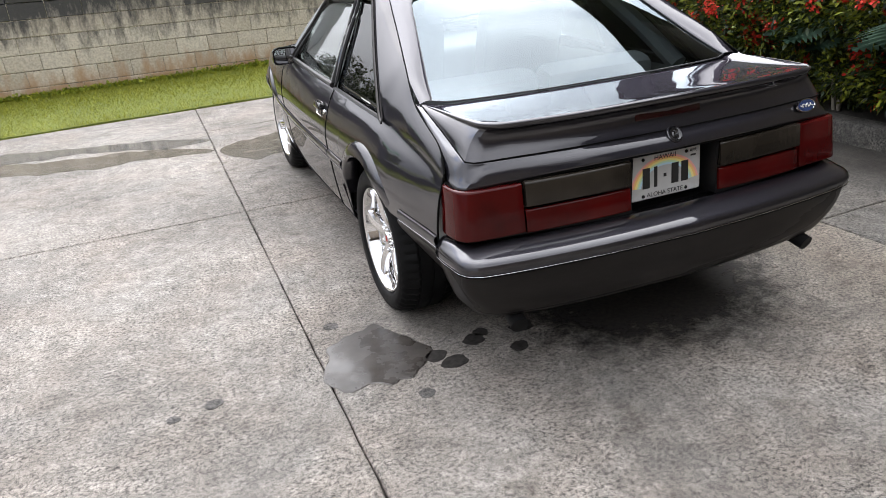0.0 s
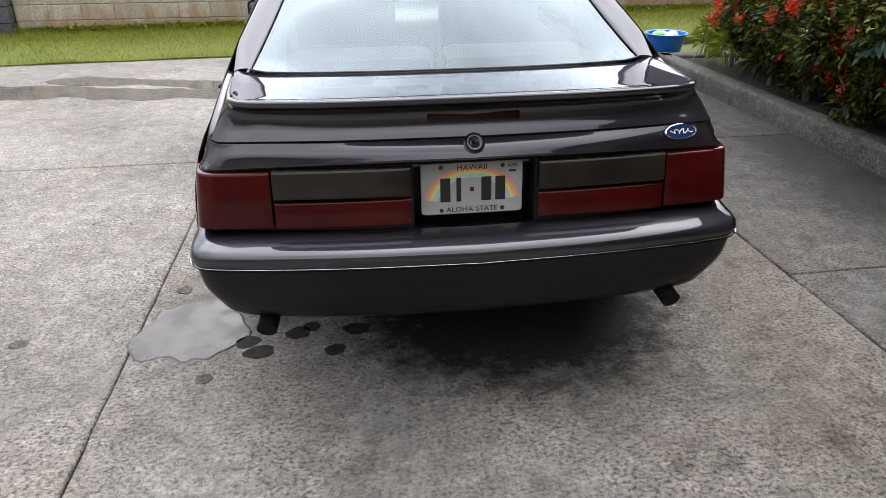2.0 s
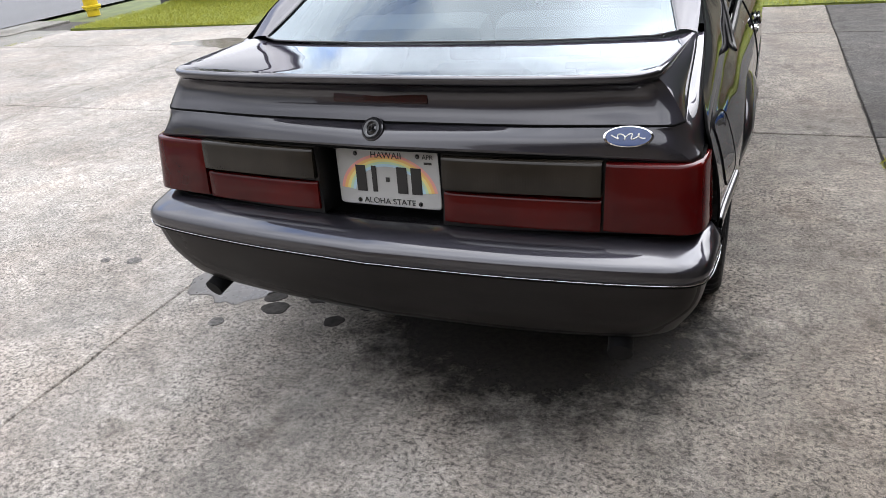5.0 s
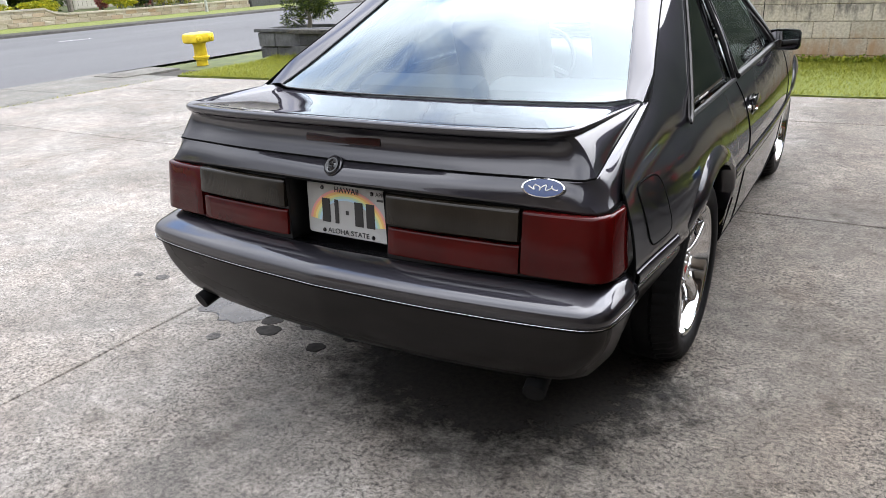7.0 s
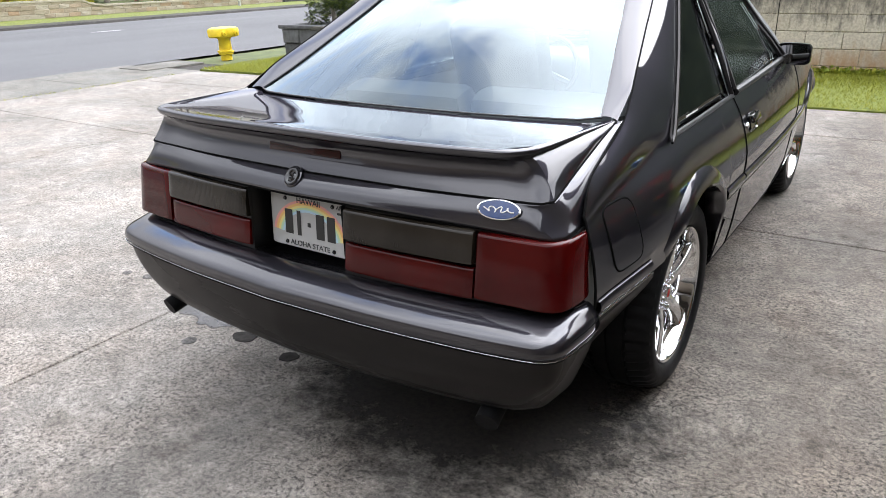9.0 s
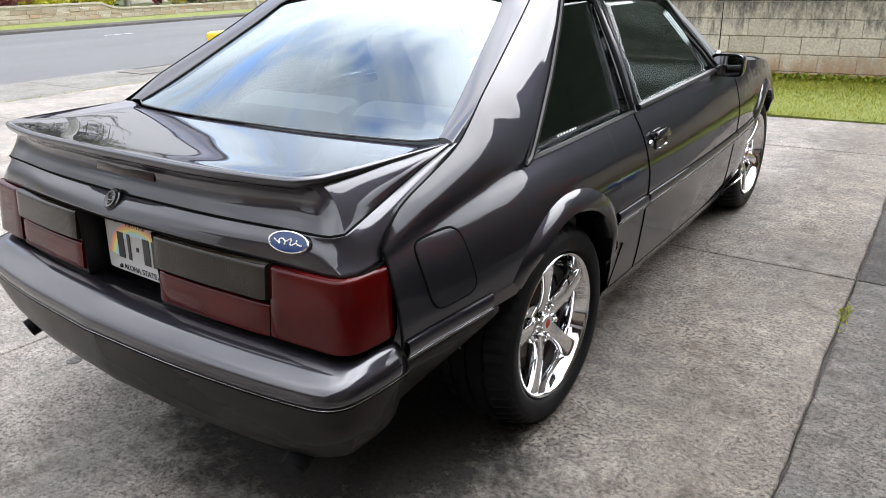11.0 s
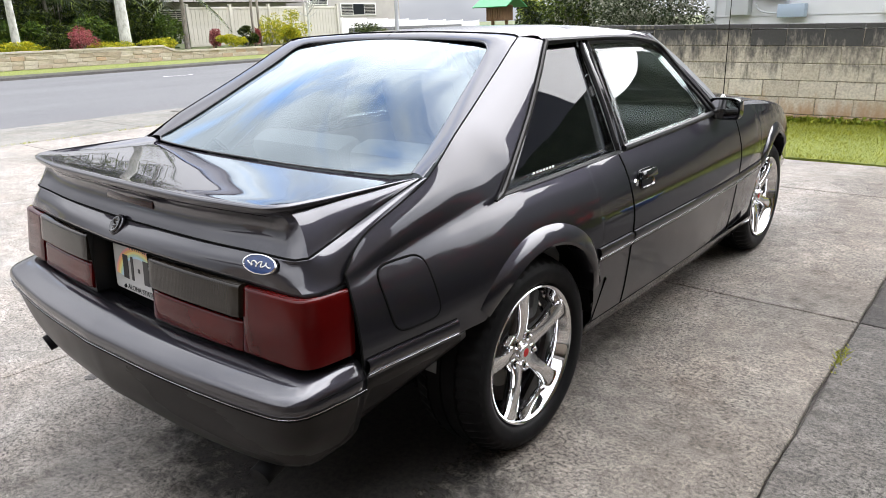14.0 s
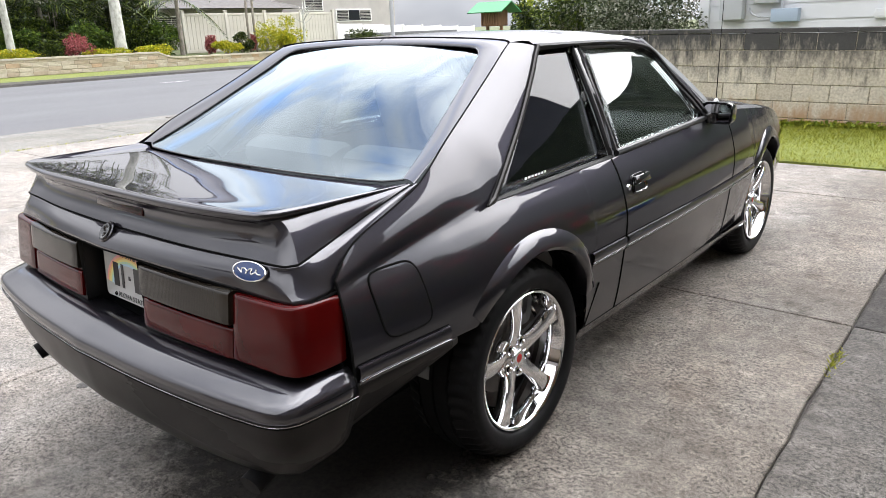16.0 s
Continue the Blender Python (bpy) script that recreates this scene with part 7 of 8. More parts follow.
for row in range(2):
    for k in range(5):
        for sx, yy in ((0, -0.36),):
            put("stone", brick_mesh(f"lav{k % 3}", 0.40, 0.14, 0.235, M_LAVA, 0.010, 0.012), Matrix.Translation((-0.82 + 0.41 * k, -0.36 - 0.03 * row, 0.10 + 0.245 * row)), planter)
    for k in range(2):
        put("stone", brick_mesh(f"lavs{k % 2}", 0.14, 0.40, 0.235, M_LAVA, 0.010, 0.012), Matrix.Translation((-0.97 - 0.03 * row, -0.12 + 0.41 * k, 0.10 + 0.245 * row)), planter)
        put("stone", brick_mesh(f"lavs{k % 2}", 0.14, 0.40, 0.235, M_LAVA, 0.010, 0.012), Matrix.Translation((0.97, -0.12 + 0.41 * k, 0.10 + 0.245 * row)), planter)
bm = bmesh.new()
for size, at in (((2.16, 0.18, 0.06), (0, -0.40, 0.50)), ((2.16, 0.18, 0.06), (0, 0.52, 0.50)), ((0.18, 0.74, 0.06), (-1.0, 0.06, 0.50)), ((0.18, 0.74, 0.06), (1.0, 0.06, 0.50))):
    add_box(bm, size, at, None, 0.008)
part("planter_coping", bm, M_LAVA, planter)
bm = bmesh.new()
add_box(bm, (1.86, 0.8, 0.40), (0, 0.06, 0.22))
part("planter_soil", bm, M_SOIL, planter, "", 0)


def pine(x, y, z, h, seed):
    rg = random.Random(seed)
    ob = thing("clipped_pine", "small clipped pine with bare twisting trunk in the planter", "tree", at=(x, y, 0))
    bm = bmesh.new()
    trunk = spline([(0, 0, z - 0.02), (0.06, 0.02, z + h * 0.3), (-0.05, 0, z + h * 0.6), (0.02, 0, z + h * 0.85)], 10)
    add_tube(bm, trunk, [0.05, 0.047, 0.044, 0.04, 0.036, 0.032, 0.028, 0.022, 0.016, 0.01], 7)
    pads = []
    for k in range(9):
        p = trunk[rg.randrange(3, 10)]
        q = rg.uniform(0, 6.28)
        tip = p + Vector((math.cos(q) * 0.42, math.sin(q) * 0.36, rg.uniform(-0.02, 0.14))) * rg.uniform(0.5, 1.1)
        add_tube(bm, [p, p.lerp(tip, 0.5) + Vector((0, 0, 0.02)), tip], [0.016, 0.012, 0.006], 5)
        pads.append(tip)
    pads.append(trunk[-1])
    part("trunk", bm, M_BARK, ob)

    def place(g):
        c = pads[g.integers(len(pads))]
        d = Vector(g.normal(0, 1, 3)).normalized()
        return c + Vector((d.x * 0.22, d.y * 0.22, d.z * 0.13)) * (0.4 + 0.6 * g.random()), d + Vector((0, 0, 0.6))

    v, f = leaves(5200, place, 0.075, seed, 0.12)
    cr = new("crown", leaf_mesh("crown", v, f, M_LEAF))
    cr.parent = ob


pine(-7.63, 7.27, 0.42, 0.85, 12)

# ---- across the street: garden, fence, houses ----
def palm(x, y, z, h, r, crown, seed, trunk_mat, label, name="palm_tree", lean=0.0):
    rg = random.Random(seed)
    ob = thing(name, label, "tree", "trees across the street", at=(x, y, 0))
    bm = bmesh.new()
    pts = spline([(0, 0, z - 0.15), (lean * 0.4, -lean * 0.2, z + h * 0.5), (lean, -lean * 0.4, z + h)], 14)
    add_tube(bm, pts, [r * (1.25 - 0.45 * i / 13) * (1 + 0.04 * (i % 2)) for i in range(14)], 12)
    part("trunk", bm, trunk_mat, ob)
    top = pts[-1]
    for k in range(crown):
        q = rg.uniform(0, 6.28)
        el = rg.uniform(-0.35, 1.1)
        L = rg.uniform(1.6, 2.3)
        d = Vector((math.cos(q), math.sin(q), 0))
        sd = Vector((-d.y, d.x, 0))
        vs, fs = [], []
        for j in range(16):
            t = (j + 1) / 16
            p = top + d * L * t * math.cos(el * 0.7) + Vector((0, 0, L * (t * math.sin(el) - 0.62 * t * t)))
            wl = 0.52 * math.sin(math.pi * (0.1 + 0.85 * t)) + 0.05
            for sg in (1, -1):
                i = len(vs)
                tip = p + sd * sg * wl * 0.8 + d * wl * 0.5 - Vector((0, 0, wl * 0.55))
                vs += [p - d * 0.03, p + d * 0.03, tip]
                fs.append((i, i + 1, i + 2))
        me = leaf_mesh("frond", vs, fs, M_LEAF)
        o = new("frond", me)
        o.parent = ob
    return ob


palm(-29.4, 8.35, 0.45, 4.2, 0.13, 16, 31, M_TRUNK_PALE, "slender palm with a mottled grey trunk")
palm(-29.2, 12.65, 0.45, 6.0, 0.20, 14, 32, M_TRUNK_PALE, "tall palm with a smooth pale trunk", lean=-0.5)
palm(-29.8, 15.9, 0.45, 2.6, 0.10, 12, 33, M_BARK, "young palm with a fibrous brown trunk")
palm(-31.5, 10.5, 0.5, 2.2, 0.10, 14, 34, M_BARK, "bushy palm behind the garden wall")
palm(-31.3, 13.5, 0.5, 2.6, 0.10, 14, 35, M_BARK, "bushy palm behind the garden wall")
palm(-31.8, 6.4, 0.5, 2.8, 0.10, 14, 36, M_BARK, "bushy palm behind the garden wall")


def cane_clump(x, y, seed, n=16, h=4.5, w=1.1):
    rg = random.Random(seed)
    ob = thing("cane_palm", "clump of tall thin dark green canes", "palm clump", "cane palms across the street", at=(x, y, 0))
    vs, fs = [], []
    for k in range(n):
        a = Vector((rg.uniform(-w, w) * 0.5, rg.uniform(-w, w), 0.4))
        b = a + Vector((rg.uniform(-0.3, 0.3), rg.uniform(-0.6, 0.6), h * rg.uniform(0.8, 1.1)))
        bm = bmesh.new()
        add_tube(bm, spline([a, a.lerp(b, 0.5) + Vector((rg.uniform(-0.1, 0.1), rg.uniform(-0.1, 0.1), 0)), b], 6), [0.028, 0.026, 0.024, 0.022, 0.02, 0.016], 5)
        part("cane", bm, M_BARK if k % 3 == 0 else M_LEAF, ob)
        for m in range(7):
            q = rg.uniform(0, 6.28)
            p = a.lerp(b, rg.uniform(0.25, 1.0))
            d = Vector((math.cos(q), math.sin(q), 0.35))
            sd = Vector((-d.y, d.x, 0))
            L = rg.uniform(0.7, 1.2)
            for j in range(8):
                t = (j + 1) / 8
                c = p + d * L * t - Vector((0, 0, 0.5 * L * t * t))
                for sg in (1, -1):
                    i = len(vs)
                    vs += [c - d * 0.03, c + d * 0.03, c + sd * sg * 0.26 + d * 0.2 - Vector((0, 0, 0.16))]
                    fs.append((i, i + 1, i + 2))
    o = new("foliage", leaf_mesh("foliage", vs, fs, M_LEAF))
    o.parent = ob


for k, y in enumerate((9.3, 10.7, 12.0, 13.4, 14.6, 15.4, 7.0, 5.2)):
    cane_clump(-32.2 - 0.5 * (k % 2), y, 50 + k)
# green background hedge behind the canes
bm = bmesh.new()
shr = [(-34.0, 4.0 + 2.2 * k) for k in range(6)]
for k, (x, y) in enumerate(shr):
    shrub("tall_hedge", (x, y, 1.7), (1.1, 1.4, 1.7), 2600, 0.22, M_LEAF, "tall dark green hedge bush behind the canes", 300 + k, 0, clumps=26, group="hedge across the street")
for k, (x, y, rx, ry, rz, m, nm, lb) in enumerate((
        (-29.0, 10.75, 0.55, 0.62, 0.50, M_LEAF_RED, "red_bush", "rounded bush with fine reddish pink leaves"),
        (-28.8, 9.6, 0.5, 0.6, 0.4, M_LEAF, "bed_bush", "low green bush behind the stone wall"),
        (-28.7, 11.7, 0.35, 1.1, 0.22, M_LEAF_CROTON, "bed_bush", "low yellow-green bush along the wall top"),
        (-28.7, 13.9, 0.35, 0.9, 0.24, M_LEAF_CROTON, "bed_bush", "low yellow-green bush along the wall top"),
        (-28.7, 8.2, 0.4, 1.0, 0.26, M_LEAF_CROTON, "bed_bush", "low yellow-green bush along the wall top"),
        (-28.7, 6.5, 0.4, 0.9, 0.3, M_LEAF_CROTON, "bed_bush", "low yellow-green bush along the wall top"),
        (-28.7, 17.6, 0.35, 0.8, 0.26, M_LEAF_CROTON, "bed_bush", "low yellow-green bush along the wall top"),
        (-29.0, 18.7, 0.4, 0.55, 0.45, M_LEAF, "bed_bush", "tuft of narrow green leaves"),
        (-29.2, 20.3, 0.5, 0.7, 0.80, M_LEAF_CROTON, "croton_bush", "upright bush with bright yellow-green leaves"),
        (-29.2, 21.9, 0.5, 0.9, 0.78, M_LEAF_CROTON, "croton_bush", "upright bush with bright yellow-green leaves"),
        (-29.0, 21.2, 0.4, 0.7, 0.4, M_LEAF_CROTON, "croton_bush", "low bush with bright yellow-green leaves"),
        (-29.3, 17.1, 0.22, 0.26, 0.42, M_LEAF_RED, "red_plant", "upright plant with dark red leaves"),
        (-29.3, 19.5, 0.18, 0.2, 0.38, M_LEAF_RED, "red_plant", "upright plant with dark red leaves"))):
    shrub(nm, (x, y, 0.5 + rz), (rx, ry, rz), 2200, 0.11 if m is not M_LEAF_RED else 0.09, m, lb, 400 + k, 0, clumps=16, group="bushes behind the stone wall")
for k, (x, y, r, h, m) in enumerate(((-30.2, 5.6, 0.9, 0.9, M_LEAF_MID), (-30.4, 7.3, 0.8, 0.75, M_LEAF_MID), (-30.3, 8.9, 0.9, 0.7, M_LEAF_MID), (-30.6, 9.9, 0.7, 0.9, M_LEAF), (-30.4, 11.5, 0.9, 0.8, M_LEAF_MID), (-30.6, 12.9, 0.8, 0.7, M_LEAF_MID), (-30.4, 14.2, 0.8, 0.85, M_LEAF), (-30.2, 15.3, 0.6, 0.8, M_LEAF_MID), (-31.2, 6.5, 1.0, 1.3, M_LEAF), (-31.4, 9.4, 1.0, 1.4, M_LEAF), (-31.4, 12.2, 1.0, 1.4, M_LEAF), (-31.4, 14.6, 1.0, 1.3, M_LEAF))):
    shrub("under_bush", (x, y, 0.45 + h), (r * 0.8, r, h), 2600, 0.16, m, "leafy green bush below the palms", 440 + k, 0, clumps=18, group="bushes below the palms")
# thin trees by the fence
for k, (x, y, h) in enumerate(((-29.3, 19.4, 3.2), (-29.4, 19.85, 3.4))):
    bm = bmesh.new()
    add_tube(bm, spline([(x, y, 0.4), (x + 0.05, y - 0.1, 1.8), (x - 0.1, y + 0.05, 0.4 + h)], 8), 0.06, 8)
    solid("bare_trunk", bm, M_BARK, "slim brown tree trunk in front of the fence", "tree", "slim trunks by the fence")
bm = bmesh.new()
rg = random.Random(8)
add_tube(bm, [(-26.9, 20.9, 0.05), (-26.9, 20.95, 1.5), (-26.95, 21.0, 2.4)], [0.07, 0.06, 0.05], 8)
for k in range(9):
    q = rg.uniform(0, 6.28)
    p = Vector((-26.93, 20.98, rg.uniform(1.7, 2.4)))
    t = p + Vector((0.5 * math.cos(q), 0.7 * math.sin(q), rg.uniform(0.3, 0.8)))
    add_tube(bm, [p, p.lerp(t, 0.5) + Vector((0, 0, -0.05)), t], [0.03, 0.02, 0.008], 5)
solid("street_tree", bm, M_TRUNK_PALE, "small bare pale-barked street tree", "tree")

# vinyl fence
_m = Mat("cream_vinyl", (0.66, 0.62, 0.53), 0.5)
_m.to("Base Color", _m.ramp(_m.noise(1.3, 4), [(0.3, (0.468, 0.4407, 0.3744)), (0.7, (0.546, 0.5187, 0.4524))]))
M_CREAM = _m.mat
fence = thing("vinyl_fence", "cream vinyl board fence behind the garden", "fence", at=(-30.3, 17.1, 0))
bm_board = bmesh.new()
add_box(bm_board, (0.03, 0.205, 1.75), (0, 0, 0), None, 0.004)
board_me = bpy.data.meshes.new("board")
bm_board.to_mesh(board_me)
bm_board.free()
board_me.materials.append(M_CREAM)
for k in range(44):
    put("board", board_me, Matrix.Translation((0, -0.6 + 0.215 * k, 1.42)), fence)
for k in range(5):
    bm = bmesh.new()
    add_box(bm, (0.13, 0.13, 2.0), (0.02, -0.7 + 2.37 * k, 1.45), None, 0.01)
    add_box(bm, (0.16, 0.16, 0.05), (0.02, -0.7 + 2.37 * k, 2.47), None, 0.015)
    part("post", bm, M_CREAM, fence)
for z in (0.58, 2.30):
    bm = bmesh.new()
    add_box(bm, (0.06, 9.45, 0.12), (0.0, 4.03, z), None, 0.008)
    part("rail", bm, M_CREAM, fence)

white_fence = thing("white_fence", "low white panel fence down the street", "fence", at=(-30.3, 26.2, 0))
for k in range(7):
    bm = bmesh.new()
    add_box(bm, (0.06, 1.80, 1.05 - 0.03 * k), (0, 0.95 + 1.85 * k, 1.15 - 0.045 * k), None, 0.01)
    part("panel", bm, M_WHITE, white_fence)
for k in range(8):
    bm = bmesh.new()
    add_box(bm, (0.12, 0.12, 1.5), (0.02, 1.85 * k, 0.98 - 0.05 * k), None, 0.01)
    part("post", bm, M_WHITE, white_fence)

_m = Mat("grey_render", (0.42, 0.39, 0.36), 0.85)
_m.to("Base Color", _m.ramp(_m.noise(0.8, 5), [(0.3, (0.37, 0.345, 0.32)), (0.7, (0.47, 0.44, 0.41))]))
M_RENDER = _m.mat
_m = Mat("dark_roof", (0.06, 0.055, 0.05), 0.8)
_m.to("Base Color", _m.ramp(_m.noise(5, 4), [(0.3, (0.045, 0.04, 0.036)), (0.7, (0.10, 0.09, 0.08))]))
M_ROOF = _m.mat
M_PANE = Mat("dark_window_pane", (0.02, 0.022, 0.025), 0.08).mat


def house(name, label, x0, x1, y0, y1, h, wall_mat, roof_mat, at, windows, over=0.6, rise=1.2):
    ob = thing(name, label, "house", at=at)
    bm = bmesh.new()
    add_box(bm, (x1 - x0, y1 - y0, h), ((x0 + x1) / 2, (y0 + y1) / 2, h / 2 - 0.1))
    part("wall", bm, wall_mat, ob, "", 0)
    bm = bmesh.new()
    cx = (x0 + x1) / 2
    a = [Vector((x0 - over, y0 - over, h - 0.15)), Vector((cx, y0 - over + 1.5, h + rise)), Vector((x1 + over, y0 - over, h - 0.15))]
    b = [Vector((x0 - over, y1 + over, h - 0.15)), Vector((cx, y1 + over - 1.5, h + rise)), Vector((x1 + over, y1 + over, h - 0.15))]
    va, vb = [bm.verts.new(p) for p in a], [bm.verts.new(p) for p in b]
    bm.faces.new((va[0], va[1], vb[1], vb[0]))
    bm.faces.new((va[1], va[2], vb[2], vb[1]))
    bm.faces.new((va[0], va[2], va[1]))
    bm.faces.new((vb[0], vb[1], vb[2]))
    bm.faces.new((va[0], vb[0], vb[2], va[2]))
    part("roof", bm, roof_mat, ob, "", 0)
    for face, u, z, w, hh, n in windows:
        bm = bmesh.new()
        if face == 'x':
            add_box(bm, (0.10, w, hh), (x1 + 0.01, u, z), None, 0.006)
        else:
            add_box(bm, (w, 0.10, hh), (u, y0 - 0.01, z), None, 0.006)
        win = part("window", bm, M_WHITE, ob, "white framed window")
        for k in range(n):
            bm = bmesh.new()
            pw = (w - 0.08) / n - 0.06
            q = u - w / 2 + 0.07 + (k + 0.5) * (w - 0.14) / n
            if face == 'x':
                add_box(bm, (0.06, pw, hh - 0.14), (x1 + 0.035, q, z))
            else:
                add_box(bm, (pw, 0.06, hh - 0.14), (q, y0 - 0.035, z))
            pane = part("pane", bm, M_PANE, win, "", 0)
            if hh < 0.9 and k != 1 or hh > 0.9:
                bm = bmesh.new()
                for j in range(int((hh - 0.14) / 0.1)):
                    zz = z - (hh - 0.14) / 2 + 0.06 + 0.1 * j
                    if face == 'x':
                        add_box(bm, (0.02, pw - 0.03, 0.035), (x1 + 0.07, q, zz), Matrix.Rotation(radians(30), 4, 'Y'))
                    else:
                        add_box(bm, (pw - 0.03, 0.02, 0.035), (q, y0 - 0.07, zz), Matrix.Rotation(radians(30), 4, 'X'))
                part("louvre", bm, M_RENDER, win, "", 0)
    return ob


house("street_house", "grey rendered house with louvred windows behind the fence", -12, 0, 0, 8.6, 5.2, M_RENDER, M_ROOF, (-36.5, 29.0, 0), [('x', 4.4, 2.35, 3.4, 0.85, 3), ('x', 0.8, 3.3, 1.6, 1.3, 2)])
house("carport_house", "low house with a dark overhanging roof behind the fence", -10, 0, 0, 11.0, 2.9, Mat("shade_wall", (0.30, 0.28, 0.25), 0.8).mat, M_ROOF, (-35.0, 15.0, 0), [('x', 7.5, 1.9, 2.0, 1.0, 2), ('x', 3.5, 1.9, 2.0, 1.0, 2)], 1.0, 1.2)

# street pole
bm = bmesh.new()
add_lathe(bm, [(-0.1, 0.10), (3.0, 0.09), (7.0, 0.075)], 'z', 16, (-22.9, 23.1, 0))
solid("street_pole", bm, Mat("galvanised", (0.45, 0.46, 0.47), 0.5, 0.6).mat, "grey galvanised street pole", "pole")

# garden beyond the block wall
for k, (x, y, rx, rz, m, lb) in enumerate(((-3.9, 10.6, 1.15, 0.85, M_LEAF_SILVER, "broad bush with pale blossom behind the wall"), (-5.9, 11.6, 0.7, 0.75, M_LEAF, "dark round bush behind the wall"), (-5.0, 11.2, 0.9, 0.8, M_LEAF, "dark green bush behind the wall"))):
    shrub("garden_bush", (x, y, 0.75 + rz * 0.5), (rx, 0.8, rz), 9500, 0.08, m, lb, 500 + k, 0, clumps=34, group="bushes beyond the wall")
for k, (x, y, s) in enumerate(((-19.0, 30.0, 1.2), (-16.6, 29.0, 1.3), (-14.6, 28.0, 1.0), (-17.5, 27.0, 0.9), (-13.2, 26.5, 0.9), (-20.5, 31.5, 1.1))):
    shrub("yellow_bush", (x, y, 1.2), (s, s, 1.25 * s), 1500, 0.22, M_LEAF_LIME if k % 2 == 0 else M_LEAF, "yellow-green garden bush in the distance", 520 + k, 0, clumps=16, group="bushes beyond the wall")

bird = thing("feeder_house", "small wooden hutch with a green roof beyond the wall", "hutch", at=(-6.9, 10.2, 0))
bm = bmesh.new()
add_box(bm, (0.42, 0.34, 0.30), (0, 0, 1.46), None, 0.01)
for x in (-0.17, 0.17):
    add_box(bm, (0.05, 0.05, 1.4), (x, 0, 0.65))
_m = Mat("brown_wood", (0.22, 0.12, 0.06), 0.7)
_m.to("Base Color", _m.ramp(_m.noise(8, 5, 0.6, (8, 8, 1)), [(0.3, (0.15, 0.08, 0.04)), (0.7, (0.28, 0.16, 0.085))]))
part("hutch_body", bm, _m.mat, bird, "brown slatted wood", 0)
for k in range(7):
    bm = bmesh.new()
    add_box(bm, (0.03, 0.02, 0.26), (-0.18 + 0.06 * k, -0.18, 1.46), None, 0.004)
    part("slat", bm, _m.mat, bird, "", 0)
bm = bmesh.new()
rows = [[Vector((x, y, z)) for x in (-0.42, 0.42)] for y, z in ((-0.36, 1.58), (0, 1.78), (0.36, 1.58))]
add_grid(bm, rows)
part("hutch_roof", bm, Mat("green_roof", (0.03, 0.22, 0.08), 0.5).mat, bird, "green roof", 0, 0.02)
pick = thing("picket_fence", "weathered wooden pickets beyond the wall", "fence", at=(-6.3, 11.4, 0))
for k in range(9):
    bm = bmesh.new()
    add_box(bm, (0.07, 0.025, 1.7), (0.1 * k, 0, 0.85), None, 0.004)
    part("picket", bm, M_CREAM, pick, "", 0)

# neighbour's white boarded house beyond the wall
white_house = thing("neighbour_house", "white house with wide horizontal boards beyond the wall", "house", at=(-2.75, 10.6, 0))
_m = Mat("white_boards", (0.74, 0.76, 0.78), 0.55)
_m.to("Base Color", _m.ramp(_m.noise(1.2, 4), [(0.3, (0.64, 0.656, 0.672)), (0.7, (0.696, 0.712, 0.728))]))
M_BOARDS = _m.mat
bm = bmesh.new()
add_box(bm, (3.0, 7.0, 3.6), (1.50, 3.58, 1.8))
part("wall", bm, M_BOARDS, white_house, "", 0)
for k in range(14):
    bm = bmesh.new()
    rows = [[Vector((x, y, z)) for x in (0.0, 3.0)] for y, z in ((0.07, 0.25 * k), (0.045, 0.25 * k), (0.06, 0.25 * k + 0.245), (0.07, 0.25 * k + 0.245))]
    add_grid(bm, rows)
    part("board", bm, M_BOARDS, white_house, "", 0)
for x in (0.02, 2.95):
    bm = bmesh.new()
    add_box(bm, (0.16, 0.10, 3.6), (x, 0.02, 1.8), None, 0.008)
    part("corner_board", bm, M_BOARDS, white_house, "", 0)
bm = bmesh.new()
rows = [[Vector((x, y, z)) for x in (-0.7, 3.7)] for y, z in ((-0.7, 3.5), (3.5, 4.9), (7.7, 3.5))]
add_grid(bm, rows)
part("roof", bm, M_ROOF, white_house, "", 0, 0.1)
M_BOXGREY = Mat("grey_meter_paint", (0.48, 0.50, 0.52), 0.5).mat
M_BOXBLUE = Mat("blue_grey_cover", (0.35, 0.43, 0.52), 0.5).mat
for nm, x, z, w, h, d, m, lb in (("meter_box", 0.50, 1.75, 0.36, 0.95, 0.20, M_BOXGREY, "tall pale grey meter box"), ("meter_box", 1.02, 1.72, 0.36, 0.42, 0.16, M_BOXGREY, "square pale grey meter box"), ("cable_box", 1.32, 1.32, 0.40, 0.20, 0.18, M_BOXBLUE, "blue-grey cable box"), ("wall_vent", 2.62, 1.30, 0.16, 0.13, 0.10, M_BOARDS, "small white wall vent")):
    bm = bmesh.new()
    add_box(bm, (w, d, h), (x, 0.045 - d / 2, z), None, 0.012)
    part(nm, bm, m, white_house, lb)
bm = bmesh.new()
add_tube(bm, spline([(0.75, 0.0, 1.45), (0.80, -0.03, 1.36), (0.95, -0.05, 1.30), (1.14, -0.03, 1.30)], 12), 0.014, 6)
add_tube(bm, [(1.24, 0.0, 1.9), (1.24, 0.0, 1.42)], 0.018, 6)
part("conduit", bm, M_BOXGREY, white_house, "grey conduit")

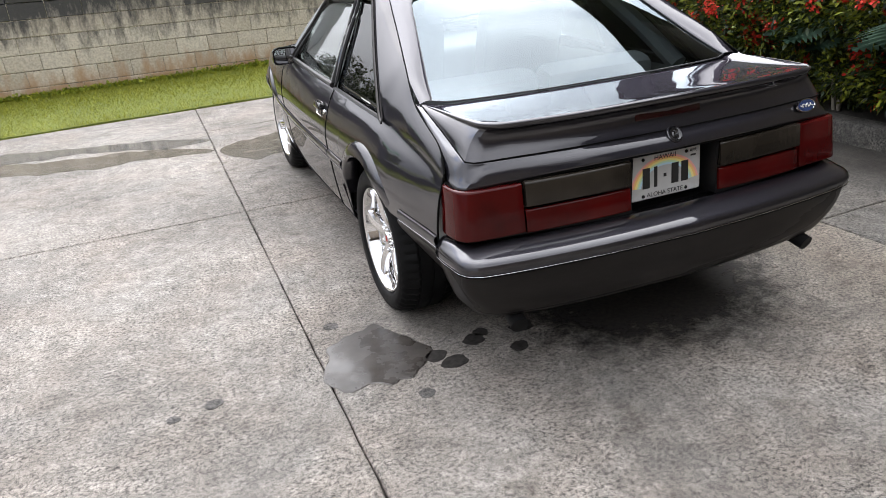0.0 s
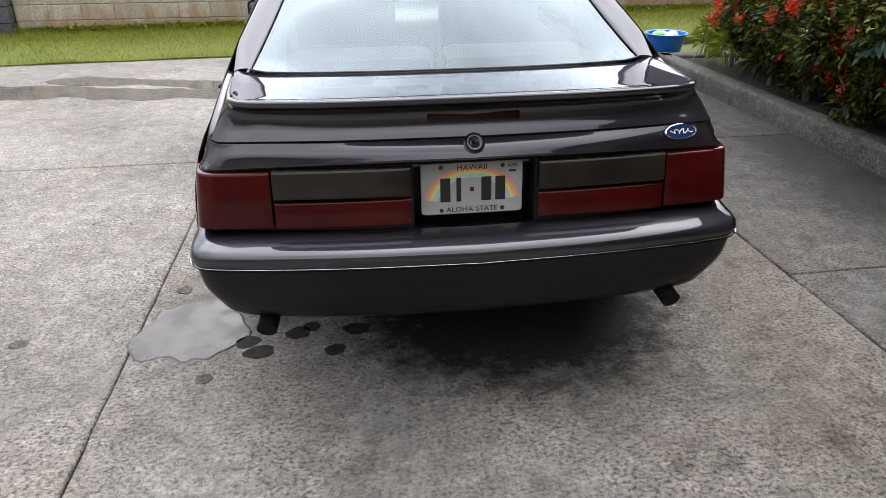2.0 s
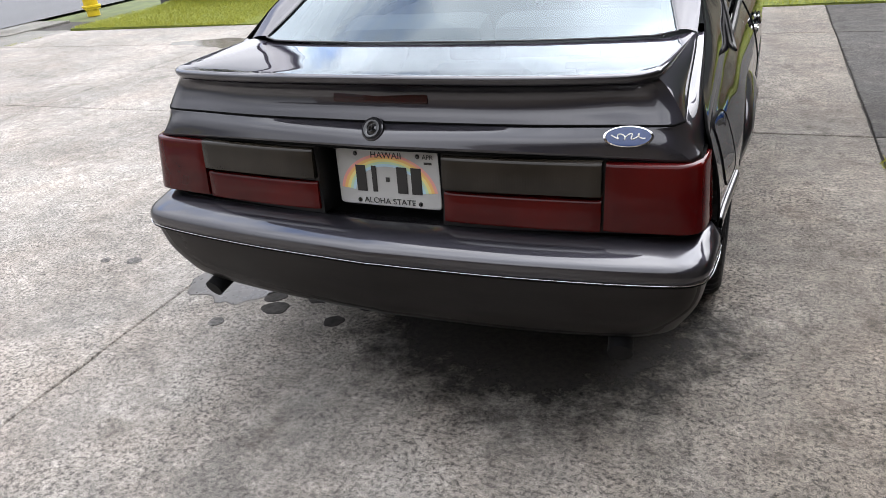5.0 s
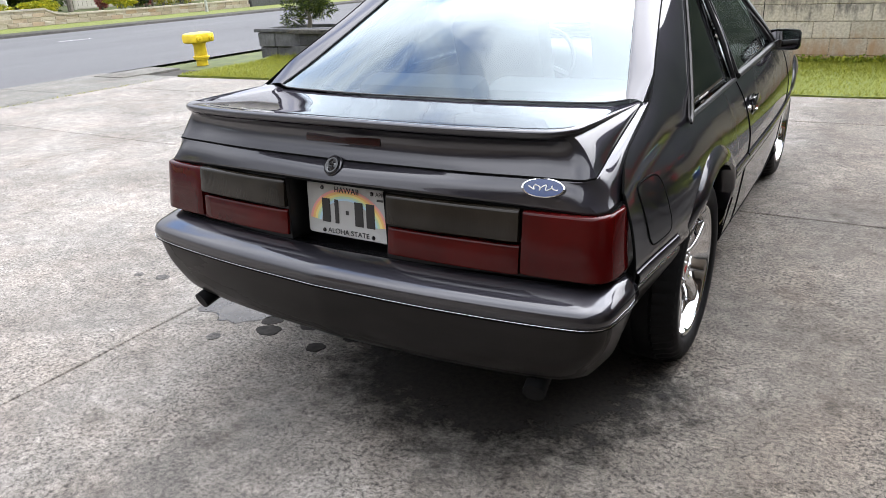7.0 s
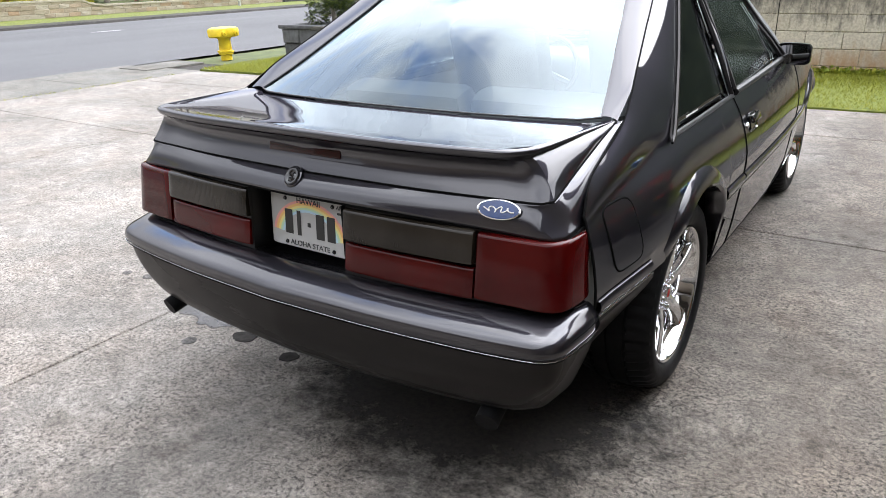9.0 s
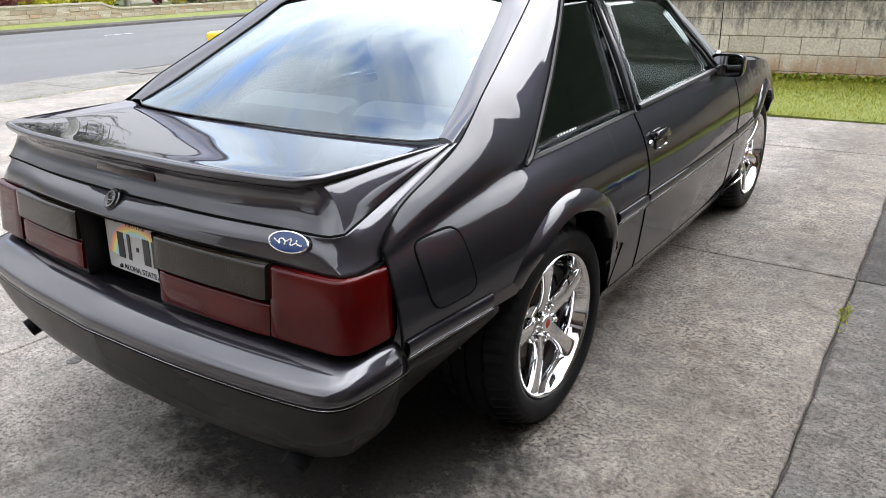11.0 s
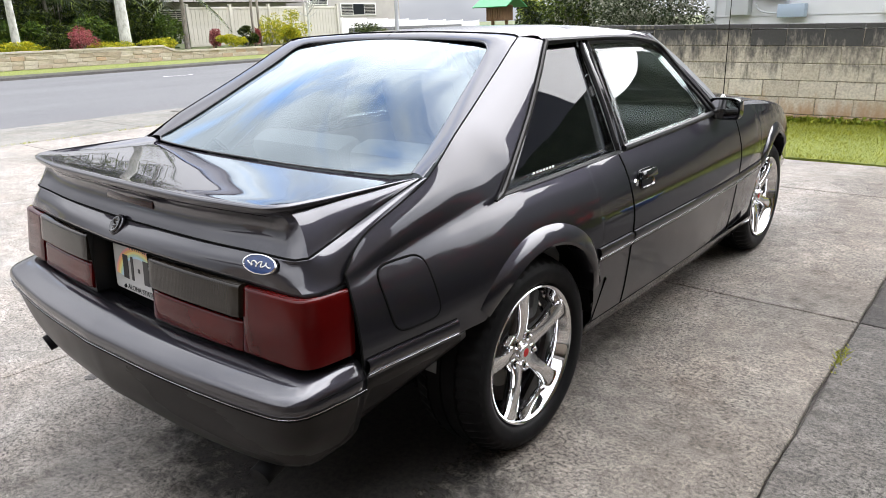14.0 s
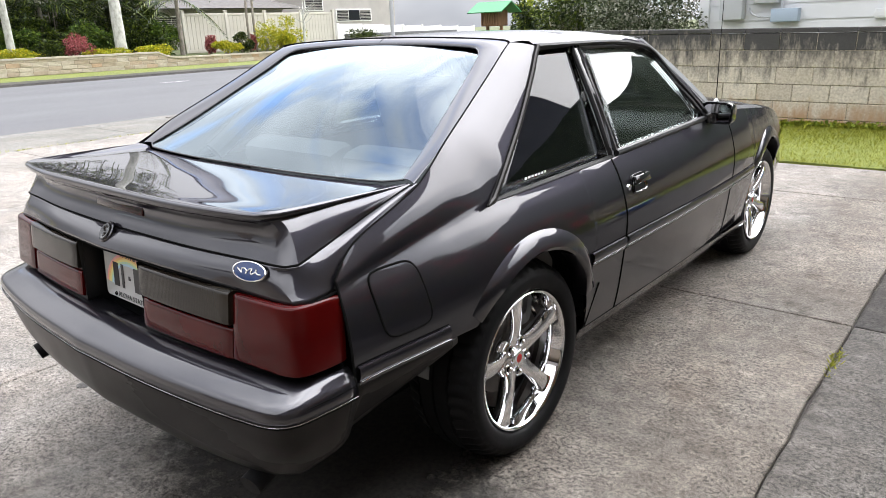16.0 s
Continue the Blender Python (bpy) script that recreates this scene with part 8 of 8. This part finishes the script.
# unseen house, placed after a dark eave mirrored in the rear glass, blocking sky
house("side_house", "tall tan house with deep eaves beyond the planting bed", 0, 8.0, 0, 15.0, 5.6, Mat("tan_house_wall", (0.20, 0.17, 0.135), 0.85).mat, M_ROOF, (5.75, -12.0, 0), [], 1.75, 1.6)
# unseen house added behind the camera to close the place and hold back light
house("home", "unseen plain house added behind the driveway to hold back light", 0, 13.0, 0, 8.0, 2.9, Mat("brown_house_wall", (0.16, 0.13, 0.10), 0.8).mat, M_ROOF, (-5.0, -15.5, 0), [], 0.9, 1.5)

# weeds in the joint
me = bpy.data.meshes.new("joint_weeds")
v, f = blades(70, lambda rg: (1.482 + rg.normal(0, 0.012), 1.27 + rg.normal(0, 0.06), 0.0), 0.01, 0.03, 0.006, 17, 0.9)
v2, f2 = blades(140, lambda rg: (lambda y: (jx(0, y) + rg.normal(0, 0.02), y, 0.0))(rg.uniform(1.4, 4.7)), 0.01, 0.035, 0.012, 18, 0.9)
me.from_pydata(v + v2, [], f + [tuple(i + len(v) for i in t) for t in f2])
me.materials.append(M_GRASS)
tagged(new("joint_weeds", me), "tiny green weeds growing in the slab joints", "weeds", kind="stuff")

# the street and the gardens, drawn by pacing, are set out to true distance
road_side = {"road", "ground", "driveway", "apron", "lawn", "grass", "wall_north", "pilaster", "low_wall"}
for ob in list(bpy.data.objects):
    if ob.parent or ob.type == 'CAMERA' or ob.type == 'LIGHT' or ob.name in road_side or ob == car:
        continue
    kin = [ob] + [o for o in bpy.data.objects if o.parent == ob]
    bpy.context.view_layer.update()
    pts = [o.matrix_world @ Vector(o.bound_box[k]) for o in kin if o.type == 'MESH' for k in (0, 6)]
    mid = sum(pts, Vector()) / len(pts)
    if mid.x < -11.5:
        ob.matrix_world = Matrix.Translation((0, 1.1, 0)) @ Matrix.Scale(1.05, 4) @ ob.matrix_world
    elif mid.x < -4.9 or mid.y > 8.3:
        away = Vector((mid.x * 1.035, mid.y * 1.045 - 0.027 * min(mid.x, 0.0), 0)) - Vector((mid.x, mid.y, 0)) * 1.035
        ob.matrix_world = Matrix.Translation(away) @ Matrix.Scale(1.035, 4) @ ob.matrix_world
